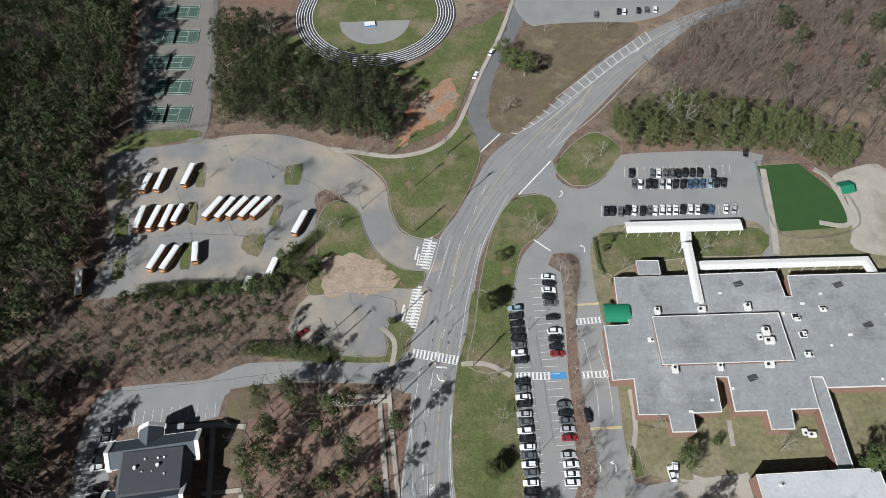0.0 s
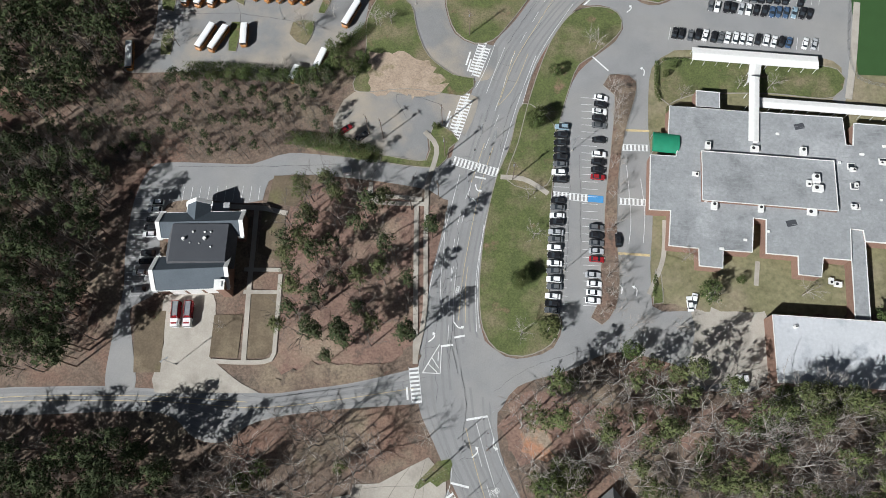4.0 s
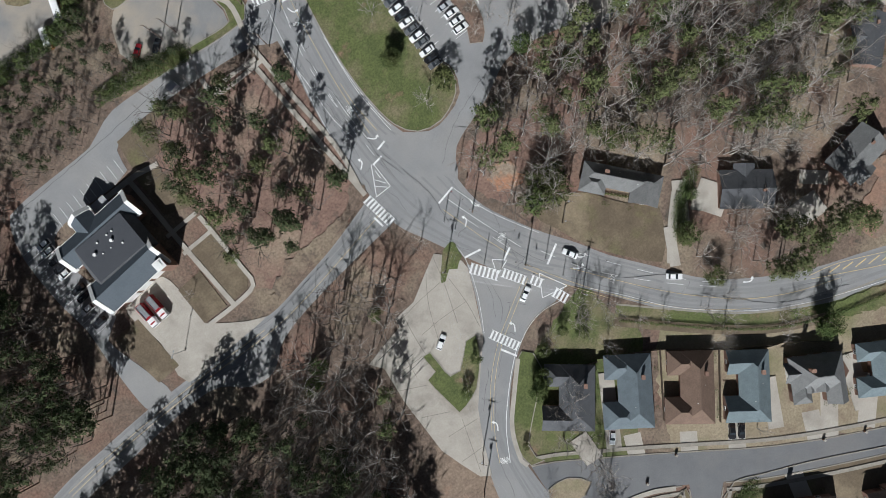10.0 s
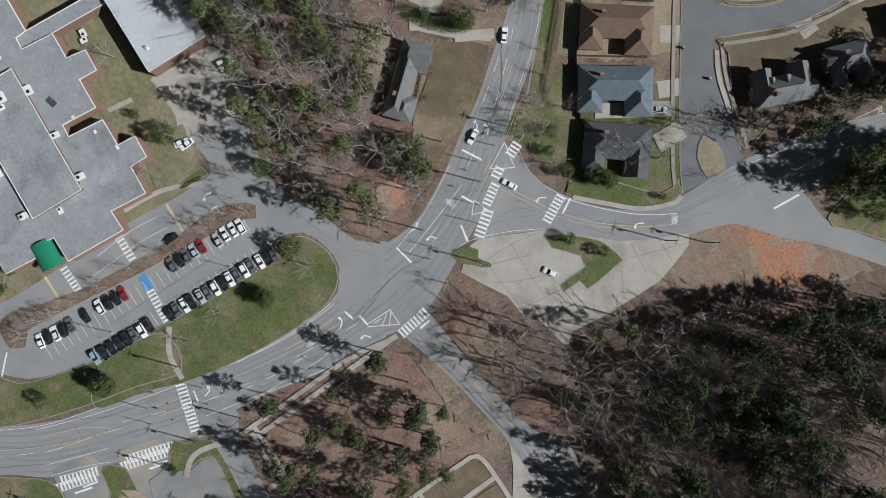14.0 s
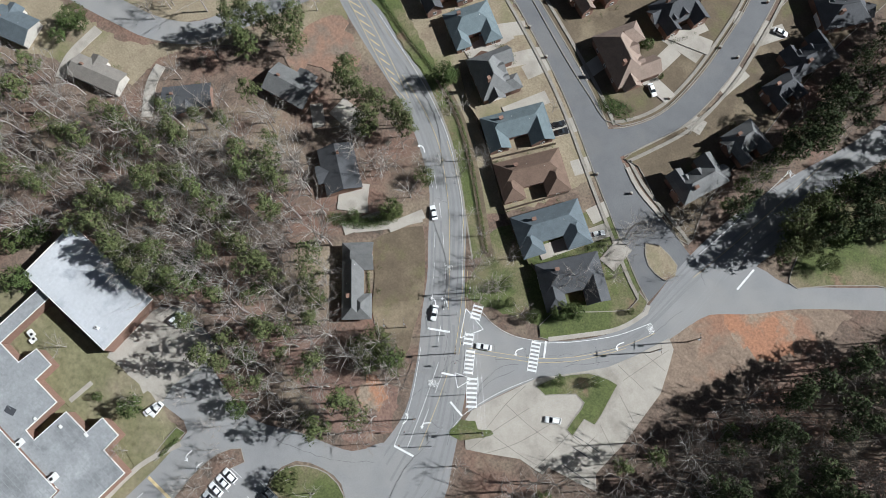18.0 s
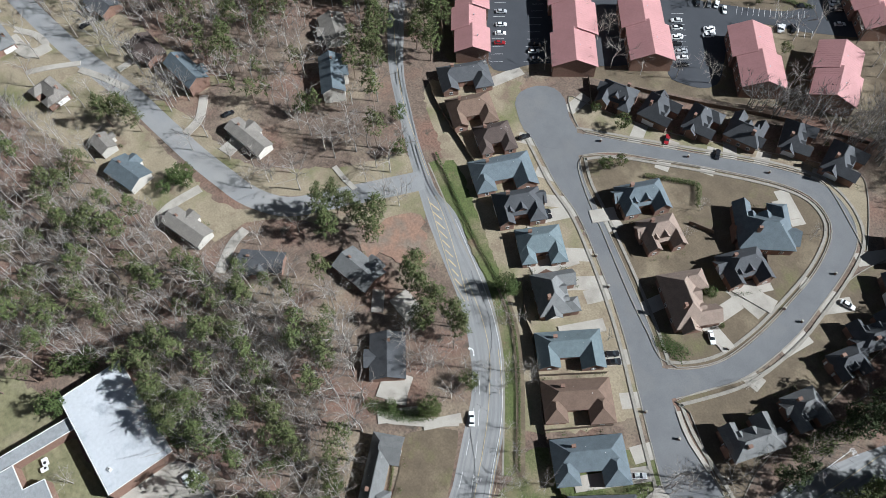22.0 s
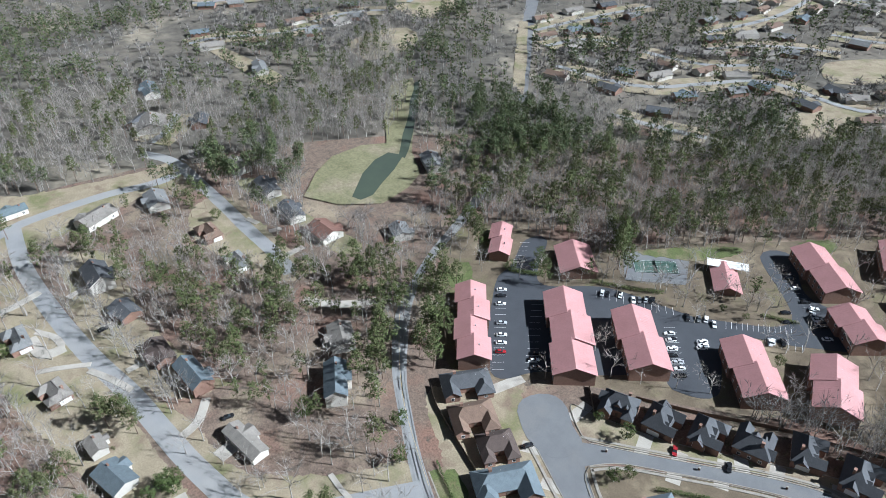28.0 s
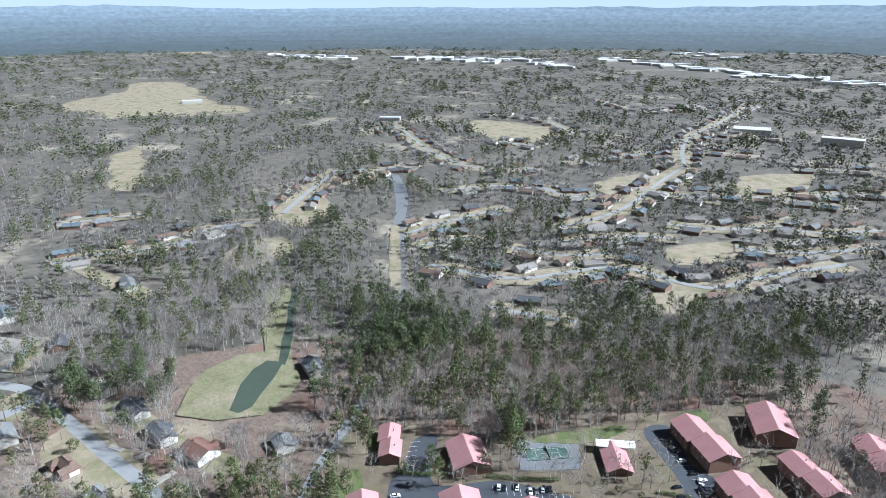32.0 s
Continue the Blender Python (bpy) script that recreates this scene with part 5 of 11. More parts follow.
def house(x, y, deg, L, W, h, roof, style, walls):
    rng = random.Random(int(10 * x + 3 * y))
    if W > L:
        L, W, deg = W, L, deg + 90
    names = {"charcoal": "charcoal", "slate": "blue-grey", "brown": "brown", "teal": "teal-grey", "grey": "grey", "darkbrown": "dark brown", "tan": "tan", "greytan": "grey-tan", "redbrown": "reddish brown"}
    what = ("red-brick" if walls == "brick" else "pale sided") + (" two-storey" if h > 4.5 else " one-storey")
    ob = thing("house", f"{what} house with a {names[roof]} shingle {style} roof", "house", "houses")
    ob.matrix_basis = turned(x, y, 0, deg)
    wm, rm = walls + "_wall", roof + "_shingle"
    a = radians(deg)
    BUSY.append(np.array([(x + math.cos(a) * u * (L / 2 + 1.5) - math.sin(a) * v * (W / 2 + 1.5), y + math.sin(a) * u * (L / 2 + 1.5) + math.cos(a) * v * (W / 2 + 1.5)) for u, v in ((-1, -1), (1, -1), (1, 1), (-1, 1))]))
    L, W = L - 1.0, W - 1.0
    if style == "hip":
        side = 1 if rng.random() < 0.5 else -1
        if h < 4.5:
            # the one-storey row turns its courts the same way
            side = 1 if -math.sin(radians(deg)) * (-0.98) + math.cos(radians(deg)) * (0.20) > 0 else -1
        tall = h > 4.5
        h = 3.7 if tall else 3.1
        pitch = 0.98 if tall else 0.72
        mw = W * (0.74 if tall else 0.66)
        my = -side * (W - mw) / 2
        part("wall", Geo().box(0, my, 0, L, mw, h), wm, ob)
        part("roof", hip_roof(L, mw, h, pitch), rm, ob, at=turned(0, my, 0, 0))
        for k, (wx, ww, ext) in enumerate(((-L / 2 + L * 0.17, L * 0.34, 1.0), (L / 2 - L * 0.15, L * 0.30, rng.uniform(0.75, 1.0)))):
            wl = (W - mw) * ext + mw * 0.5
            wy = my + side * wl / 2
            part("wing_wall", Geo().box(wx, wy + side * 0.01, 0, ww, wl, h - 0.02), wm, ob)
            gabled = rng.random() < (0.7 if tall else 0.4)
            g = gable_roof(wl, ww, h - 0.15, pitch) if gabled else hip_roof(max(wl, ww), min(wl, ww), h - 0.03, pitch)
            part("wing_roof", g, rm, ob, at=turned(wx, wy, 0, 90 if wl >= ww or gabled else 0))
            if gabled:
                b, e = ww / 2, wy + side * (wl / 2 - 0.12) - (wy + side * wl / 2)
                z0 = h - 0.1
                part("gable_end", Geo().add([(-b, 0, z0), (b, 0, z0), (0, 0, z0 + pitch * b), (-b, 0.1, z0), (b, 0.1, z0), (0, 0.1, z0 + pitch * b)], [(0, 1, 2), (5, 4, 3), (0, 2, 5, 3), (1, 4, 5, 2)]), wm, ob, at=turned(wx, wy + side * wl / 2 - 0.05, 0, 0))
            window(ob, wx, wy + side * (wl / 2 + 0.03), 1.5, 0)
        if tall:
            # small gables that break the front slope and one at the end
            for dx, dw in ((-L * 0.02, L * 0.2), (L * 0.24, L * 0.13)):
                dl, dz = mw * 0.42, h + pitch * mw * 0.14
                part("dormer_wall", gable_walls(dl, dw, dz, pitch), wm, ob, at=turned(dx, my + side * mw * 0.24, 0, 90))
                part("dormer_roof", gable_roof(dl, dw, dz, pitch, 0.35), rm, ob, at=turned(dx, my + side * mw * 0.24, 0, 90))
            el = L * 0.2
            part("end_wall", gable_walls(el, mw * 0.5, h - 0.5, pitch), wm, ob, at=turned(rng.choice((-1, 1)) * (L / 2 - el * 0.2), my, 0, 0))
            part("end_roof", gable_roof(el * 1.4, mw * 0.5, h - 0.5, pitch, 0.4), rm, ob, at=turned(rng.choice((-1, 1)) * (L / 2 - el * 0.2), my - side * mw * 0.1, 0, 0))
        part("door", DOOR_LEAF, None, ob, "panelled front door", at=turned(0, my + side * (mw / 2 + 0.04), 0, 0))
        for wx in (-L * 0.3, 0.0, L * 0.3):
            window(ob, wx, my - side * (mw / 2 + 0.03), 1.5, 0)
        part("garage_door", GARAGE_LEAF, None, ob, "white panelled garage door", at=turned(L / 2 + 0.04, my, 0, 90))
        part("chimney", Geo().box(L * 0.22, my - side * mw * 0.2, h - 0.5, 1.1, 0.8, pitch * mw / 2 + 1.0).box(L * 0.22, my - side * mw * 0.2, h + pitch * mw / 2 + 0.5, 1.3, 1.0, 0.15), "brick_wall", ob)
        for vx, vy in ((-0.2, 0.8), (0.05, -1.6)):
            part("vent_pipe", Geo().rod((L * vx, my + vy, h), (L * vx, my + vy, h + pitch * (mw / 2 - abs(vy)) + 0.5), 0.09), "white_trim", ob)
        part("ridge_cap", Geo().box(0, my, h + pitch * (mw / 2 + 0.5) - 0.06, max(L - mw, 0.8), 0.28, 0.12), rm, ob)
    else:
        pitch = 0.42 if h < 4.5 else 0.62
        part("wall", gable_walls(L, W, h, pitch), wm, ob)
        part("roof", gable_roof(L, W, h, pitch), rm, ob)
        side = 1 if rng.random() < 0.5 else -1
        pw = L * rng.uniform(0.25, 0.4)
        px = L * rng.uniform(-0.2, 0.2)
        wl = W / 2 + 1.8
        part("porch_wall", gable_walls(wl, pw, h - 0.3, pitch), wm, ob, at=turned(px, side * wl / 2, 0, 90))
        part("porch_roof", gable_roof(wl, pw, h - 0.3, pitch), rm, ob, at=turned(px, side * wl / 2, 0, 90))
        part("door", DOOR_LEAF, None, ob, "panelled front door", at=turned(px, side * (wl + 0.05), 0, 0))
        for wx in (-L * 0.32, L * 0.36):
            for s in (1, -1):
                window(ob, wx, s * (W / 2 + 0.03), 1.5, 0)
                if h > 4.5:
                    window(ob, wx, s * (W / 2 + 0.03), 4.0, 0)
        part("chimney", Geo().box(-L * 0.3, 0.6, h, 0.9, 0.7, pitch * W / 2 + 1.0), "brick_wall", ob)
        part("vent_pipe", Geo().rod((L * 0.2, 0.9, h), (L * 0.2, 0.9, h + pitch * W / 2 + 0.2), 0.08), "steel", ob)
    spots = [(x + math.cos(a) * u - math.sin(a) * v, y + math.sin(a) * u + math.cos(a) * v, 0.0, rng.uniform(0, 6), q, q * rng.uniform(0.8, 1.2))
             for u, v, q in [(rng.uniform(-L / 2, L / 2), rng.choice((-1, 1)) * (W / 2 + rng.uniform(0.9, 2.2)), rng.uniform(0.16, 0.34)) for _ in range(rng.randint(5, 9))]]
    grove("shrubs", [(SHRUB, spots)], ("bark", "broadleaf"), "low dark green shrubs planted along a house wall", "shrubs")
    return ob


SHRUB = round_tree(71, 6.0, 16, 9, 0.42, 0.05, 0.1)
house(-1.1, -50.1, 54.8, 19.2, 15.2, 3.2, 'charcoal', 'hip', 'brick')
house(13.7, -58.1, 58.6, 21.4, 14.5, 3.2, 'slate', 'hip', 'brick')
house(28.9, -67.1, 56.6, 21, 14.1, 3.2, 'brown', 'hip', 'brick')
house(42.5, -76, 57.3, 20.7, 12.9, 3.2, 'teal', 'hip', 'brick')
house(59.7, -85.4, 63.1, 14.3, 15.2, 5, 'grey', 'hip', 'brick')
house(76.2, -93.1, 61.7, 15.5, 14.6, 3.2, 'teal', 'hip', 'brick')
house(92.4, -97, 64.4, 16.9, 13.7, 5, 'charcoal', 'hip', 'brick')
house(107.1, -101.7, 67, 22.5, 15.2, 3.2, 'slate', 'hip', 'brick')
house(121.3, -109.4, 67.9, 13.8, 13.5, 3.2, 'darkbrown', 'hip', 'brick')
house(136.9, -110.6, 67.9, 17.5, 15.1, 3.2, 'brown', 'hip', 'brick')
house(152, -118.9, 65.5, 20.2, 14, 3.2, 'charcoal', 'hip', 'brick')
house(32.8, -117.8, 63.7, 15.5, 19.5, 5, 'tan', 'hip', 'brick')
house(29.8, -140.5, 69.5, 15.5, 13, 5, 'charcoal', 'hip', 'brick')
house(36.8, -157.5, 49.5, 18.7, 18.7, 5, 'slate', 'hip', 'brick')
house(55.4, -128.2, 68.5, 13.9, 13, 5, 'tan', 'hip', 'brick')
house(69.5, -133.4, 66.2, 17, 12.9, 5, 'slate', 'hip', 'brick')
house(-8.7, -99.6, 70.6, 16.2, 10.8, 5, 'grey', 'hip', 'brick')
house(-12.9, -118.8, 74, 11.7, 11.5, 5, 'grey', 'hip', 'brick')
house(-11.4, -140.5, 73.8, 11.4, 9.4, 5, 'charcoal', 'hip', 'brick')
house(-9.8, -155.5, 69.7, 16, 10.8, 5, 'charcoal', 'hip', 'brick')
house(-8, -175.9, 53.6, 15.7, 13.6, 5, 'charcoal', 'hip', 'brick')
house(0.5, -190.5, 49.6, 16.4, 13, 5, 'charcoal', 'hip', 'brick')
house(108.7, -158.5, 116.5, 12.7, 13.8, 5, 'charcoal', 'hip', 'brick')
house(94, -166.6, 109.3, 13.3, 13.3, 5, 'charcoal', 'hip', 'brick')
house(80.6, -175.3, 110.7, 13.9, 12.4, 5, 'charcoal', 'hip', 'brick')
house(68.1, -184.5, 110.7, 12.8, 13.2, 5, 'charcoal', 'hip', 'brick')
house(54.5, -196.9, 118.5, 14.7, 11.7, 5, 'charcoal', 'hip', 'brick')
house(37.7, -201.6, 108.6, 15.4, 13, 5, 'charcoal', 'hip', 'brick')
house(177.1, -37.1, 101.5, 7.5, 19.8, 3, 'greytan', 'gable', 'siding')
house(188.9, 5.6, 107.3, 10.2, 14.8, 3, 'slate', 'gable', 'siding')
house(154.9, -1.2, 107.7, 7.9, 18, 3, 'greytan', 'gable', 'siding')
house(127.5, -15, 137.8, 7.9, 15.5, 3, 'charcoal', 'gable', 'brick')
house(105.5, -39.4, 102.4, 10.2, 15.6, 3, 'grey', 'gable', 'brick')
house(74.6, -29.9, 56.1, 11.2, 15.2, 3, 'charcoal', 'gable', 'brick')
house(46.4, -8.3, 43.3, 9.4, 23.2, 3, 'grey', 'hip', 'brick')
house(182.4, -77.2, 62.8, 9.4, 19.7, 5.5, 'slate', 'gable', 'siding')
house(219.5, -32.9, 96.6, 9.2, 18.8, 5, 'slate', 'gable', 'brick')
house(243.8, 14.6, 103.2, 10.4, 13.8, 3, 'greytan', 'hip', 'brick')
house(285.9, 21.1, 94.5, 9.6, 17.1, 3, 'grey', 'hip', 'brick')
house(278.6, -22.1, 102.9, 10.2, 14, 3, 'charcoal', 'gable', 'brick')
house(310, -18.3, 91.8, 12.2, 18.5, 5, 'charcoal', 'gable', 'siding')
house(206.9, 7.6, 97.6, 6.8, 9.2, 3, 'greytan', 'gable', 'siding')
house(242.4, -26.3, 94.2, 9.2, 16.2, 3, 'darkbrown', 'gable', 'brick')
house(377.8, -116.3, 95.1, 10.7, 17.2, 3.5, 'greytan', 'gable', 'siding')
house(342.9, -119.8, 89, 9.2, 20.3, 3.5, 'charcoal', 'gable', 'siding')
house(310.1, -119.1, 87.2, 9.7, 19, 3.5, 'charcoal', 'gable', 'siding')
house(282.5, -124.8, 97.3, 13.6, 16.7, 3.5, 'redbrown', 'gable', 'siding')
house(258.8, -156.4, 72.5, 9.9, 12.4, 3.5, 'grey', 'gable', 'siding')
house(365.8, -63, 84.3, 12.2, 17.7, 3.5, 'grey', 'gable', 'siding')
house(405, -103.6, 74.4, 15.4, 12.6, 3.5, 'greytan', 'gable', 'siding')
house(367.5, -31, 117.3, 20.3, 12.7, 3.5, 'greytan', 'gable', 'siding')
house(310.7, -213.5, 70.8, 11.7, 20.1, 3.5, 'grey', 'gable', 'siding')
house(528.4, -108, 82.8, 11.9, 25.6, 3.5, 'slate', 'gable', 'siding')
house(467.2, -90.8, 74.2, 20.1, 22.7, 3.5, 'greytan', 'gable', 'siding')
house(522.2, -193.4, 75.9, 10.5, 25, 3.5, 'grey', 'gable', 'siding')
house(326.6, 29.0, 104, 10.5, 15, 3, 'slate', 'hip', 'brick')
house(351.8, 29.0, 100, 11, 15, 3, 'redbrown', 'hip', 'brick')
house(401.6, 4.9, 8, 9, 15, 3, 'teal', 'gable', 'siding')
house(387.4, 28.9, 90, 10, 15, 3, 'redbrown', 'hip', 'brick')
house(205.8, -92.4, 70, 11, 16, 3, 'greytan', 'gable', 'siding')
house(317.7, -75.2, 95, 10, 16, 3, 'brown', 'hip', 'brick')
house(284.5, -77.2, 95, 10, 15, 3, 'grey', 'hip', 'siding')


def apartment(x, y, deg, L, W, h, n):
    if W > L:
        L, W, deg = W, L, deg + 90
    ob = thing("apartment_block", "two-storey brick apartment block with a faded red metal roof", "building", "apartment blocks")
    ob.matrix_basis = turned(x, y, 0, deg)
    a = radians(deg)
    BUSY.append(np.array([(x + math.cos(a) * u * (L / 2 + 1) - math.sin(a) * v * (W / 2 + 1), y + math.sin(a) * u * (L / 2 + 1) + math.cos(a) * v * (W / 2 + 1)) for u, v in ((-1, -1), (1, -1), (1, 1), (-1, 1))]))
    sec = L / n
    for i in range(n):
        cx = -L / 2 + sec * (i + 0.5)
        jog = (0.7 if i % 2 else -0.7) if n > 1 else 0.0
        hh = h - 2.0 + (0.35 if i % 2 else 0.0)
        part("wall", gable_walls(sec - 0.1, W - 2.4, hh, 0.42), "brick_wall", ob, at=turned(cx, jog, 0, 0))
        part("roof", gable_roof(sec - 0.2, W - 2.4, hh, 0.42, 0.7), "pink_metal", ob, at=turned(cx, jog, 0, 0))
        g = Geo()
        for k in range(int(sec / 1.2)):
            u = -sec / 2 + 0.4 + k * 1.2
            b, top = (W - 2.4) / 2 + 0.7, hh + 0.42 * ((W - 2.4) / 2 + 0.7) + 0.22
            for s in (-1, 1):
                g.add([(u, s * b, hh + 0.22), (u + 0.08, s * b, hh + 0.22), (u + 0.08, 0, top), (u, 0, top), (u, s * b, hh + 0.25), (u + 0.08, s * b, hh + 0.25), (u + 0.08, 0, top + 0.03), (u, 0, top + 0.03)],
                      [(4, 5, 6, 7), (7, 6, 5, 4), (0, 4, 7, 3), (1, 2, 6, 5)])
        tagged(part("standing_seam", g, "pink_metal", ob, at=turned(cx, jog, 0, 0)), kind="stuff")
        part("roof_vent", Geo().box(cx, jog + 2.0, hh + 1.5, 0.5, 0.5, 1.6), "steel", ob)
        for s in (-1, 1):
            for k in range(max(2, int(sec / 4))):
                u = cx - sec / 2 + (k + 0.5) * sec / max(2, int(sec / 4))
                for z in (1.6, 4.4):
                    if z + 0.8 < hh:
                        window(ob, u, jog + s * ((W - 2.4) / 2 + 0.03), z, 0)
    return ob


apartment(177.9, -141.5, 52.6, 15.3, 48.2, 8, 4)
apartment(148, -170.7, 51.9, 18.9, 51.1, 8, 3)
apartment(127.1, -190.7, 52.3, 18.4, 36.1, 8, 2)
apartment(89.3, -213.3, 49, 18.2, 31.7, 8, 2)
apartment(65, -230.8, 28.8, 18.4, 29.5, 8, 2)
apartment(220.2, -192.4, 43.6, 12.1, 26.2, 6, 2)
apartment(185.7, -211.2, 55.3, 19.2, 21.8, 6, 1)
apartment(134.2, -259.1, 43.3, 13.8, 20.6, 4, 1)
apartment(108.2, -297.4, 54, 18.1, 35, 8, 2)
apartment(77.5, -271.6, 52.5, 18, 22.7, 8, 2)
apartment(90.4, -335.6, 32.8, 21, 26, 8, 1)
apartment(42.4, -341.2, 35.2, 17.2, 27.2, 8, 2)
apartment(60.8, -304.5, 53.3, 14.9, 30, 8, 2)


def flat_block(ob, x, y, deg, L, W, h, roof="membrane", rim=0.3, name="block"):
    a = radians(deg)
    BUSY.append(np.array([(x + math.cos(a) * u * (L / 2 + 1) - math.sin(a) * v * (W / 2 + 1), y + math.sin(a) * u * (L / 2 + 1) + math.cos(a) * v * (W / 2 + 1)) for u, v in ((-1, -1), (1, -1), (1, 1), (-1, 1))]))
    m = turned(x, y, 0, deg)
    part("wall", Geo().box(0, 0, 0, L - 0.1, W - 0.1, h), "brick_wall", ob, at=m)
    part("roof", Geo().box(0, 0, h, L - 0.5, W - 0.5, 0.12), roof, ob, at=m)
    g = Geo()
    for k in range(1, int(W / 1.7)):
        g.box(0, -W / 2 + k * 1.7, h + 0.12, L - 0.6, 0.07, 0.03)
    tagged(part("roof_seam", g, "grey_membrane" if roof == "membrane" else roof, ob, at=m), kind="stuff")
    g = Geo()
    for s in (-1, 1):
        g.box(0, s * (W / 2 - 0.09), h, L, 0.18, rim).box(s * (L / 2 - 0.09), 0, h, 0.18, W - 0.38, rim)
    part("parapet", g, "white_trim", ob, at=m)


school = thing("school", "long low brick school with pale grey flat roofs", "school building")
ring = [tuple(p) for p in SCHOOL_OUTLINE]
part("wall", Geo().slab(ring, 0, 4.9), "brick_wall", school)
part("roof", Geo().slab(ring, 4.88, 5.02), "membrane", school, "grey seamed roof membrane")
BUSY.append(np.array(ring))
part("parapet", ribbon(Geo(), ring + ring[:2], 0.24, 4.6, 5.16), "white_trim", school, "thin white roof edge")
ux, uy = ring[2][0] - ring[0][0], ring[2][1] - ring[0][1]
TILT = math.atan2(uy, ux)
cut = np.array(ring)
lines = Geo()
c0, d0 = np.array((math.cos(TILT), math.sin(TILT))), np.array((-math.sin(TILT), math.cos(TILT)))
lo, hi = (cut @ d0).min(), (cut @ d0).max()
for k in range(1, int((hi - lo) / 1.6)):
    s_ = np.arange((cut @ c0).min(), (cut @ c0).max(), 1.5)
    q = s_[:, None] * c0 + (lo + 1.6 * k) * d0
    ok = inside(q[:, 0], q[:, 1], cut)
    for (x, y), keep in zip(q, ok):
        if keep and noise.noise((x * 0.2, y * 0.2, 2.0)) > -0.28:
            lines.box(x, y, 5.02, 1.42, 0.09, 0.03, TILT)
tagged(part("roof_seam", lines, "grey_membrane", school), kind="stuff")
for row in SCHOOL:
    flat_block(school, *row)
for k in range(26):
    u, v = (0.13 + 0.71 * ((k * 0.618) % 1.0)), (0.05 + 0.9 * ((k * 0.414) % 1.0))
    x, y = cut.min(0) + (cut.max(0) - cut.min(0)) * np.array((u, v))
    if inside(np.array([x]), np.array([y]), cut)[0] and k % 4:
        part("roof_vent", Geo().box(x, y, 5.0, 0.7 + 0.3 * (k % 3), 0.7, 0.45, TILT), "white_trim", school)
    elif inside(np.array([x]), np.array([y]), cut)[0]:
        part("roof_patch", Geo().box(x, y, 5.02, 3.2, 2.0, 0.02, TILT + 0.3), "dark_asphalt", school, "dark tarred roof patch")
for x, y in SKYLIGHTS:
    k = part("skylight", Geo().box(x, y, 5.0, 2.3, 2.1, 0.4, TILT), "white_trim", school)
    part("pane", Geo().box(x, y, 5.4, 1.9, 1.7, 0.05, TILT), "glass_dark", k)
annex = thing("annex", "low annex with a white flat roof stained by tree shade", "building")
flat_block(annex, *ANNEX, roof="white_membrane")
station = thing("fire_station", "brick fire station with dark slate-blue metal roofs and white trim", "fire station")
for i, (x, y, deg, L, W, h) in enumerate(STATION):
    m = turned(x, y, 0, deg if i < 3 else deg + 90)
    a = radians(deg)
    BUSY.append(np.array([(x + math.cos(a) * u * (L / 2 + 1) - math.sin(a) * v * (W / 2 + 1), y + math.sin(a) * u * (L / 2 + 1) + math.cos(a) * v * (W / 2 + 1)) for u, v in ((-1, -1), (1, -1), (1, 1), (-1, 1))]))
    if i == 0:
        part("wall", Geo().box(0, 0, 0, L, W + 4, 6.2), "brick_wall", station, at=m)
        g = Geo().box(0, 0, 6.2, L + 4.5, W + 3.0, h - 6.3, top=0.80)
        part("roof", g, "charcoal_shingle", station, at=m)
        part("flat_roof", Geo().box(0, 0, h - 0.1, (L + 4.5) * 0.8, (W + 3.0) * 0.8, 0.1), "dark_asphalt", station, "dark flat roof deck", at=m)
        for px, py, r in ((-4.6, 1.0, 0.5), (1.8, 1.1, 0.5), (-2, 3.2, 0.28), (1.6, 3.2, 0.28), (3.4, 3.2, 0.28), (3.8, -1.5, 0.26), (-2.6, -0.2, 0.2), (0.2, -0.4, 0.2)):
            part("roof_vent", Geo().rod((px, py, h), (px, py, h + 1.6 * r), r, 10), "white_trim", station, at=m)
        continue
    dormer = i == 3
    l, w = (W + 2.0, L) if dormer else (L, W)
    pitch = 0.72
    part("wall", gable_walls(l - 0.6, w - 0.8, h, pitch), "brick_wall", station, at=m)
    part("roof", gable_roof(l - 0.6, w - 0.8, h, pitch, 0.4), "steel_blue_metal", station, at=m)
    for s in (-1, 1):
        if dormer and s < 0:
            continue
        part("barge_board", gable_roof(0.34, w - 0.6, h - 0.06, pitch, 0.45, 0.42), "white_trim", station, at=m @ turned(s * (l / 2 + 0.08), 0, 0, 0))
        for q in (-1, 1):
            part("corner_return", Geo().box(s * (l / 2 - 0.3), q * (w / 2 + 0.1), h - 0.35, 1.5, 0.9, 0.6), "white_trim", station, at=m)
    g = Geo()
    for s in (-1, 1):
        g.box(0, s * (w / 2 + 0.12), h - 0.2, l - 0.6, 0.2, 0.3)
    part("gutter", g, "white_trim", station, at=m)
    g = Geo()
    for k in range(int(l / 0.8)):
        u = -l / 2 + 0.5 + 0.8 * k
        b, t = w / 2, h + pitch * w / 2 + 0.22
        for s in (-1, 1):
            g.add([(u, s * b, h + 0.22), (u + 0.07, s * b, h + 0.22), (u + 0.07, 0, t), (u, 0, t), (u, s * b, h + 0.24), (u + 0.07, s * b, h + 0.24), (u + 0.07, 0, t + 0.02), (u, 0, t + 0.02)], [(4, 5, 6, 7), (7, 6, 5, 4), (0, 4, 7, 3), (1, 2, 6, 5)])
    tagged(part("standing_seam", g, "steel_blue_metal", station, at=m), kind="stuff")
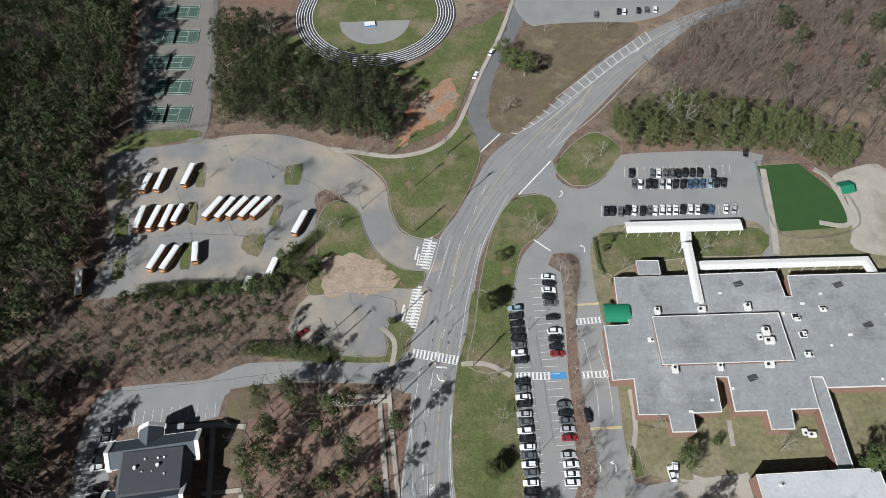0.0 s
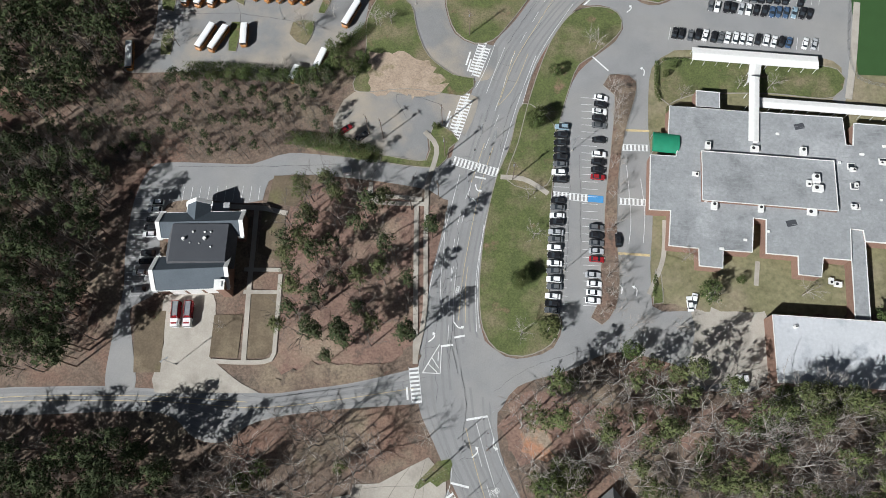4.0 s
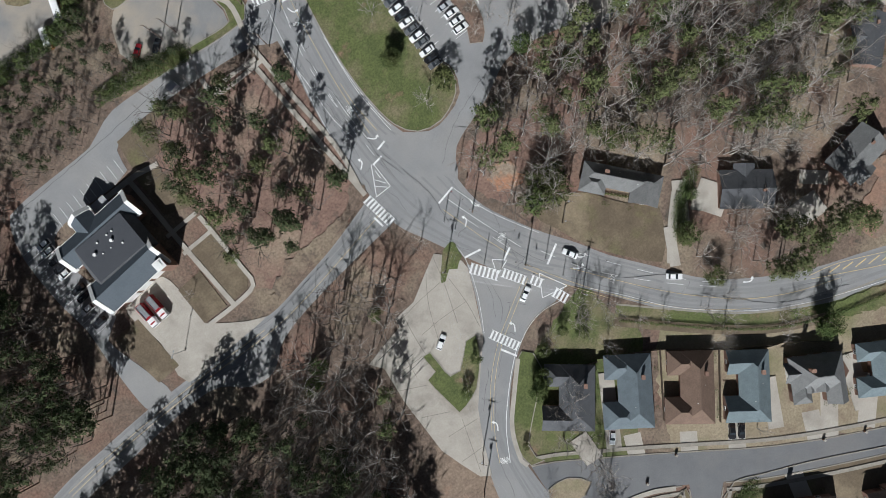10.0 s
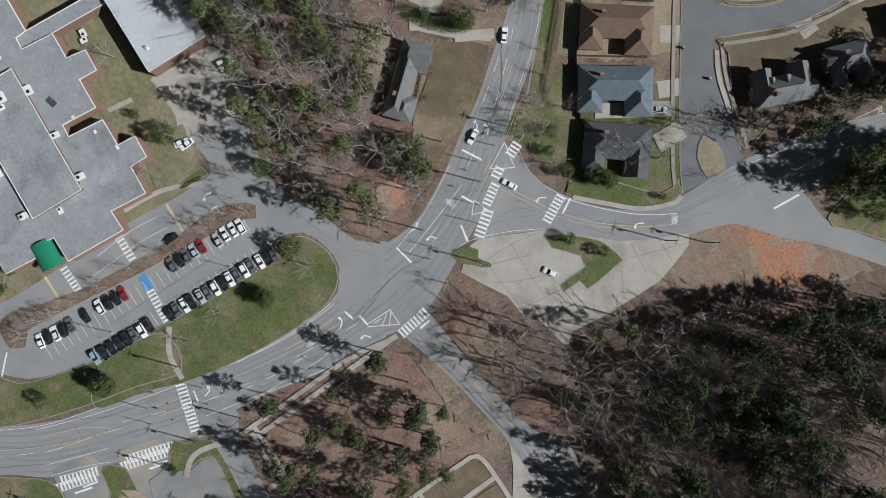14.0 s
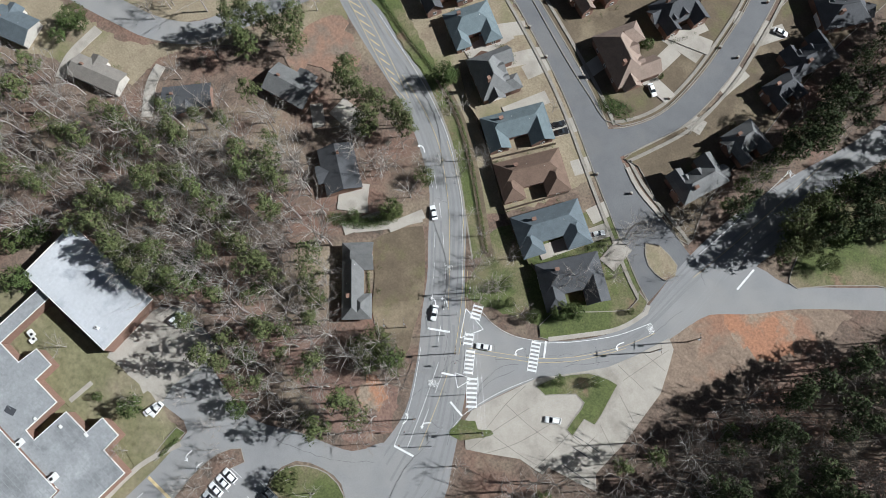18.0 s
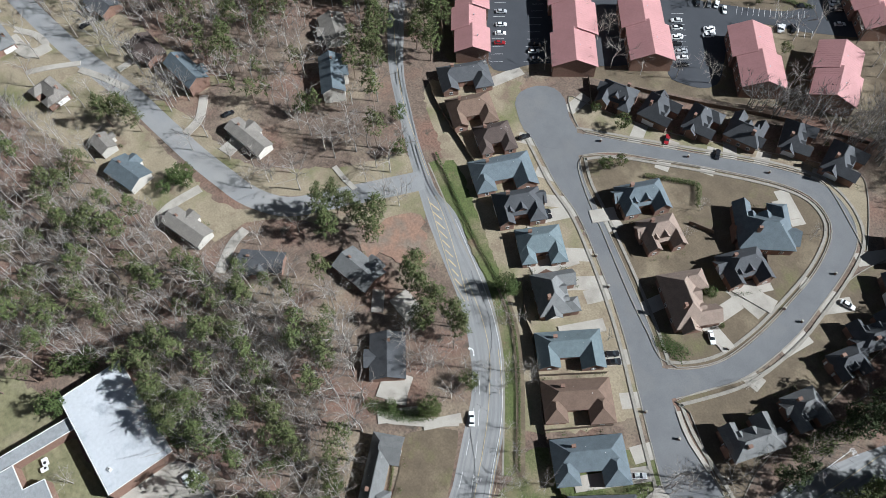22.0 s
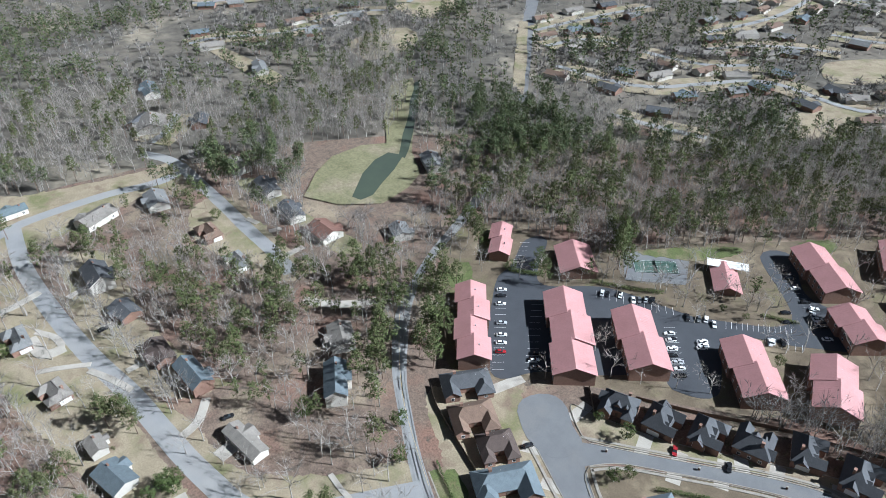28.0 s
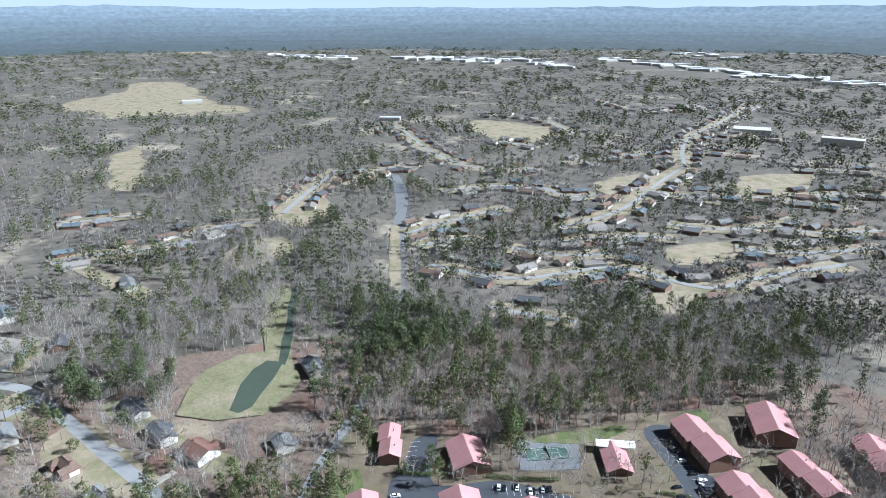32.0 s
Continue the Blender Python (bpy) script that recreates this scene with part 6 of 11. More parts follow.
    if i == 2:
        for k in (-5.2, 0.0, 5.2):
            part("bay_door", Geo().box(k, -(w - 0.8) / 2 - 0.08, 0, 4.2, 0.12, 4.2), "white_trim", station, "white panelled vehicle bay door", at=m)
part("tower", Geo().box(*TOWER, 0, 2.6, 2.6, 9.2, radians(7)), "brick_wall", station, "square brick tower with a white cap")
part("tower_cap", Geo().box(*TOWER, 9.2, 3.1, 3.1, 0.4, radians(7)).box(*TOWER, 9.6, 1.6, 1.6, 0.3, radians(7)), "white_trim", station)
part("rear_canopy", Geo().box(*(STATION[1][0] + 3.5, STATION[1][1] + 7.2), 3.2, 5.4, 3.2, 0.3, radians(6)), "grey_membrane", station)

# ---- paint on the roads ----
PAINT = [0.095]


def top():
    PAINT[0] += 0.0004
    return PAINT[0]


def paint_line(pts, w, material, dash):
    c = resample(curve(pts, step=2.0), max(3, int(sum(math.dist(a, b) for a, b in zip(pts, pts[1:])) / 1.5))).tolist()
    g = Geo()
    z = top()
    if dash:
        for i in range(0, len(c) - 2, 2 * dash):
            ribbon(g, c[i:i + dash + 1], w, z - 0.003, z)
    else:
        ribbon(g, c, w, z - 0.003, z)
    what = "white" if material == "white_paint" else "yellow"
    return tagged(new("lane_line", g.mesh("lane_line", material)), f"worn {what} painted lane line on asphalt", "road marking", kind="structure")


paint_line([(13.5, 141), (9, 124.2), (5.5, 107.2), (2.7, 90.2), (0.5, 73.2), (-0.3, 59.5), (0.6, 48.9), (1.2, 43.5)], 0.13, 'white_paint', 0)
paint_line([(2.7, 143.4), (-0.1, 133.3), (-2.2, 124.9)], 0.13, 'white_paint', 0)
paint_line([(-0.8, 144.2), (-3.3, 134), (-6, 126.6)], 0.13, 'white_paint', 0)
paint_line([(-8.4, 94.4), (-11.2, 75.8), (-13.8, 58.9), (-14.4, 48.6)], 0.13, 'white_paint', 0)
paint_line([(10.8, 141.6), (8.1, 131.5), (5.3, 125), (1.9, 120.4)], 0.13, 'yellow_paint', 0)
paint_line([(6.3, 142.6), (4.2, 132.4), (1.9, 120.4)], 0.13, 'yellow_paint', 0)
paint_line([(1.6, 105.4), (-1.3, 91.1), (-3.3, 74), (-4.4, 60.3), (-4.5, 46.5)], 0.13, 'yellow_paint', 0)
paint_line([(-1.4, 106.1), (-4.5, 91.8)], 0.13, 'yellow_paint', 0)
paint_line([(-4.5, 91.8), (-6.6, 74.8), (-7.7, 61.1), (-8, 47.2)], 0.12, 'white_paint', 3)
paint_line([(-6.5, 63.3), (-6.7, 56), (-5.9, 45.5)], 0.12, 'white_paint', 0)
paint_line([(-3.1, 63.6), (-3.3, 56.4), (-2.2, 45.9)], 0.13, 'yellow_paint', 0)
paint_line([(0.7, 77.8), (0.2, 64), (0.6, 53.3), (2, 44.6)], 0.12, 'white_paint', 0)
paint_line([(-11.6, 81.1), (-11.1, 68.2), (-10.9, 55.6), (-9.2, 48.7)], 0.12, 'white_paint', 0)
paint_line([(-7.1, 40.1), (-8, 72.2), (-4, 93.2), (2.6, 117.2)], 0.12, 'white_paint', 3)
paint_line([(3.3, 17), (7.4, 6.2), (12.8, -6.8)], 0.13, 'white_paint', 0)
paint_line([(0.4, 15.4), (4.7, 3.4), (9, -6.8)], 0.13, 'yellow_paint', 0)
paint_line([(4.1, 10), (6.7, 3), (9.5, -4.4)], 0.12, 'white_paint', 3)
paint_line([(6.4, 19.2), (10.2, 9.1), (14.5, 1.3), (19.6, -6.5)], 0.12, 'white_paint', 0)
paint_line([(10.9, -11.5), (17.3, -21.2), (26.5, -33.2), (36, -43.6), (45.9, -52.2), (56.8, -59.4)], 0.13, 'yellow_paint', 0)
paint_line([(9.9, -12.3), (16.3, -22), (25.5, -34)], 0.13, 'yellow_paint', 0)
paint_line([(16.9, -11), (24.6, -22.7), (35.6, -34.2), (44, -41.8), (52.5, -48.6)], 0.12, 'white_paint', 3)
paint_line([(-3.1, 6.7), (-2.5, -0.2), (-5.8, -11.4), (-10.6, -21.4)], 0.12, 'white_paint', 0)
paint_line([(-4.9, -30.1), (-12.2, -37), (-20.6, -47), (-26, -56.8)], 0.18, 'white_paint', 0)
paint_line([(9.3, -15.4), (-1.5, -22.4), (-8.9, -27.6), (-17.1, -36), (-24.3, -46.3), (-28.7, -55.4)], 0.13, 'yellow_paint', 0)
paint_line([(8.6, -14.4), (-2.2, -21.4), (-9.5, -26.6), (-17.7, -35), (-25.1, -46.1)], 0.13, 'yellow_paint', 0)
paint_line([(-14.2, -22.3), (-22.1, -31.6), (-28.2, -40.5), (-33.1, -54.5)], 0.12, 'white_paint', 0)
paint_line([(13.7, -26.4), (7.9, -25.7), (1.3, -27.2), (-5, -30.9)], 0.12, 'white_paint', 0)
paint_line([(-140.5, 8.9), (-123.5, 11.3), (-89.2, 14.2), (-63.5, 15), (-45.1, 17.9), (-15.5, 25.1)], 0.13, 'yellow_paint', 0)
paint_line([(-140.8, 10.2), (-123.8, 12.6), (-89.5, 15.7), (-63.7, 16.5)], 0.13, 'yellow_paint', 0)
paint_line([(21, -20.1), (29.8, -30.4), (39.2, -40.8), (47.2, -48.3), (57.6, -56.5), (69.7, -62.5), (82.8, -66.6)], 0.13, 'yellow_paint', 0)
paint_line([(24.6, -16.6), (33.1, -27.2), (42.4, -37.7), (50.3, -45.3), (56.6, -49.6)], 0.12, 'white_paint', 3)
paint_line([(22.3, -28.1), (29.4, -35.6), (37.5, -45), (45.8, -52.2), (56.7, -60), (67.7, -65.7), (80.2, -70.5), (103.2, -77.6)], 0.12, 'white_paint', 0)
paint_line([(116.6, -75.4), (106.5, -71.5), (94.7, -66.6), (84, -62.6), (76, -61.1)], 0.16, 'yellow_paint', 0)
paint_line([(115.6, -77.9), (104.9, -74.5), (93, -69.7), (81.7, -64.8), (75.7, -62.1)], 0.16, 'yellow_paint', 0)
paint_line([(114.1, -74.6), (109.6, -75.3)], 0.35, 'yellow_paint', 0)
paint_line([(110.4, -73.2), (106, -73.8)], 0.35, 'yellow_paint', 0)
paint_line([(106.6, -71.8), (102.3, -72.3)], 0.35, 'yellow_paint', 0)
paint_line([(102.9, -70.4), (98.7, -70.8)], 0.35, 'yellow_paint', 0)
paint_line([(99.2, -69), (95.2, -69.3)], 0.35, 'yellow_paint', 0)
paint_line([(95.6, -67.6), (91.6, -67.9)], 0.35, 'yellow_paint', 0)
paint_line([(92, -66.2), (88.1, -66.5)], 0.35, 'yellow_paint', 0)
paint_line([(88.4, -64.9), (84.7, -65)], 0.35, 'yellow_paint', 0)
paint_line([(84.8, -63.5), (81.2, -63.6)], 0.35, 'yellow_paint', 0)
paint_line([(177.9, -103.9), (158.5, -93.9), (139.5, -86.6), (124.1, -81.2)], 0.13, 'yellow_paint', 0)
paint_line([(219, -131.2), (197.8, -116.5), (177.9, -103.9)], 0.13, 'yellow_paint', 0)
paint_line([(-26.9, -75.9), (-29.6, -91.4), (-32.6, -112.6), (-35, -132.6)], 0.13, 'yellow_paint', 0)
paint_line([(-23.9, -82.4), (-26.4, -101.2), (-28.5, -121.2)], 0.14, 'white_paint', 0)
paint_line([(135.9, 271.3), (109.7, 258.8), (86.1, 241.5), (65.9, 222.7), (48.1, 203.5), (35.1, 188.5), (21.5, 170.2), (13, 153), (6.1, 137), (2.7, 123.1)], 0.13, 'yellow_paint', 0)
paint_line([(137.5, 267.1), (111.3, 254.8), (87.8, 237.7), (67.8, 219.1), (50, 200.2), (38.2, 186.2)], 0.13, 'yellow_paint', 0)
paint_line([(123.9, 264.9), (97.5, 249.2), (74.5, 231.1), (54.9, 211.3), (41.8, 198.3)], 0.13, 'white_paint', 0)
paint_line([(53.4, 200), (42.7, 186)], 0.13, 'white_paint', 0)
paint_line([(25.3, 163.1), (18, 149), (13.1, 136.8), (9.9, 120.6), (7.2, 103.6)], 0.12, 'white_paint', 0)
paint_line([(17, 167.6), (11, 153.1), (5.6, 139.5), (2.8, 125.4), (-0.5, 112.2)], 0.12, 'white_paint', 3)
paint_line([(44.8, 102.2), (46.4, 84.5), (45.9, 75.4)], 0.12, 'white_paint', 0)
paint_line([(49.3, 98), (50.7, 86.3), (50.3, 76.1)], 0.12, 'white_paint', 0)

HATCH_OUT = [(93.9, 253.7), (77.0, 239.0), (62.9, 226.3), (49.4, 214.2), (37.2, 203.3), (28.9, 194.6)]
HATCH_IN = [(95.3, 247.9), (80.1, 235.5), (64.6, 221.7), (52.5, 210.8), (39.6, 199.7), (31.1, 194.1)]
paint_line(HATCH_OUT, 0.15, 'white_paint', 0)
paint_line(HATCH_IN, 0.15, 'white_paint', 0)
for p, q in zip(resample(curve(HATCH_OUT), 20).tolist(), resample(curve(HATCH_IN), 20).tolist()):
    paint_line([tuple(p), tuple(q)], 0.3, 'white_paint', 0)
paint_line([(43.0, 195.2), (51.6, 203.3), (59.8, 212.8), (65.1, 220.3)], 0.14, 'yellow_paint', 0)
paint_line([(43.0, 194.9), (50.7, 196.7), (56.3, 204.4), (61.1, 213.7), (65.1, 220.0)], 0.14, 'yellow_paint', 0)
paint_line([(46.2, 187.1), (62.9, 201.9), (77.1, 217.7), (105.4, 250.4)], 0.14, 'white_paint', 0)


def crossing(x1, y1, x2, y2, w, material):
    ob = tagged(new("crosswalk"), f"worn {'blue' if 'blue' in material else 'white'} ladder crosswalk painted on asphalt", "crosswalk", kind="structure")
    L, a = math.hypot(x2 - x1, y2 - y1), math.atan2(y2 - y1, x2 - x1)
    ob.matrix_basis = pose((x1 + x2) / 2, (y1 + y2) / 2, top(), 0, 0, math.degrees(a))
    n = max(2, int(L / 1.15))
    if "blue" in material:
        part("bar", Geo().box(0, 0, -0.003, L, w, 0.003), material, ob)
        return
    rung = Geo().box(0, 0, -0.003, 0.62, w, 0.003).mesh("bar", material)
    for k in range(n):
        part("bar", rung, None, ob, at=pose(-L / 2 + (k + 0.5) * L / n, 0, 0))
    side = Geo().box(0, 0, -0.003, L, 0.16, 0.0035).mesh("side_line", material)
    for s in (-1, 1):
        part("side_line", side, None, ob, at=pose(0, s * (w / 2 + 0.1), 0.0005))


crossing(4, 95.8, -11.1, 99.1, 2.8, 'white_paint')
crossing(-4.9, 145.1, -7.5, 132.3, 2.4, 'white_paint')
crossing(-9, 124.6, -12.2, 109, 2.4, 'white_paint')
crossing(-16.4, 31.3, -14.2, 20.7, 2.6, 'white_paint')
crossing(-3.1, -3.1, 2.7, -10.1, 2.8, 'white_paint')
crossing(4, -9.7, 8.3, -15.7, 2.4, 'white_paint')
crossing(9.6, -15.9, 11.8, -19.3, 2.4, 'white_paint')
crossing(13.1, -22.9, 15.2, -27.2, 2.6, 'white_paint')
crossing(-9.2, -22.5, -4.4, -30.5, 2.4, 'white_paint')
crossing(21.6, 89.8, 32.8, 89.6, 2.2, 'white_paint')
crossing(42.6, 89.5, 51.7, 89.7, 2, 'white_paint')
crossing(41.8, 108.4, 51.8, 109, 2, 'white_paint')
crossing(-3.4, 142.8, -6.5, 130.9, 2.4, 'white_paint')
crossing(-7.8, 122.2, -11.3, 106.7, 2.4, 'white_paint')
crossing(32.8, 89.6, 37.7, 89.6, 2.4, 'blue_paint')


def stop_bar(x1, y1, x2, y2, w, material):
    tagged(new("stop_bar", Geo().box((x1 + x2) / 2, (y1 + y2) / 2, top() - 0.003, math.hypot(x2 - x1, y2 - y1), w, 0.003, math.atan2(y2 - y1, x2 - x1)).mesh("stop_bar", material)),
           "painted bar across the lane, scuffed by tyres", "road marking", kind="structure")


stop_bar(6.4, 19.2, 0.4, 17.6, 0.6, 'white_paint')
stop_bar(21.8, -11.9, 16.2, -15.4, 0.6, 'white_paint')
stop_bar(-9.2, -28.1, -6.5, -32.3, 0.6, 'white_paint')
stop_bar(10.1, -5, 6.4, -7.1, 0.6, 'white_paint')
stop_bar(-2.2, 42, -5.3, 41.1, 0.6, 'white_paint')
stop_bar(-5.4, 38.9, -9, 38.1, 0.6, 'white_paint')
stop_bar(2.7, -0.6, -2.4, 0.1, 0.6, 'white_paint')
stop_bar(-17.7, 25.2, -17, 21.6, 0.6, 'white_paint')
stop_bar(-38.7, -81.6, -38.8, -89.8, 0.6, 'white_paint')
stop_bar(0, 93.5, -3.5, 93.9, 0.6, 'white_paint')
stop_bar(-8.9, 140.7, -10, 135.2, 0.6, 'white_paint')
stop_bar(-13.7, 117.1, -14.6, 112.6, 0.6, 'white_paint')
stop_bar(43, 179.2, 29.1, 163, 0.5, 'white_paint')
stop_bar(32.7, 142.1, 38.2, 137, 0.5, 'white_paint')
stop_bar(24.3, 194.4, 15.9, 184.8, 0.5, 'white_paint')
stop_bar(42.3, 114.8, 52, 115.2, 0.8, 'yellow_paint')
stop_bar(41.9, 72, 52.3, 72.2, 0.8, 'yellow_paint')
stop_bar(-8.5, 137.6, -9.3, 132.8, 0.5, 'white_paint')
stop_bar(-13.2, 115.3, -14.3, 111, 0.5, 'white_paint')
stop_bar(-8.8, 38.4, -8.4, 30.1, 0.22, 'white_paint')
stop_bar(-9.4, 38.6, -13.6, 29.8, 0.22, 'white_paint')
stop_bar(-8.4, 30.1, -13.6, 29.8, 0.22, 'white_paint')
stop_bar(-9.5, 36.4, -9.4, 33.7, 0.22, 'white_paint')
stop_bar(-11.3, 34.5, -9, 31.6, 0.22, 'white_paint')
stop_bar(-12.2, 32.6, -9.3, 30.3, 0.22, 'white_paint')
stop_bar(12.8, -16.1, 17.3, -23.8, 0.22, 'white_paint')
stop_bar(17.3, -23.8, 9.4, -22.6, 0.22, 'white_paint')
stop_bar(9.4, -22.6, 12.8, -16.1, 0.22, 'white_paint')
stop_bar(3.8, -4.9, 7.2, -7.6, 0.22, 'white_paint')
stop_bar(7.2, -7.6, 2.3, -9.7, 0.22, 'white_paint')
stop_bar(3.8, -4.9, 2.3, -9.7, 0.22, 'white_paint')
def joint_line(pts, w):
    c = curve(pts, step=2.0)
    c = resample(c, max(3, len(c)))
    if w < 0.1:
        c = c + np.array([(0.5 * noise.noise((x * 0.6, y * 0.6, 1.0)), 0.5 * noise.noise((x * 0.6, y * 0.6, 6.0))) for x, y in c])
    g = ribbon(Geo(), c.tolist(), w if w > 0.1 else 0.06, 0.05, 0.19 if w in (0.12, 0.22) else top())
    tagged(new("pavement_joint", g.mesh("pavement_joint", "joint" if w == 0.12 else "seal")), "thin dark joint or sealed crack in the pavement", "pavement joint", kind="structure")


joint_line([(-32.5, -8.9), (-40.8, -10.2)], 0.22)
joint_line([(-31.4, -14.4), (-36.9, -15.3)], 0.22)
joint_line([(-28.6, -17), (-32.5, -17.7)], 0.22)
joint_line([(-33.3, -17.8), (-37.9, -18.4)], 0.22)
joint_line([(-12.5, -1.7), (-22.1, -2.9), (-28.9, -4.4)], 0.12)
joint_line([(-10.1, 5.6), (-12, -3.3), (-15.3, -14.5)], 0.12)
joint_line([(-27.1, -2.5), (-28, -10.2), (-28.3, -16.5)], 0.12)
joint_line([(-9.1, -10.7), (-18.9, -10.7), (-25.9, -11.4)], 0.12)
joint_line([(-9.9, -1.7), (-9.6, -11.4), (-10.5, -18.9)], 0.12)
joint_line([(-13.9, 3.9), (-19.2, -5.2), (-23.5, -17.9)], 0.12)
joint_line([(-26.5, -40.8), (-36.6, -40.4)], 0.12)
joint_line([(-29.8, -48.5), (-37.4, -48.6)], 0.12)
joint_line([(-30.3, -38.3), (-34.7, -54.2)], 0.12)
joint_line([(-32, -34.6), (-39.9, -31.3)], 0.12)
joint_line([(-33.3, -24.3), (-41.1, -21)], 0.12)
joint_line([(-29.4, -16.6), (-40.3, -16.9)], 0.12)
joint_line([(-33.1, -6.6), (-34.3, -20.7)], 0.12)
joint_line([(23.2, 18.3), (15.9, 7.9), (18.8, -2.1)], 0.09)
joint_line([(18, 17.7), (18.5, 10.7), (16.5, 2.6)], 0.09)
joint_line([(-2.2, -5.4), (-1.9, -12.2), (-5.3, -19.9)], 0.09)
joint_line([(-0.4, -9.1), (-1.3, -17.4), (-4.8, -21.7)], 0.09)
joint_line([(10.2, -2.9), (9.7, -9.5), (5.5, -17.1)], 0.09)
joint_line([(11.8, 8.7), (11.2, 2), (5.3, -1.8)], 0.09)
joint_line([(-2.8, 32.4), (0, 21.5), (-0.4, 11.3)], 0.09)
joint_line([(-4.6, 56.9), (-5.8, 46.8), (-3.8, 36)], 0.09)
joint_line([(-6.4, 40), (-3.2, 30.7)], 0.09)
joint_line([(3.4, 144.5), (14.9, 167.7), (21.9, 175.8)], 0.09)
joint_line([(17.5, 141.5), (6.5, 120.8), (3.9, 103.7)], 0.09)
joint_line([(-28, 113.2), (-32.2, 122.2), (-16.7, 119.4)], 0.09)
joint_line([(-105.7, 181.1), (-91, 148.2), (-90.9, 135.9)], 0.09)
joint_line([(-73.1, 185.6), (-47.5, 170.2), (-33.6, 151)], 0.09)
joint_line([(-117.4, 146.7), (-93.3, 149.5), (-62.1, 147)], 0.09)
joint_line([(26.1, 115.6), (27.1, 85.1), (26.8, 61.4)], 0.09)
joint_line([(29.7, 104.3), (31.5, 67.3)], 0.09)
joint_line([(-7.5, 76), (-6.4, 57.9), (-6.3, 33.3)], 0.09)
joint_line([(-103.3, 88.9), (-70.7, 91.8), (-45.6, 94.8)], 0.09)
joint_line([(7.9, 26.3), (17.3, 34.1), (40, 43.5)], 0.09)
joint_line([(-123.6, 11.8), (-89.3, 14.7), (-68.8, 16.1)], 0.09)
joint_line([(84.3, -69.4), (65, -62.9), (47.8, -47.7)], 0.09)
joint_line([(42.7, -37.5), (30.4, -29.8), (22.2, -18.9)], 0.09)
ARROW = Geo()
BEND = [(-1.7, 0.0), (-0.6, 0.0), (0.2, 0.1), (0.75, 0.45), (0.95, 0.95)]
ribbon(ARROW, BEND, 0.36, 0.0, 0.003)
ARROW.add([(0.35, 0.9, 0.003), (1.55, 0.9, 0.003), (0.95, 1.75, 0.003)], [(0, 1, 2)])
ARROW = ARROW.mesh("lane_arrow", "white_paint")


def lane_arrow(x, y, deg):
    tagged(new("lane_arrow", ARROW), "white painted turn arrow on asphalt", "road marking", kind="structure").matrix_basis = pose(x, y, top(), 0, 0, deg)


lane_arrow(-2.7, 89.7, -75)
lane_arrow(-2.8, 85.8, 117)
lane_arrow(-4.6, 44.4, -49)
lane_arrow(-11.5, 40.2, 39)
lane_arrow(8.5, 11.5, -95)
lane_arrow(4.1, 8.6, 43)
lane_arrow(-2, -24.8, 58)
lane_arrow(-22.8, -45.7, 60)
lane_arrow(25.4, -19.3, -45)
lane_arrow(23, -21.6, -39)
lane_arrow(60.9, -52.8, -33)
lane_arrow(-28.9, -109.1, -103)
lane_arrow(50.3, 137.7, 81)
lane_arrow(44.1, 60.7, 81)
lane_arrow(48.6, 60.5, 81)
lane_arrow(88.5, 241.4, 36)
lane_arrow(45.3, 162.3, 42)
font = bpy.data.curves.new("only", "FONT")
font.body, font.align_x, font.align_y, font.size = "ONLY", "CENTER", "CENTER", 1.5
text_ob = bpy.data.objects.new("only_text", font)
scene.collection.objects.link(text_ob)
bpy.context.view_layer.update()
ONLY = bpy.data.meshes.new_from_object(text_ob)
bpy.data.objects.remove(text_ob)
ONLY.materials.clear()
ONLY.materials.append(MATS["white_paint"])


def lane_word(x, y, deg):
    ob = tagged(new("lane_word", ONLY), "white painted lane word on asphalt", "road marking", kind="structure")
    ob.matrix_basis = pose(x, y, top(), 0, 0, deg - 90) @ Matrix.Diagonal((0.62, 1.5, 1, 1))


lane_word(-4.9, 55, 96)
lane_word(9.7, -1.1, -67)
lane_word(29.3, -29.6, -52)
lane_word(-27.1, -55.2, 66)
lane_word(-4.8, 56.1, 86)
lane_word(-26.9, -55.7, 58)
lane_word(-29.3, -121.5, -103)
lane_word(10.2, -1, -45)
lane_word(-5, 55.4, 87)


def stall_row(x1, y1, x2, y2, n, dx, dy):
    g = Geo()
    z = top()
    a = math.atan2(dy, dx)
    for k in range(n + 1):
        s = k / max(n, 1)
        x, y = x1 + (x2 - x1) * s, y1 + (y2 - y1) * s
        g.box(x + dx * 2.5, y + dy * 2.5, z - 0.003, 5.0, 0.12, 0.003, a)
    tagged(new("stall_lines", g.mesh("stall_lines", "white_paint")), "row of white parking stall lines", "road marking", kind="structure")


stall_row(70.8, 174.6, 111, 174.4, 16, -0.17, -0.99)
stall_row(58.4, 151.2, 108.5, 150.5, 21, 0.15, 0.99)
stall_row(26.1, 116, 27.9, 51.8, 25, -1, -0.06)
stall_row(29.3, 125.8, 32.5, 54.5, 28, 1, 0.03)
stall_row(-97.3, 78, -97.3, 78, 1, -0.13, 0.99)
stall_row(-96.5, 77.1, -72, 79.6, 9, -0.05, 1)
stall_row(-111.7, 76.9, -107.8, 44.4, 13, 0.99, 0.11)
stall_row(193.1, -167.6, 154.3, -133.5, 12, -0.59, -0.81)
stall_row(172.7, -178.1, 143.4, -148.4, 10, 0.59, 0.81)
stall_row(165.5, -205.3, 136.5, -224.3, 11, -0.7, 0.72)
stall_row(116.3, -235.6, 97.3, -255.3, 12, -0.59, 0.81)
stall_row(128.2, -290, 101.9, -271.6, 9, -0.76, -0.64)
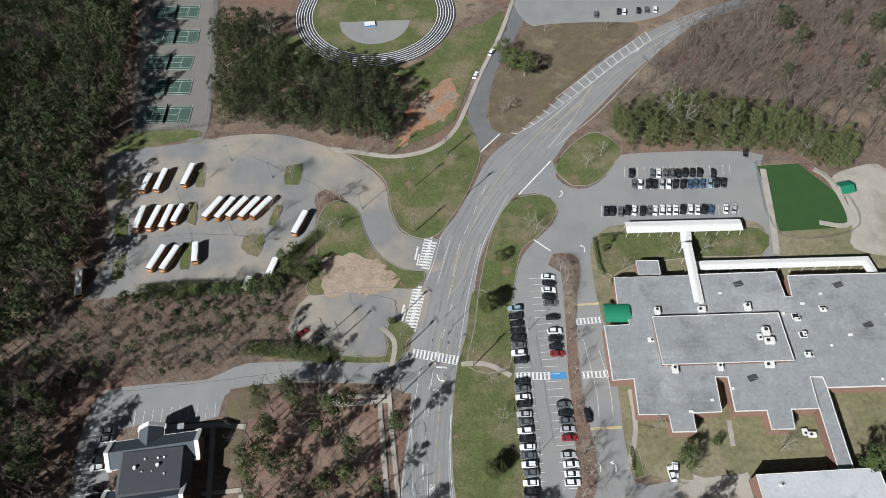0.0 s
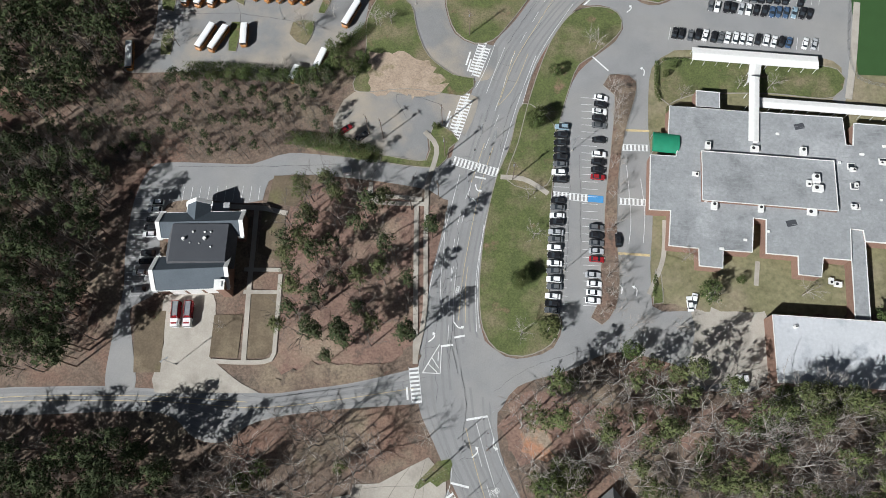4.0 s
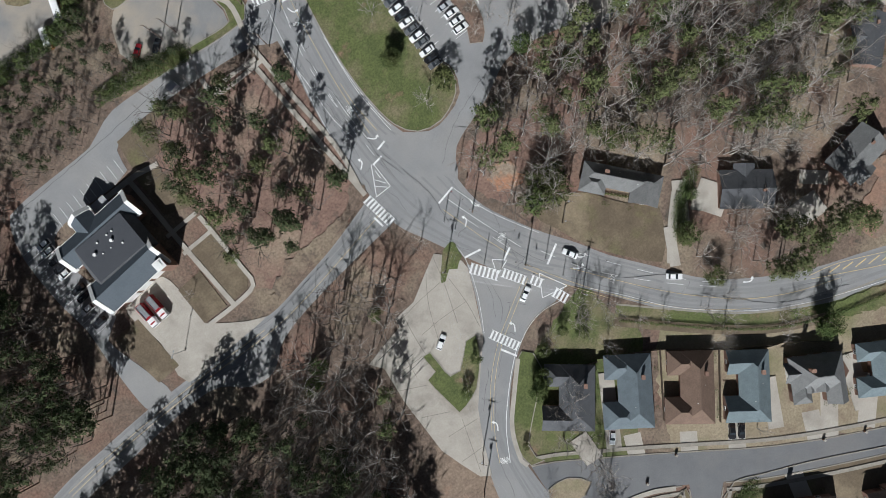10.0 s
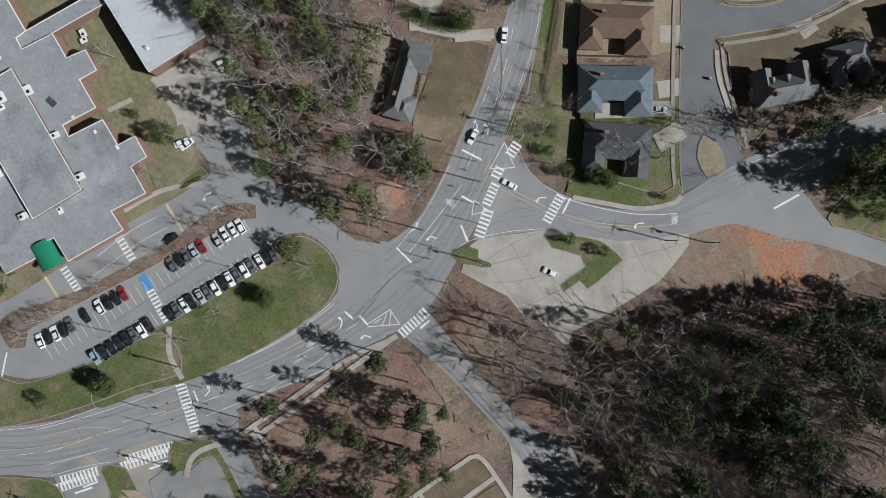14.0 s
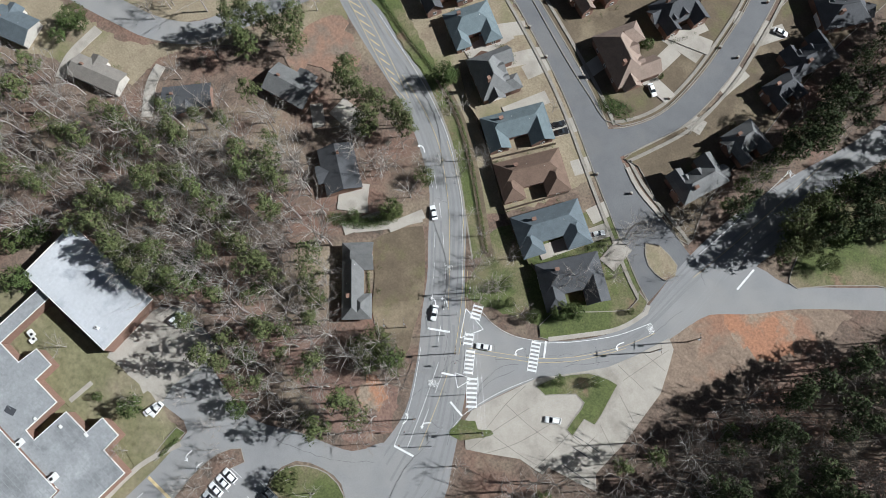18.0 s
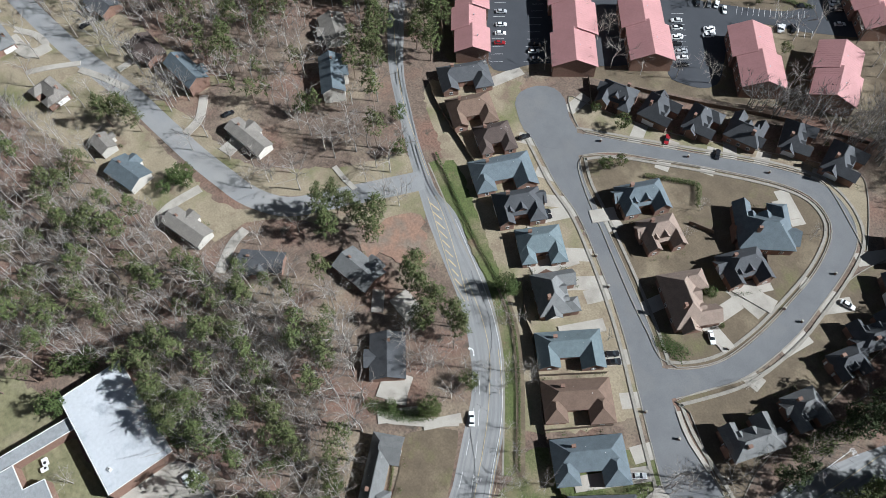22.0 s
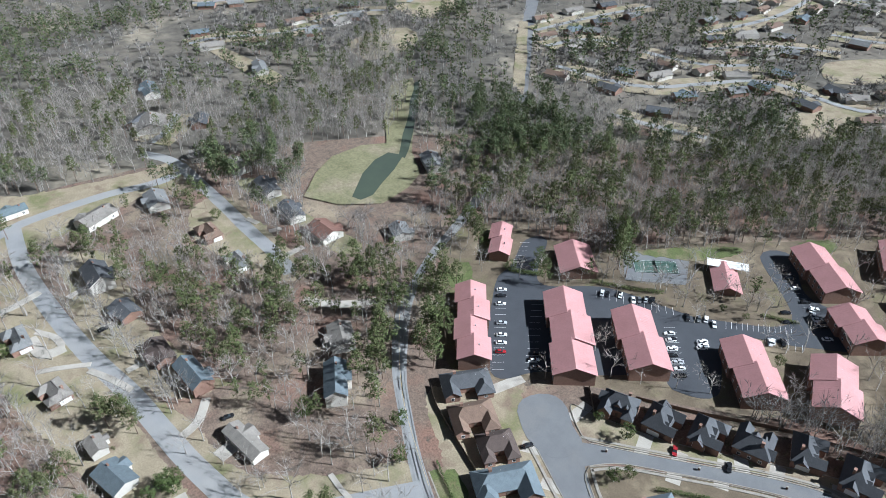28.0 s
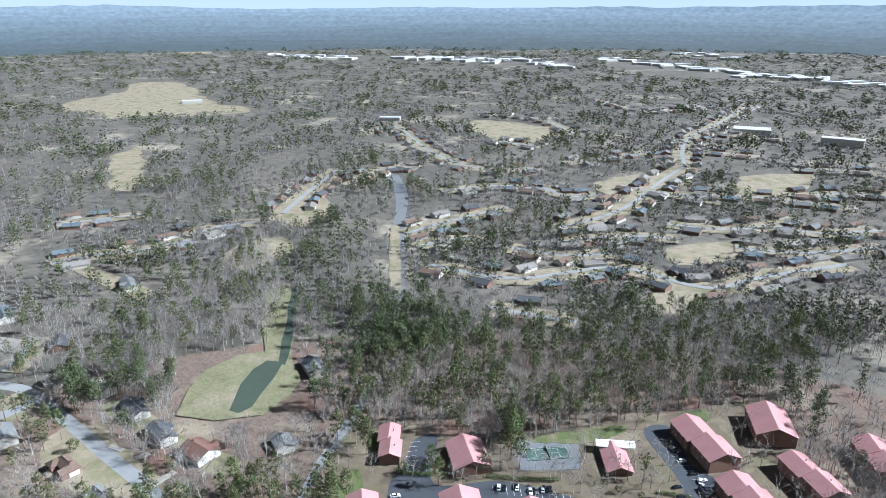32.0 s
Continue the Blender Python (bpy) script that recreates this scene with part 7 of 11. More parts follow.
stall_row(216.5, -202.4, 204.9, -186.9, 5, -0.6, -0.8)
stall_row(129.9, -210.6, 108.2, -191.4, 9, -0.59, -0.81)
stall_row(98.8, -241, 87.9, -248.8, 5, -0.53, 0.85)

# ---- walks, kerbs, hedges ----
def pave(pts, w):
    c = curve(pts, step=2.0)
    g = ribbon(Geo(), resample(c, max(3, len(c))).tolist(), w, 0.0, 0.0305 + 0.0000875 * (len(bpy.data.objects) % 60) if w == 5 else 0.30 + 0.0007 * (len(bpy.data.objects) % 60))
    nm = "driveway" if w > 2.5 else "footpath"
    tagged(new(nm, g.mesh(nm, "concrete")), "pale stained concrete " + ("driveway up to a house" if w > 2.5 else "footpath through the grass"), nm, kind="structure")
    BUSY.append(np.array(offset(c, w / 2 + 0.4) + offset(c, -w / 2 - 0.4)[::-1]))


pave([(-43.3, 189.1), (-30.9, 186.2), (-17.5, 183.8), (-4.1, 186.8), (5.1, 195.3), (11.4, 209.3), (18.4, 229.4), (28.7, 254.9), (36.6, 279.7)], 1.8)
pave([(-21.3, 83.9), (-19.1, 61.9), (-16, 32.2)], 1.5)
pave([(-36.5, 88), (-35.3, 82.5), (-18, 83.1)], 1.3)
pave([(-35.8, 82.4), (-36.7, 89)], 1.3)
pave([(4.7, 94.5), (11.8, 94.5), (16.4, 92.5), (20.2, 90)], 1.6)
pave([(-82.7, 76.4), (-70.1, 77), (-63.7, 76.1), (-61.8, 76)], 1.6)
pave([(-71.9, 76.8), (-70.4, 62), (-69.5, 51.2), (-66.9, 28.4)], 1.5)
pave([(-76.3, 27.4), (-67.3, 27.8), (-58.9, 29.3), (-58.5, 34.5), (-60.5, 55.8)], 1.3)
pave([(-72.1, 56.3), (-60.7, 57.2)], 1.2)
pave([(-70.9, 49.2), (-59.6, 50.1)], 1.2)
pave([(-21.3, 108.7), (-18, 105.4), (-16.6, 101.2), (-18.6, 89.6)], 1.6)
pave([(-18.6, 89.6), (-17.1, 71.8), (-14.9, 48.7), (-16.3, 33.5)], 1.4)
pave([(-19.6, 84.6), (-30, 84.7), (-35.4, 83.6)], 1.3)
pave([(123.2, 171.6), (120.2, 150), (117.1, 132.8)], 2.2)
pave([(136.2, 145.6), (147.3, 145.1), (146.9, 165), (142.4, 170.8)], 2)
pave([(56.9, 84.2), (56.3, 71.5), (52.1, 59.8)], 1.4)
pave([(84.9, 73.2), (84.1, 65.4)], 1.4)
pave([(-6.7, -33.1), (-12.9, -40.2), (-19.8, -48.9), (-23, -58.2), (-22.2, -60.4)], 1.3)
pave([(9.3, -89.9), (2.2, -86.6), (-8.4, -84.4)], 1.3)
pave([(58.8, -19.4), (52, -27.2), (45.8, -35.7)], 2.6)
pave([(61.3, -17), (55.2, -27.9)], 4)
pave([(66.7, -24.5), (62.6, -29)], 9)
pave([(51.2, -26.5), (46.3, -37)], 3)
pave([(96.5, -41), (90.1, -36)], 4)
pave([(133.9, -1.8), (141.2, -10.5), (143.7, -17)], 3.5)
pave([(195.1, -19.2), (198.6, -26.7), (208.3, -33.5)], 3.5)
pave([(313.1, 27.8), (314.9, 17.4), (319.1, 6.5)], 3.5)
pave([(289.6, 13.5), (281.1, 7.5), (272, 6.7), (274.9, 16.7)], 3)
pave([(178.1, -26.7), (180, -33.5)], 6)
pave([(148, -55.9), (140.1, -56), (135.1, -56.6)], 2)
pave([(165.1, 7.7), (168.5, -0.1), (169, -12.3)], 3.5)
pave([(251.2, 0.4), (241.1, -5.6), (229.7, -10.9)], 3)
pave([(102.5, -113.7), (93.7, -118.8)], 5)
pave([(92.11, -106.1), (83.59, -115.1)], 5)
pave([(74.22, -93.82), (64.08, -105.78)], 5)
pave([(61.95, -90.79), (53.75, -102.71)], 5)
pave([(34.98, -83.35), (30.32, -90.65)], 5)
pave([(145.62, -126.22), (143.48, -140.78)], 5)
pave([(118.17, -118.29), (111.13, -123.51)], 5)
pave([(86.56, -100.37), (80.44, -114.83)], 5)
pave([(69.57, -123.06), (71.53, -113.24)], 5)
pave([(28.29, -133.65), (15.21, -134.55)], 5)
pave([(43.8, -176.62), (30.2, -170.38)], 5)
pave([(82.22, -162.55), (75.48, -149.65)], 5)
pave([(70.69, -172.31), (64.31, -161.09)], 5)
pave([(58.24, -185.49), (53.26, -174.91)], 5)
pave([(41.05, -194.93), (36.35, -186.27)], 5)
pave([(72.08, -182.02), (62.82, -171.88)], 5)
pave([(94.62, -158.85), (89.48, -149.05)], 5)
pave([(116.43, -141.22), (117.77, -152.08)], 5)
pave([(37.84, -113.15), (39.86, -103.75)], 5)
pave([(25.18, -136.28), (21.32, -145.12)], 5)
pave([(70.7, -109.72), (68.9, -122.78)], 5)
pave([(0.63, -160.32), (6.17, -150.38)], 5)
pave([(1.99, -140.18), (3.51, -129.52)], 5)
pave([(3.07, -187.54), (10.03, -174.46)], 5)
pave([(22.95, -131.6), (24.05, -115.2)], 5)
pave([(15.58, -153.68), (4.22, -157.62)], 5)
pave([(-0.38, -115.71), (8.98, -114.39)], 5)
pave([(4.68, -77.94), (7.92, -69.86)], 5)
pave([(17.55, -85.28), (21.75, -78.42)], 5)
pave([(53.76, -93.18), (50.04, -101.92)], 5)
pave([(313.2, 29.9), (313.6, 19.8), (318.5, 7.0)], 3.4)
pave([(286.7, 16.5), (272.4, 13.6), (271.5, 5.3)], 5.5)
pave([(291.0, 13.1), (283.7, 9.1), (272.2, 6.4)], 1.4)
pave([(262.7, 18.1), (259.6, 9.4), (254.4, -1.2)], 2.6)
pave([(306.7, -3.2), (309.3, -10.5), (311.0, -17.7)], 3.2)
pave([(274.7, -9.2), (275.1, -15.7)], 3.4)
pave([(241.6, -12.1), (242.5, -18.5)], 3.0)
pave([(322.0, -97.7), (313.6, -100.6)], 3)
pave([(302.9, -102.3), (301.7, -108.9)], 3)
pave([(276.8, -96.7), (279.4, -110.5)], 3.5)
pave([(240.6, -91.4), (228.4, -102.7), (218.8, -121.3)], 5)
pave([(75.7, -115.6), (71.6, -123.7)], 5.2)
pave([(71.8, -85.5), (66.8, -101.1)], 5.4)
pave([(84.8, -93.9), (79.6, -97.1)], 4.5)
pave([(29.7, -134.6), (14.8, -139.2)], 5.4)
pave([(41.0, -173.1), (33.3, -169.8)], 6.5)
pave([(21.3, -117.5), (13.5, -116.7)], 4.5)
pave([(49.4, -78.3), (43.0, -91.7)], 4.4)
pave([(11.9, -51.0), (1.4, -70.3)], 4.4)
pave([(-2.6, -65.9), (-8.2, -65.9)], 8.5)
pave([(69.8, -23.8), (62.5, -29.2)], 9)
pave([(91.2, -45.0), (81.5, -45.2)], 7)


def hedge(pts, w, h):
    rng = np.random.default_rng(int(100 * w * h))
    c = resample(curve(pts, step=1.0), max(4, int(sum(math.dist(a, b) for a, b in zip(pts, pts[1:])) / 0.8)))
    T, G = [], []
    for x, y in c:
        for _ in range(int(24 * w)):
            u, v = rng.uniform(-0.5, 0.5, 2) * w
            top_z = h * (1 - 0.5 * ((u * u + v * v) / (0.5 * w * w)))
            p = np.array((x + u, y + v, top_z * rng.uniform(0.55, 1.0)))
            out = np.array((u / w, v / w, 0.8))
            tuft(T, G, p, out / np.linalg.norm(out), rng.uniform(0.35, 0.6), 0.4, rng)
    ob = new("hedge", arrays_mesh("hedge", np.array(T), np.array(G), np.zeros(len(G)), ("broadleaf",)))
    return tagged(ob, "dense dark green clipped hedge", "hedge", kind="stuff")


hedge([(130.2, -89), (112.4, -84), (93.2, -78.3), (76.2, -74.4), (59.8, -67.9), (46.6, -59.2), (35, -49.9), (24.1, -40.8)], 0.8, 1.5)
hedge([(-64.5, 102.4), (-53.2, 100.6), (-36.5, 98)], 5, 2.2)
hedge([(54.3, 141.3), (54.2, 130.4), (55.3, 126.9)], 1.5, 1.5)
hedge([(54.1, 65.5), (53.7, 59.7)], 1.2, 1)
hedge([(28.1, -102.1), (25.7, -102.7), (23.4, -103.3), (21.3, -104)], 5.5, 1.1)
hedge([(-64.1, 102.3), (-50.3, 102.1), (-37.5, 99.1)], 5, 2.2)
hedge([(-104.4, 124.8), (-89, 125.6), (-69.4, 125.4), (-55.9, 126.5)], 6, 3)
hedge([(-58, 127.7), (-51.2, 139.2), (-46.1, 146.4)], 4, 3.5)
hedge([(205.1, -183.4), (200.6, -183.3), (189.8, -191.9)], 3, 2.2)
hedge([(170.8, -208.9), (157.8, -218), (146.2, -228.2)], 2.5, 2)
hedge([(109, -252), (97.1, -259.3)], 2, 1.5)
hedge([(137.8, -156.4), (129.1, -167)], 2, 1.5)
hedge([(76.4, -143), (64.5, -153.5), (61.5, -153.7), (56.7, -148.1)], 1.8, 2)
hedge([(66.4, -17), (57.6, -23), (52.1, -30.9)], 3.5, 2.2)
hedge([(56.6, 142.9), (64.4, 143.6)], 1, 1)
hedge([(54.9, -15), (51.4, -16.6), (39.3, -5.5)], 0.8, 0.8)

VERGE = [(128, -87), (112.4, -82.4), (93.2, -76.4), (76.2, -72.2), (59.8, -65.6), (46.6, -56.8), (35, -47.5), (24.1, -38.4)]
for d, w, m, z in ((0.8, 3.4, "grass", 0.033), (2.7, 0.5, "kerb", 0.05), (-2.4, 2.6, "dormant_lawn", 0.0325)):
    g = ribbon(Geo(), offset(curve(VERGE), -d), w, 0.0, z)
    tagged(new("verge", g.mesh("verge", m)), "concrete gutter strip beside the verge" if m == "kerb" else "strip of winter grass between road and hedge", "verge", kind="structure")


def fence(pts, h):
    wire = h > 2.5 or h < 1.5
    ob = thing("fence", "tall dark chain-link fence with steel posts" if wire else "weathered brown wooden board fence", "fence", "fences")
    c = resample(curve(pts, step=3.0), max(3, int(sum(math.dist(a, b) for a, b in zip(pts, pts[1:])) / 3.5))).tolist()
    for (x1, y1), (x2, y2) in zip(c, c[1:]):
        L, a = math.dist((x1, y1), (x2, y2)), math.atan2(y2 - y1, x2 - x1)
        part("post", Geo().box(x1, y1, 0, 0.12, 0.12, h + 0.1, a), "steel" if wire else "old_wood", ob)
        g = Geo()
        if wire:
            for k in range(int(h / 0.35) + 1):
                g.box((x1 + x2) / 2, (y1 + y2) / 2, 0.1 + k * 0.35, L, 0.03, 0.03, a)
            part("wire_panel", g, "steel", ob)
        else:
            part("board_panel", g.box((x1 + x2) / 2, (y1 + y2) / 2, 0.05, L - 0.1, 0.05, h - 0.1, a), "old_wood", ob)


fence([(55.2, -70.9), (42.1, -63.5), (29, -54.4), (12.3, -46.2)], 1.8)
fence([(42.4, -63.8), (30.7, -81.1)], 1.8)
fence([(28.6, -54), (17.7, -71.6)], 1.8)
fence([(70.9, -80.8), (59.2, -72.5), (53.9, -70.8)], 1.8)
fence([(161.5, -108.1), (151.5, -103.9), (133.2, -100.3), (118.8, -97.7)], 1.8)
fence([(124.1, -158.7), (110.2, -147.8)], 1.8)
fence([(109, -168.7), (89.4, -182.4), (66.5, -200.5), (52.4, -208.7), (37.9, -218.1)], 1.8)
fence([(53.5, -140.7), (45.5, -144.4)], 1.8)
fence([(11.7, -46.8), (5.3, -44.7)], 1.8)
fence([(120.8, 174.5), (138.2, 174.7), (150.4, 156.7), (147.6, 141.8), (120.3, 141.4), (120.8, 174.5)], 1.4)
fence([(-123.2, 200.5), (-138.9, 315.7)], 3)
fence([(-123.2, 200.5), (-93.8, 203)], 3)
fence([(-93.8, 203), (-109.1, 314.1)], 3)
fence([(180.4, -238.8), (161.6, -267.1), (143.9, -243.5), (164.5, -223.5), (180.4, -238.8)], 3)


# ---- vehicles ----
def loft(rings, closed=True):
    """A skin through rings of points, with end caps."""
    g = Geo()
    n = len(rings[0])
    v = [p for r in rings for p in r]
    f = [(i * n + k, i * n + (k + 1) % n, (i + 1) * n + (k + 1) % n, (i + 1) * n + k) for i in range(len(rings) - 1) for k in range(n)]
    f += [tuple(range(n))[::-1], tuple(range((len(rings) - 1) * n, len(rings) * n))]
    return g.add(v, f)


def car_ring(x, w, z0, z1):
    return [(x, -w, z0), (x, w, z0), (x, w * 1.02, (z0 + z1) / 2), (x, w * 0.93, z1), (x, -w * 0.93, z1), (x, -w * 1.02, (z0 + z1) / 2)]


WHEEL = Geo().rod((0, -0.11, 0), (0, 0.11, 0), 0.33, 12).mesh("tyre", "black_rubber")
RIM = Geo().rod((0, -0.115, 0), (0, 0.115, 0), 0.2, 8).mesh("rim", "steel")
LIGHT = Geo().box(0, 0, 0, 0.08, 0.36, 0.14).mesh("headlight", "white_trim")


def make_car(color, kind):
    tall = kind == "suv"
    words = {"lightblue": "pale blue"}.get(color, color)
    ob = thing("car", f"{words} {'sport utility vehicle' if tall else 'sedan'} parked on the asphalt", "car", "parked cars")
    hood, roof = (1.02, 1.72) if tall else (0.86, 1.42)
    w = 0.92 if tall else 0.88
    body = loft([car_ring(-2.35, w * 0.86, 0.42, hood * 0.86), car_ring(-2.2, w * 0.97, 0.28, hood * 0.98), car_ring(-1.2, w, 0.24, hood + 0.04), car_ring(0.9, w, 0.24, hood + 0.02),
                 car_ring(2.0, w * 0.97, 0.26, hood * 0.88), car_ring(2.3, w * 0.84, 0.4, hood * 0.7)])
    part("body", body, color + "_car_paint", ob)
    r0, r1 = (-2.15, 1.05) if tall else (-1.75, 1.0)
    glass = loft([[(r0, -w * 0.86, hood), (r0, w * 0.86, hood), (r0 + 0.45, w * 0.70, roof - 0.06), (r0 + 0.45, -w * 0.70, roof - 0.06)],
                  [(r1, -w * 0.86, hood), (r1, w * 0.86, hood), (r1 - 0.85, w * 0.70, roof - 0.06), (r1 - 0.85, -w * 0.70, roof - 0.06)]])
    part("glazing", glass, "glass_dark", ob, "dark tinted windows")
    part("roof", Geo().box((r0 + r1 - 0.4) / 2, 0, roof - 0.06, r1 - r0 - 1.25, w * 1.44, 0.07, top=0.94), color + "_car_paint", ob)
    for x in (-1.4, 1.4):
        for s in (-1, 1):
            part("wheel", WHEEL, None, ob, at=pose(x, s * (w - 0.1), 0.33))
    for s in (-1, 1):
        part("headlight", LIGHT, None, ob, at=pose(2.24, s * 0.55, hood * 0.62))
    return ob


MADE = {}


def park(x, y, deg, color, kind):
    if (color, kind) not in MADE:
        MADE[color, kind] = make_car(color, kind)
        MADE[color, kind].matrix_basis = pose(x, y, LAND, 0, 0, deg)
    else:
        copy_thing(MADE[color, kind], pose(x, y, LAND, 0, 0, deg))


park(72.7, 171.4, 80, 'black', 'suv')
park(80.8, 171, 79, 'grey', 'car')
park(83.1, 170.9, 78, 'white', 'car')
park(85.7, 170.8, 78, 'grey', 'car')
park(88.1, 170.7, 79, 'grey', 'suv')
park(90.6, 170.6, 78, 'black', 'car')
park(93.2, 170.8, 77, 'black', 'suv')
park(96, 170.7, 77, 'black', 'car')
park(98.6, 170.6, 77, 'black', 'suv')
park(103.8, 170.1, 76, 'black', 'car')
park(72.9, 165.8, -99, 'grey', 'car')
park(75.1, 165.7, -100, 'white', 'car')
park(78.2, 165.6, -100, 'black', 'suv')
park(80.6, 165.5, -102, 'black', 'car')
park(83.3, 165.4, -102, 'silver', 'car')
park(85.8, 165.3, -102, 'white', 'car')
park(88.4, 165.2, -103, 'black', 'car')
park(91.1, 165, -103, 'black', 'suv')
park(93.8, 164.9, -103, 'blue', 'car')
park(96, 165.1, -103, 'blue', 'car')
park(98.5, 165, -103, 'blue', 'car')
park(101.3, 165.2, -104, 'lightblue', 'car')
park(103.9, 165.1, -105, 'black', 'suv')
park(106.5, 165.2, -105, 'black', 'car')
park(60.4, 153.7, 79, 'black', 'car')
park(62.6, 153.6, 78, 'black', 'suv')
park(65.7, 153.2, 78, 'grey', 'car')
park(68.3, 153.7, 78, 'black', 'suv')
park(70.7, 153.6, 77, 'white', 'car')
park(73.6, 153.2, 77, 'black', 'suv')
park(76, 153.1, 77, 'grey', 'car')
park(78.3, 153.3, 76, 'white', 'car')
park(80.9, 153.4, 77, 'white', 'suv')
park(83.3, 153.3, 76, 'white', 'car')
park(85.8, 153.2, 76, 'white', 'car')
park(88.5, 153.4, 75, 'black', 'suv')
park(91.2, 153.3, 75, 'white', 'suv')
park(93.8, 152.9, 75, 'white', 'car')
park(96.3, 153.1, 74, 'black', 'suv')
park(98.8, 153, 74, 'blue', 'car')
park(104.2, 153, 74, 'white', 'car')
park(107.3, 153.1, 73, 'silver', 'car')
park(23.5, 114, 180, 'lightblue', 'suv')
park(23.3, 111, 178, 'black', 'suv')
park(23.4, 108.3, 180, 'black', 'car')
park(23.4, 105.6, 178, 'black', 'car')
park(23.4, 102.9, 178, 'black', 'suv')
park(23.5, 100.5, 180, 'grey', 'car')
park(23.2, 97.6, 180, 'white', 'suv')
park(23.6, 95, 180, 'black', 'suv')
park(23.4, 87.8, 180, 'black', 'car')
park(23.4, 85.4, 180, 'grey', 'car')
park(23.3, 82.6, 180, 'white', 'car')
park(23.3, 80.4, 180, 'black', 'suv')
park(23.2, 77.1, 180, 'silver', 'car')
park(23.1, 74.7, 180, 'grey', 'car')
park(23, 71.9, 180, 'white', 'suv')
park(23.2, 69.4, 180, 'black', 'car')
park(23.2, 66.9, 180, 'white', 'car')
park(23.2, 64.4, 180, 'grey', 'car')
park(23.3, 61.7, 180, 'white', 'suv')
park(23.5, 59.4, 180, 'grey', 'car')
park(23.2, 56.4, 180, 'white', 'car')
park(23.2, 54.1, 180, 'black', 'car')
park(23.2, 52, 180, 'grey', 'car')
park(35.5, 121, 0, 'white', 'car')
park(35.5, 118.3, -2, 'black', 'suv')
park(35.5, 115.7, 0, 'grey', 'car')
park(35.8, 110.3, 0, 'black', 'car')
park(35.8, 105.1, 0, 'white', 'suv')
park(35.7, 102.3, -2, 'black', 'suv')
park(35.7, 99.6, 0, 'black', 'car')
park(35.7, 97, -2, 'red', 'car')
park(35.7, 79.7, 0, 'grey', 'suv')
park(35.9, 77.1, 0, 'black', 'car')
park(35.9, 74.6, 0, 'grey', 'car')
park(35.9, 72, 0, 'silver', 'car')
park(36.1, 69.3, 0, 'red', 'car')
park(35.1, 64.2, 0, 'silver', 'car')
park(35.6, 61.4, 0, 'white', 'car')
park(35.5, 58.6, 0, 'white', 'car')
park(35.3, 56.1, 0, 'white', 'suv')
park(35.9, 126, -9, 'white', 'car')
park(36, 123.5, -9, 'black', 'car')
park(35.7, 120.8, -9, 'white', 'car')
park(35.6, 118.2, -9, 'black', 'car')
park(35.7, 115.7, -7, 'grey', 'car')
park(-104.2, 75.8, -175, 'white', 'suv')
park(-104.2, 73.2, -174, 'white', 'suv')
park(-104, 70, -174, 'black', 'car')
park(-104, 67.2, -173, 'black', 'suv')
park(-103.9, 64.8, -173, 'white', 'suv')
park(-103.1, 58.7, -175, 'black', 'suv')
park(-103.1, 56, -173, 'black', 'car')
park(-104.1, 52.2, -174, 'white', 'suv')
park(-103.4, 46.8, -173, 'black', 'suv')
park(42.5, 76.2, 95, 'black', 'car')
park(64.2, 57.8, 97, 'white', 'car')
park(-22.4, -16.3, 35, 'white', 'suv')
park(5.9, -18.8, 31, 'white', 'car')
park(23.3, -16.5, 122, 'white', 'car')
park(-47.4, 107.2, 40, 'red', 'car')
park(-41.7, 104.9, 44, 'black', 'suv')
park(79.6, 36, -88, 'white', 'suv')
park(65.4, 58.8, -100, 'white', 'car')
park(34.6, -86.2, -127, 'black', 'car')
park(32, -85.2, -126, 'black', 'car')
park(2.8, -67.2, -126, 'white', 'car')
park(19.6, -115.2, 148, 'white', 'car')
park(72.5, -96, -111, 'lightblue', 'car')
park(86.7, -103.9, -111, 'black', 'car')
park(84.8, -102.9, -111, 'black', 'car')
park(1.3, -158.3, -165, 'white', 'car')
park(116.6, -119.7, -103, 'black', 'car')
park(87.2, -103.6, -117, 'black', 'car')
park(85.7, -102.4, -116, 'black', 'car')
park(34.3, -86.6, -120, 'black', 'car')
park(32.1, -85.3, -118, 'black', 'car')
park(73.2, -95.7, -109, 'white', 'car')
park(83.7, -160.8, 124, 'red', 'car')
park(67.9, -170.6, -57, 'black', 'car')
park(273.6, -10.9, -81, 'black', 'car')
park(193.7, -36.6, -95, 'black', 'car')
park(44.2, -39.2, -36, 'white', 'car')
park(16.4, 228.4, 69, 'white', 'car')
park(24.1, 242.8, 62, 'white', 'suv')
park(118.7, 179.8, -104, 'black', 'car')
park(78, 35.6, 87, 'white', 'car')
park(73.6, 266.5, 82, 'grey', 'car')
park(84.2, 268, 81, 'black', 'car')
park(86.8, 267.9, 81, 'white', 'car')
park(93.4, 268.4, 80, 'black', 'car')
park(97.3, 268.6, 79, 'grey', 'car')
park(101.2, 268.8, 78, 'white', 'car')
park(191.9, -169.9, -126, 'white', 'car')
park(188.5, -166.8, -127, 'black', 'car')
park(184.2, -162.9, -126, 'white', 'car')
park(173.8, -154.9, -127, 'silver', 'car')
park(167.8, -150, -126, 'white', 'car')
park(160, -142.9, -127, 'red', 'car')
park(164.1, -146.6, -127, 'white', 'car')
park(148, -150.8, -125, 'white', 'car')
park(150, -154.9, -126, 'black', 'car')
park(125.7, -209, 54, 'white', 'car')
park(123, -206.5, 53, 'black', 'car')
park(119, -202.6, 54, 'white', 'car')
park(112.3, -198.1, 52, 'silver', 'car')
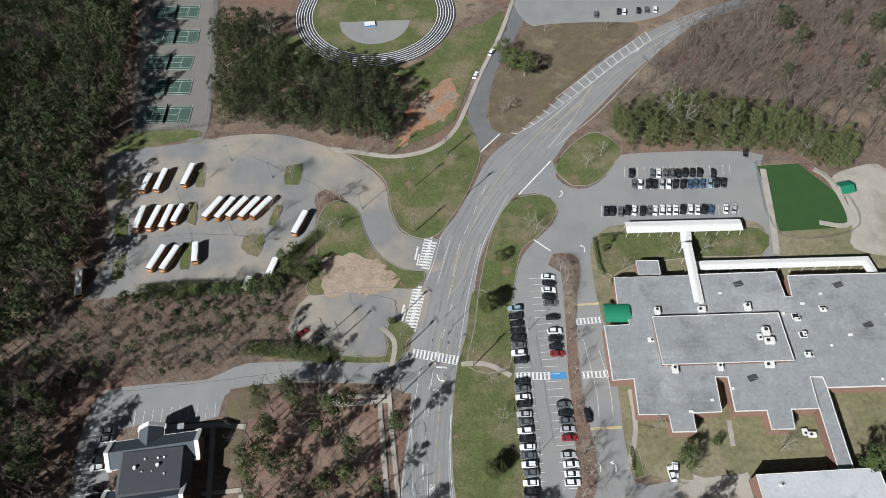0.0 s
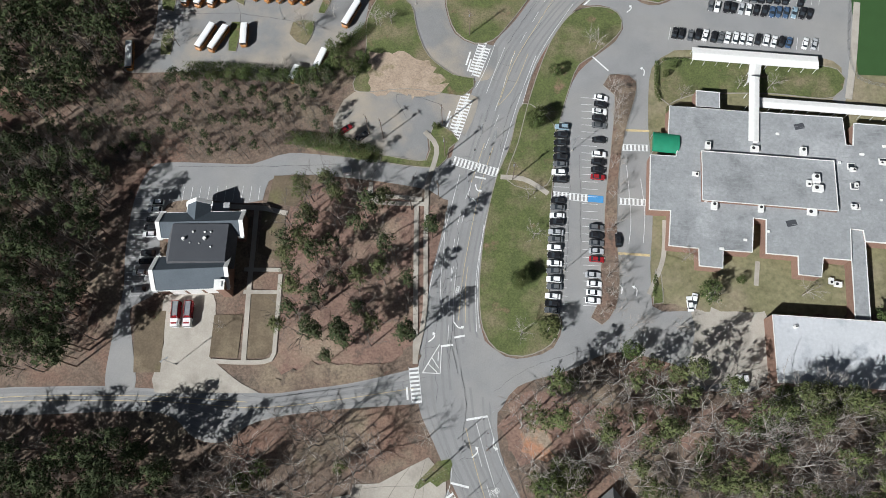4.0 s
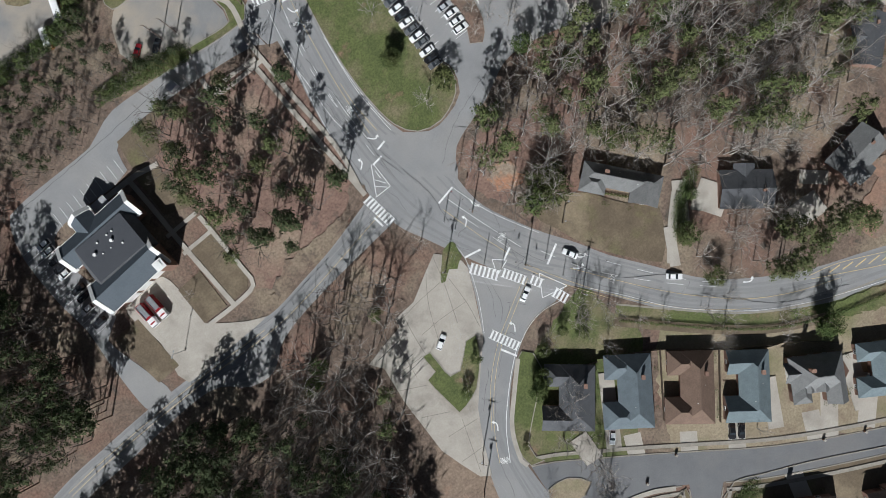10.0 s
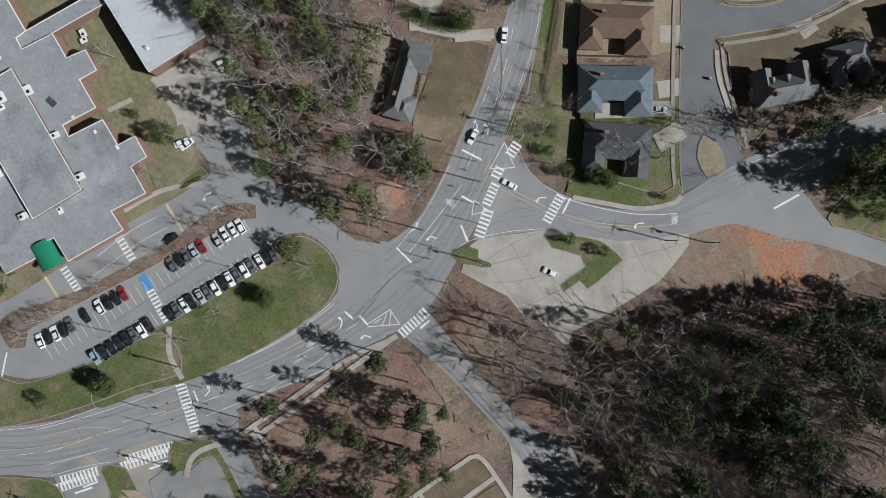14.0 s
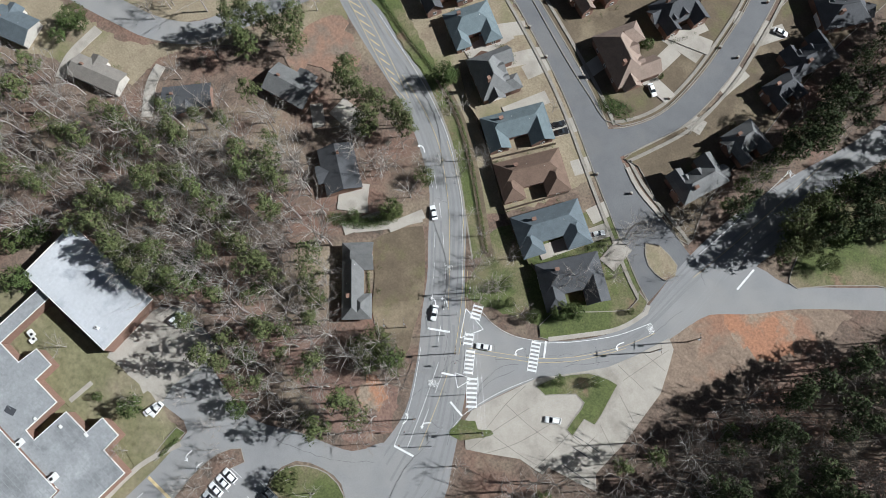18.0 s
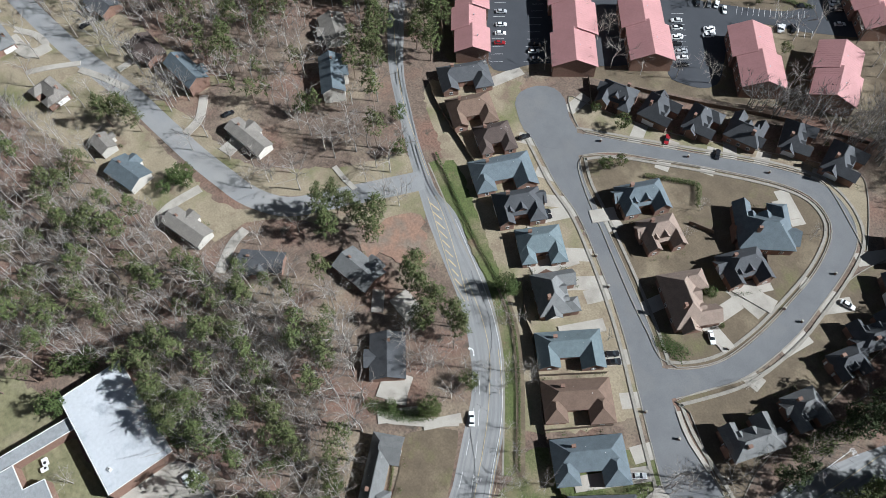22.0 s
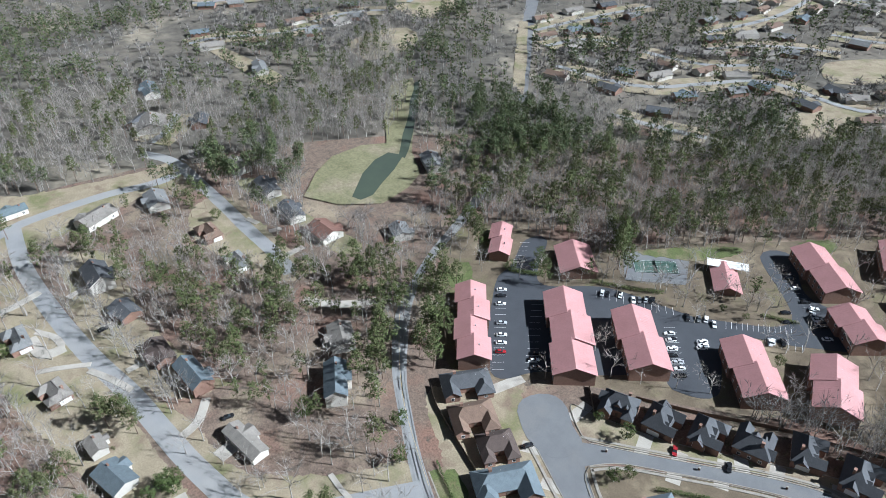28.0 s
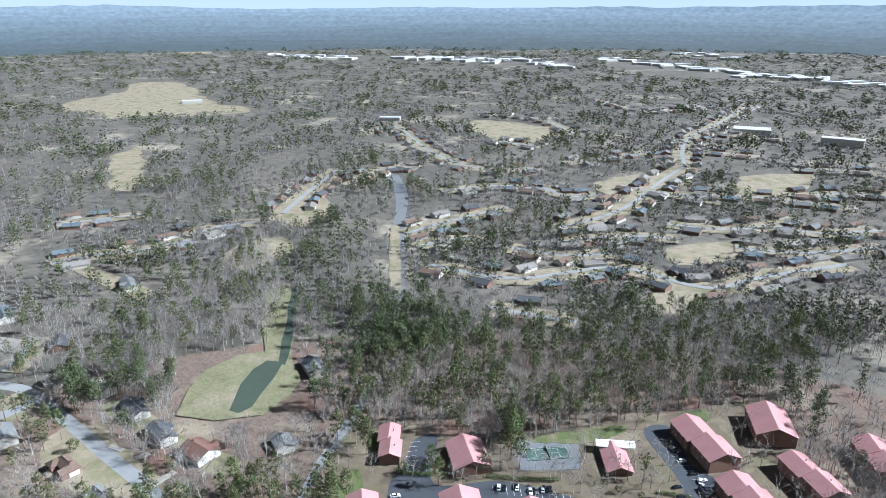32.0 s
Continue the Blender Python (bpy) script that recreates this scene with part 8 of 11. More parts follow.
park(109.4, -195.5, 54, 'white', 'car')
park(106.5, -192.6, 55, 'black', 'car')
park(114.2, -216.2, 53, 'white', 'car')
park(112.2, -214.3, 55, 'white', 'car')
park(162.4, -206, -54, 'white', 'car')
park(160.4, -207.3, -54, 'black', 'car')
park(156.3, -211.6, -54, 'white', 'car')
park(147.1, -218.5, -55, 'silver', 'car')
park(145.5, -220.1, -56, 'black', 'car')
park(122.2, -229.4, -60, 'white', 'car')
park(96.3, -240.1, -63, 'white', 'car')
park(93.1, -243.3, -63, 'black', 'car')
park(98.4, -273, -65, 'white', 'car')
park(95.8, -270, -66, 'silver', 'car')
park(92.5, -266.8, -65, 'white', 'car')
park(116.9, -287.1, -63, 'black', 'car')
park(122.6, -206.1, -125, 'white', 'car')
park(118.6, -202, -125, 'white', 'car')
park(112.2, -197.1, -126, 'silver', 'car')
park(113.8, -215.7, -125, 'white', 'car')
park(111.7, -212.9, -125, 'white', 'car')
park(104.1, -261.8, -125, 'black', 'car')
park(99.9, -256.7, -125, 'black', 'car')
park(98, -274.1, -125, 'white', 'car')
park(93, -268.8, -124, 'white', 'car')
park(89.2, -266.5, -125, 'black', 'car')
park(83.6, -260.3, -126, 'white', 'car')
park(117.5, -286.1, -125, 'black', 'car')
park(111.5, -281.2, -125, 'white', 'car')
park(103.1, -275.8, -126, 'black', 'car')
park(148.5, -151.1, -125, 'black', 'car')
park(144.3, -148.6, -123, 'grey', 'car')
park(116.2, -199.2, -125, 'black', 'car')
park(150.2, -213.6, 135, 'white', 'car')
park(146.8, -219.1, 134, 'black', 'car')
park(156.4, -211.4, 136, 'black', 'car')
park(127.8, -223.9, 134, 'black', 'car')
park(124.3, -227, 133, 'grey', 'car')
park(117.9, -229.4, 133, 'white', 'car')
park(96.8, -238.7, 130, 'white', 'car')
park(93.6, -243.2, 130, 'black', 'car')
park(148.7, -215.8, 136, 'grey', 'car')
park(144.7, -220.8, 134, 'black', 'car')
park(98.5, -220.9, 133, 'white', 'car')


def make_bus(L):
    ob = thing("school_bus", "yellow school bus with a white roof, parked", "bus", "parked buses")
    h = L / 2
    part("body", loft([[(-h, -1.2, 0.55), (-h, 1.2, 0.55), (-h, 1.2, 2.6), (-h, -1.2, 2.6)], [(h - 0.45, -1.2, 0.55), (h - 0.45, 1.2, 0.55), (h - 0.45, 1.2, 2.6), (h - 0.45, -1.2, 2.6)]]), "school_bus_yellow", ob)
    part("hood", loft([[(h - 0.45, -1.05, 0.55), (h - 0.45, 1.05, 0.55), (h - 0.45, 1.05, 1.6), (h - 0.45, -1.05, 1.6)], [(h, -0.9, 0.55), (h, 0.9, 0.55), (h, 0.85, 1.3), (h, -0.85, 1.3)]]), "school_bus_yellow", ob)
    rf = [[(x, -1.2, 2.6), (x, 1.2, 2.6), (x, 1.02, 2.86), (x, 0.5, 2.98), (x, -0.5, 2.98), (x, -1.02, 2.86)] for x in (-h + 0.02, h - 0.47)]
    part("roof", loft(rf), "white_car_paint", ob, "white rounded roof")
    for s in (-1, 1):
        part("window_band", Geo().box(-0.6, s * 1.21, 1.75, L - 2.0, 0.03, 0.6), "glass_dark", ob)
        part("stripe", Geo().box(-0.6, s * 1.21, 1.2, L - 1.6, 0.02, 0.08), "black_rubber", ob)
    part("windscreen", Geo().box(h - 0.43, 0, 1.65, 0.04, 2.1, 0.8), "glass_dark", ob)
    part("roof_hatch", Geo().box(-h * 0.35, 0, 2.97, 0.7, 0.7, 0.08), "white_trim", ob)
    for x in (-h * 0.5, h - 1.2):
        for s in (-1, 1):
            t = part("wheel", WHEEL, None, ob, at=pose(x, s * 1.06, 0.48) @ Matrix.Scale(1.45, 4))
            part("rim", RIM, None, t)
    return ob


BUS_MADE = {}


def park_bus(x, y, deg, L):
    size = 10.8 if L > 9.2 else 8.6 if L > 6 else 6.2
    if size not in BUS_MADE:
        BUS_MADE[size] = make_bus(size)
        BUS_MADE[size].matrix_basis = pose(x, y, LAND, 0, 0, deg + 180)
    else:
        copy_thing(BUS_MADE[size], pose(x, y, LAND, 0, 0, deg + 180))


park_bus(-112.2, 172.8, 78, 8)
park_bus(-106.8, 174, 80, 10.8)
park_bus(-96.8, 176.1, 78, 10.3)
park_bus(-111, 155.9, 84, 9.9)
park_bus(-105.8, 155.8, 77, 10.3)
park_bus(-101.2, 156.1, 79, 10.3)
park_bus(-97.2, 157.4, 75, 8.1)
park_bus(-84.8, 159.7, 60, 9.8)
park_bus(-80.2, 159.3, 61, 10)
park_bus(-75.8, 159.4, 56, 9.9)
park_bus(-71.2, 159.2, 56, 9.9)
park_bus(-66.8, 159.1, 54, 10.1)
park_bus(-51.8, 151.5, 70, 9.6)
park_bus(-101.2, 138.1, 71, 10)
park_bus(-96.5, 137.7, 69, 10.1)
park_bus(-87.7, 139.8, 97, 8.8)
park_bus(-59.8, 132, 75, 7.7)
park_bus(-67.7, 125.8, 74, 4.5)
park_bus(-125.8, 128.3, 102, 9.8)


def fire_engine(x, y, deg):
    ob = thing("fire_engine", "red fire engine with a white cab on the station apron", "fire engine", "fire engines")
    part("body", Geo().box(-1.4, 0, 0.6, 5.2, 2.3, 2.2), "red_car_paint", ob)
    part("cab", Geo().box(2.6, 0, 0.6, 2.7, 2.3, 2.0, top=0.94), "white_car_paint", ob, "white crew cab")
    part("windscreen", Geo().box(3.93, 0, 1.5, 0.04, 1.9, 0.8), "glass_dark", ob)
    part("hose_bed", Geo().box(-1.6, 0, 2.8, 4.4, 1.5, 0.12), "steel", ob)
    part("ladder", Geo().box(-1.4, 0.85, 2.8, 4.8, 0.08, 0.3).box(-1.4, -0.85, 2.8, 4.8, 0.08, 0.3), "steel", ob)
    part("light_bar", Geo().box(2.9, 0, 2.6, 0.4, 1.6, 0.18), "red_car_paint", ob)
    for px in (-2.6, 2.5):
        for s in (-1, 1):
            t = part("wheel", WHEEL, None, ob, at=pose(px, s * 1.0, 0.5) @ Matrix.Scale(1.5, 4))
            part("rim", RIM, None, t)
    ob.matrix_basis = pose(x, y, LAND, 0, 0, deg)


fire_engine(-89.6, 40, -83)
fire_engine(-85.8, 40.4, -83)


# ---- poles and lamps ----
def utility_pole(x, y, h=12.5):
    ob = thing("utility_pole", "weathered wooden utility pole with a crossarm", "utility pole", "utility poles")
    ob.matrix_basis = pose(x, y, 0, 0, 0, 130)
    part("pole", Geo().rod((0, 0, -0.2), (0, 0, h), 0.17, 8, 0.11), "old_wood", ob)
    part("crossarm", Geo().box(0, 0, h - 0.9, 2.6, 0.12, 0.14), "old_wood", ob)
    for k in (-1.15, -0.4, 0.4, 1.15):
        part("insulator", Geo().rod((k, 0, h - 0.76), (k, 0, h - 0.52), 0.06), "steel", ob)
    part("transformer", Geo().rod((0.35, 0, h - 2.8), (0.35, 0, h - 1.8), 0.24, 10), "steel", ob)


utility_pole(-34.6, 105.1)
utility_pole(-39.3, 106.1)
utility_pole(-13.8, 100.4)
utility_pole(-9.6, -0.1)
utility_pole(19.7, -28)
utility_pole(6.9, 9.7)
utility_pole(8.6, 93.9)
utility_pole(-15.8, 111.9)
utility_pole(-37.2, -59.5)
utility_pole(-31, -49.9)
utility_pole(-14.3, 85.2)
utility_pole(-19.7, 184.8)
utility_pole(2.5, 183.9)
utility_pole(-9.8, 168.7)
utility_pole(-9.8, 147.5)
utility_pole(9.4, 163.8)
utility_pole(10.8, -11.9)
utility_pole(30.6, -3.9)
utility_pole(25.6, 14.6)
utility_pole(26.7, -7.9)


def street_lamp(x, y, h=9.0):
    ob = thing("street_lamp", "slim steel lamp post with a twin head over the lot", "street lamp", "street lamps")
    ob.matrix_basis = pose(x, y, 0, 0, 0, 40)
    part("base", Geo().rod((0, 0, 0), (0, 0, 0.6), 0.28, 10), "concrete", ob)
    part("pole", Geo().rod((0, 0, 0.5), (0, 0, h), 0.09, 8, 0.06), "steel", ob)
    part("arm", Geo().box(0, 0, h - 0.1, 1.6, 0.08, 0.08), "steel", ob)
    for s in (-1, 1):
        part("lamp_head", Geo().box(s * 0.9, 0, h - 0.14, 0.7, 0.4, 0.16, top=0.8), "steel", ob)


street_lamp(-128.3, 251.7)
street_lamp(-121.9, 199.8)
street_lamp(-104, 202.2)
street_lamp(-108.9, 256.5)
street_lamp(-75.7, 148.8)
street_lamp(-64.8, 175.1)
street_lamp(-29.8, 158.6)
street_lamp(-81.9, 184.5)
street_lamp(-86.9, 25.3)
street_lamp(27.2, 106)
street_lamp(26.3, 65)


def overhead_wire(p, q):
    """Three slack wires from pole to pole."""
    ob = thing("power_line", "slack overhead wires strung between utility poles", "power line", "overhead wires")
    a, b = Vector((*p, 11.7)), Vector((*q, 11.7))
    side = (b - a).cross(Vector((0, 0, 1))).normalized()
    for s in (-1.0, 0.0, 1.0):
        g = Geo()
        pts = [a.lerp(b, k / 8) + side * s - Vector((0, 0, 4 * 1.1 * (k / 8) * (1 - k / 8))) for k in range(9)]
        v = [p + 0.011 * (math.cos(q) * side + Vector((0, 0, math.sin(q)))) for p in pts for q in (0.0, 2.1, 4.2)]
        g.add(v, [(3 * k + j, 3 * k + (j + 1) % 3, 3 * k + 3 + (j + 1) % 3, 3 * k + 3 + j) for k in range(8) for j in range(3)])
        part("wire", g, "steel", ob)


overhead_wire((-9.6, -0.1), (-31, -49.9))
overhead_wire((-9.6, -0.1), (19.7, -28))
overhead_wire((-9.6, -0.1), (6.9, 9.7))
overhead_wire((-31, -49.9), (-32.1, -142.8))


def traffic_signal(x, y, deg):
    ob = thing("traffic_signal", "black three-lamp traffic signal hung over the junction", "traffic light", "traffic signals")
    ob.matrix_basis = pose(x, y, 0, 0, 0, deg)
    part("housing", Geo().box(0, 0, 5.4, 0.36, 0.3, 1.1), "black_rubber", ob)
    for k, m in enumerate(("green_canvas", "yellow_paint", "red_car_paint")):
        part("lens", Geo().rod((0, -0.17, 5.6 + 0.34 * k), (0, -0.22, 5.6 + 0.34 * k), 0.12, 10), m, ob)
    part("hanger", Geo().rod((0, 0, 6.5), (0, 0, 7.0), 0.03), "steel", ob)
    part("span_wire", Geo().rod((-9, 0, 7.2), (0, 0, 7.0), 0.02, 4).rod((0, 0, 7.0), (9, 0, 7.2), 0.02, 4), "steel", ob)
    for s in (-9, 9):
        part("pole", Geo().rod((s, 0, 0), (s, 0, 7.3), 0.1, 8), "steel", ob)


traffic_signal(5.2, 17.8, 40)
traffic_signal(6.6, 14.1, 40)
traffic_signal(8.8, -9.3, -30)
traffic_signal(-4.2, 100.6, 80)
traffic_signal(0.7, 99.5, 80)
traffic_signal(11.1, -14.9, -40)


# ---- single trees ----
def single(kind, seed):
    if kind == "bare":
        v, f, m = bare_tree(seed, 11, 8, 5, 6, 0.0048)
        names, mats, lab = ("trunk", "crown"), ("bark", "twigs"), "leafless grey-brown street tree with fine twigs"
    elif kind == "pine":
        v, f, m = pine_tree(seed, 19, 50, 20, 0.38, 0.21, 0.047, 0.55, 0.028)
        names, mats, lab = ("trunk", "crown"), ("pine_bark", "needles"), "tall pine with an open green crown"
    else:
        v, f, m = round_tree(seed)
        names, mats, lab = ("trunk", "crown"), ("bark", "broadleaf"), "full dark green evergreen tree"
    ob = thing("tree", lab, "tree", "trees")
    for slot in (0, 1):
        k = m == slot
        used, idx = np.unique(f[k], return_inverse=True)
        part(names[slot], arrays_mesh(names[slot], v[used], idx.reshape(-1, 3), np.zeros(k.sum()), (mats[slot],)), None, ob)
    return ob


PROTO = {}
LATER = {"bare": [], "pine": [], "evergreen": []}      # trees farther than 150 m, joined by kind
rng_t = random.Random(5)


def tree(x, y, kind, size):
    if math.hypot(x, y) > 150:
        LATER[kind].append((x, y, 0.0, rng_t.uniform(0, 6.28), size, size * rng_t.uniform(0.9, 1.1)))
        return
    key = kind, rng_t.randrange(3)
    m = pose(x, y, 0, 0, 0, rng_t.uniform(0, 360))
    if key not in PROTO:
        PROTO[key] = single(kind, 40 + key[1] + len(kind))
        ob = PROTO[key]
        ob.matrix_basis = m
    else:
        ob = copy_thing(PROTO[key], m)
    s = size * rng_t.uniform(0.9, 1.12)
    ob.matrix_basis = m @ Matrix.Diagonal((s, s, s * rng_t.uniform(0.9, 1.1), 1))


tree(14.6, 113.9, 'evergreen', 1)
tree(12.1, 59.7, 'evergreen', 0.8)
tree(22.1, 45.4, 'evergreen', 1)
tree(68.9, 60.7, 'evergreen', 1.1)
tree(79.1, 66.3, 'evergreen', 0.5)
tree(-17.5, 110.2, 'evergreen', 0.4)
tree(14.3, 43.6, 'bare', 1)
tree(13.9, 87.7, 'bare', 0.7)
tree(16.4, 74.6, 'bare', 0.7)
tree(62.1, 71.1, 'bare', 0.6)
tree(97.6, 63.6, 'bare', 0.8)
tree(47.2, 49, 'bare', 0.8)
tree(60.5, 49.9, 'bare', 0.7)
tree(70.7, 49, 'bare', 0.5)
tree(50.6, 51, 'bare', 0.6)
tree(-75.2, 37.5, 'bare', 0.5)
tree(-54, 13.3, 'bare', 0.6)
tree(40.4, 128.3, 'bare', 0.7)
tree(40.9, 122.4, 'bare', 0.6)
tree(40.9, 116.8, 'bare', 0.6)
tree(42.7, 101.3, 'bare', 0.5)
tree(43.3, 95.1, 'bare', 0.5)
tree(41.1, 80.8, 'bare', 0.5)
tree(43, 68.8, 'bare', 0.7)
tree(43.2, 64.3, 'bare', 0.6)
tree(40.7, 58.2, 'bare', 0.7)
tree(37.8, 52.2, 'bare', 0.6)
tree(43, 53.5, 'bare', 0.7)
tree(43.2, 82.9, 'bare', 0.5)
tree(69.4, 59.5, 'bare', 0.8)
tree(63.2, 72.3, 'bare', 0.6)
tree(16.7, 117.3, 'bare', 0.6)
tree(-10.3, 11.5, 'bare', 0.9)
tree(49.5, -57.1, 'bare', 0.8)
tree(-3.6, -63.6, 'bare', 0.7)
tree(-3.7, -75.3, 'bare', 1)
tree(-6.1, -70.9, 'bare', 0.9)
tree(-21.5, -70, 'bare', 0.6)
tree(13.5, 59.7, 'evergreen', 0.8)
tree(15.7, 116.4, 'evergreen', 0.7)
tree(-19.3, -55.1, 'evergreen', 0.4)
tree(-16.5, -25.7, 'evergreen', 0.6)
tree(-24.6, -32.4, 'evergreen', 0.5)
tree(-6, -43.3, 'evergreen', 0.8)
tree(-116, 173.8, 'bare', 0.7)
tree(-114.5, 154.8, 'bare', 0.6)
tree(-110.3, 134.6, 'bare', 0.7)
tree(-90.2, 175.3, 'bare', 0.6)
tree(-93.2, 158.9, 'bare', 0.5)
tree(-60.5, 156.9, 'bare', 0.7)
tree(-57.9, 151.2, 'bare', 0.6)
tree(-66.4, 142.7, 'bare', 0.8)
tree(-38, 163.6, 'bare', 0.8)
tree(-33.4, 163.3, 'bare', 0.6)
tree(-41.2, 148.5, 'bare', 0.7)
tree(-56.9, 174.6, 'bare', 0.8)
tree(-75.5, 126.4, 'bare', 0.7)
tree(-70.8, 126.5, 'bare', 0.6)
tree(-92, 125.5, 'bare', 0.6)
tree(33.7, 145.2, 'bare', 0.8)
tree(31.5, 147.4, 'bare', 0.7)
tree(56.1, 174.7, 'bare', 0.8)
tree(62.4, 180.5, 'bare', 0.7)
tree(28.6, 207.6, 'bare', 0.7)
tree(26.2, 205.4, 'bare', 0.5)
tree(48.9, 256.3, 'bare', 0.6)
tree(76.7, 255.8, 'bare', 0.6)
tree(38.9, 129, 'bare', 0.7)
tree(42.2, 124.3, 'bare', 0.7)
tree(40.5, 117.9, 'bare', 0.6)
tree(41.1, 110.6, 'bare', 0.5)
tree(40.2, 101, 'bare', 0.6)
tree(40.6, 90.2, 'bare', 0.6)
tree(39, 78.3, 'bare', 0.5)
tree(39.5, 64.1, 'bare', 0.7)
tree(42.6, 67.7, 'bare', 0.5)
tree(-93.9, 194.5, 'bare', 0.6)
tree(-41.5, 184.8, 'bare', 0.6)
tree(-30.5, 184.3, 'bare', 0.6)
tree(90.5, 133.7, 'bare', 0.8)
tree(80.9, 133.5, 'bare', 0.6)
tree(62.2, 128.4, 'bare', 0.6)
tree(4.6, 179.9, 'bare', 0.6)
tree(19.8, 133.5, 'evergreen', 0.6)
tree(14, 113.6, 'evergreen', 0.8)
tree(31.4, 230.6, 'evergreen', 1.5)
tree(37.1, 227.4, 'evergreen', 1.4)
tree(28.6, 239.6, 'evergreen', 1.2)
tree(58.3, 122, 'evergreen', 0.5)
tree(12.7, 59.1, 'evergreen', 0.8)
tree(56.8, 136.3, 'evergreen', 0.4)
tree(59.4, 139.8, 'evergreen', 0.4)
tree(218.8, -2.3, 'evergreen', 1.4)
tree(175.4, -7.9, 'evergreen', 1.1)
tree(175.4, -11.3, 'evergreen', 0.9)
tree(200.5, 24.1, 'evergreen', 1.2)
tree(87.9, -133.7, 'evergreen', 0.8)
tree(85.6, -139, 'evergreen', 0.7)
tree(110, -148.9, 'evergreen', 0.6)
tree(97.7, -150.9, 'evergreen', 0.9)
tree(71, -73.4, 'evergreen', 1.1)
tree(30.3, -125.5, 'evergreen', 0.6)
tree(176.1, -60.4, 'evergreen', 1.2)
tree(151.5, -87, 'evergreen', 1)
tree(137.8, -78.1, 'evergreen', 1)
tree(130.6, -41.2, 'pine', 1)
tree(129.9, -46.2, 'pine', 1)
tree(124.2, -48.4, 'pine', 1)
tree(118.2, -49.1, 'pine', 1)
tree(115.9, -54.3, 'pine', 1)
tree(122.6, -38.8, 'pine', 1)
tree(112.3, -49.9, 'pine', 1)
tree(84.5, -50.2, 'pine', 1)
tree(78.9, -51.6, 'pine', 1)
tree(71.4, -52.6, 'pine', 1)
tree(76.2, -45.6, 'pine', 1)
tree(93, -53.7, 'pine', 1)
tree(89.8, -49.5, 'pine', 1)
tree(67, -52.6, 'pine', 1)
tree(210.2, -115.7, 'pine', 1)
tree(220, -127.6, 'pine', 1)
tree(210.1, -141.6, 'pine', 1)
tree(195.1, -137, 'pine', 1)
tree(182.1, -125.2, 'pine', 1)
tree(169.3, -114.9, 'pine', 1)
tree(203.9, -143.8, 'pine', 1)
tree(189.7, -126.2, 'pine', 1)
tree(177.8, -114, 'pine', 1)
tree(204.7, -123.5, 'pine', 1)
tree(215.1, -134.6, 'pine', 1)
tree(195.4, -106.4, 'pine', 1)
tree(185.5, -97.5, 'pine', 1)
tree(214.4, -109.9, 'pine', 1)
tree(204.6, -152.7, 'pine', 1)
tree(199.6, -135.8, 'pine', 1)
tree(206.9, -146.8, 'pine', 1)
tree(241.4, -176.9, 'pine', 1)
tree(240.9, -186.8, 'pine', 1)
tree(229.8, -185.6, 'pine', 1)
tree(188.7, -131.5, 'pine', 1)
tree(185.2, -123.5, 'pine', 1)
tree(172.3, -117.8, 'pine', 1)
tree(178.4, -127.5, 'pine', 1)
tree(170.9, -225.6, 'pine', 1)
tree(179.2, -237.3, 'pine', 1)
tree(235, -118.9, 'pine', 1)
tree(235.9, -125.5, 'pine', 1)
tree(229, -112.7, 'pine', 1)
tree(205.7, -119.3, 'pine', 1)
tree(266.9, -94.1, 'pine', 1)
tree(242.3, -77.1, 'pine', 1)
tree(334.9, 2, 'pine', 1)
tree(389.6, 17, 'pine', 1)
tree(192, 25.6, 'pine', 1)
tree(201.8, 50.1, 'pine', 1)
tree(191.1, 46.5, 'pine', 1)
tree(186.3, -18, 'bare', 1)
tree(157.7, -27.2, 'bare', 1)
tree(156.5, -33.4, 'bare', 1)
tree(156, -70.9, 'bare', 1)
tree(154.7, -77.6, 'bare', 1)
tree(153.7, -64.7, 'bare', 1)
tree(160.9, -59.1, 'bare', 1)
tree(170.6, -54.8, 'bare', 1)
tree(119.5, -65.1, 'bare', 1)
tree(124.9, -61.5, 'bare', 1)
tree(121.5, -113.9, 'bare', 0.5)
tree(38.4, -88.7, 'bare', 0.6)
tree(66.4, -67.7, 'bare', 0.7)
tree(60, -70.6, 'bare', 0.6)
tree(42.4, -60.9, 'bare', 0.7)
tree(52.9, -52.1, 'bare', 0.6)
tree(45.5, -50.7, 'bare', 0.6)
tree(24.3, -168.4, 'bare', 0.6)
tree(36, -83.1, 'bare', 0.5)
tree(235.2, 1.7, 'bare', 1)
tree(231.5, 12.1, 'bare', 1)
tree(224.2, 36.1, 'bare', 1)
tree(223.3, 30, 'bare', 1)
tree(133.8, -5.1, 'bare', 1)
tree(135.2, -18.3, 'bare', 1)
tree(131.6, -31.5, 'bare', 1)
tree(68.2, -38, 'bare', 1)
tree(67.2, -33.2, 'bare', 1)
tree(75.7, -36.7, 'bare', 1)
tree(62.9, -42.6, 'bare', 1)
tree(65.4, -48.5, 'bare', 1)
tree(54.2, -46.8, 'bare', 0.7)
tree(58, -47.4, 'bare', 0.7)
tree(50.2, -134.8, 'bare', 0.6)
tree(54.9, -147.7, 'bare', 0.6)
tree(104.7, -25.2, 'bare', 1)
tree(100.8, -17, 'bare', 1)
tree(95.4, -8.2, 'bare', 1)
tree(108.2, -2.9, 'bare', 1)
tree(92.7, -28.7, 'bare', 1)
tree(156.7, -209.5, 'bare', 1)
tree(137.3, -181.7, 'bare', 1)
tree(137.5, -175.7, 'bare', 1)
tree(124.2, -223.9, 'bare', 1)
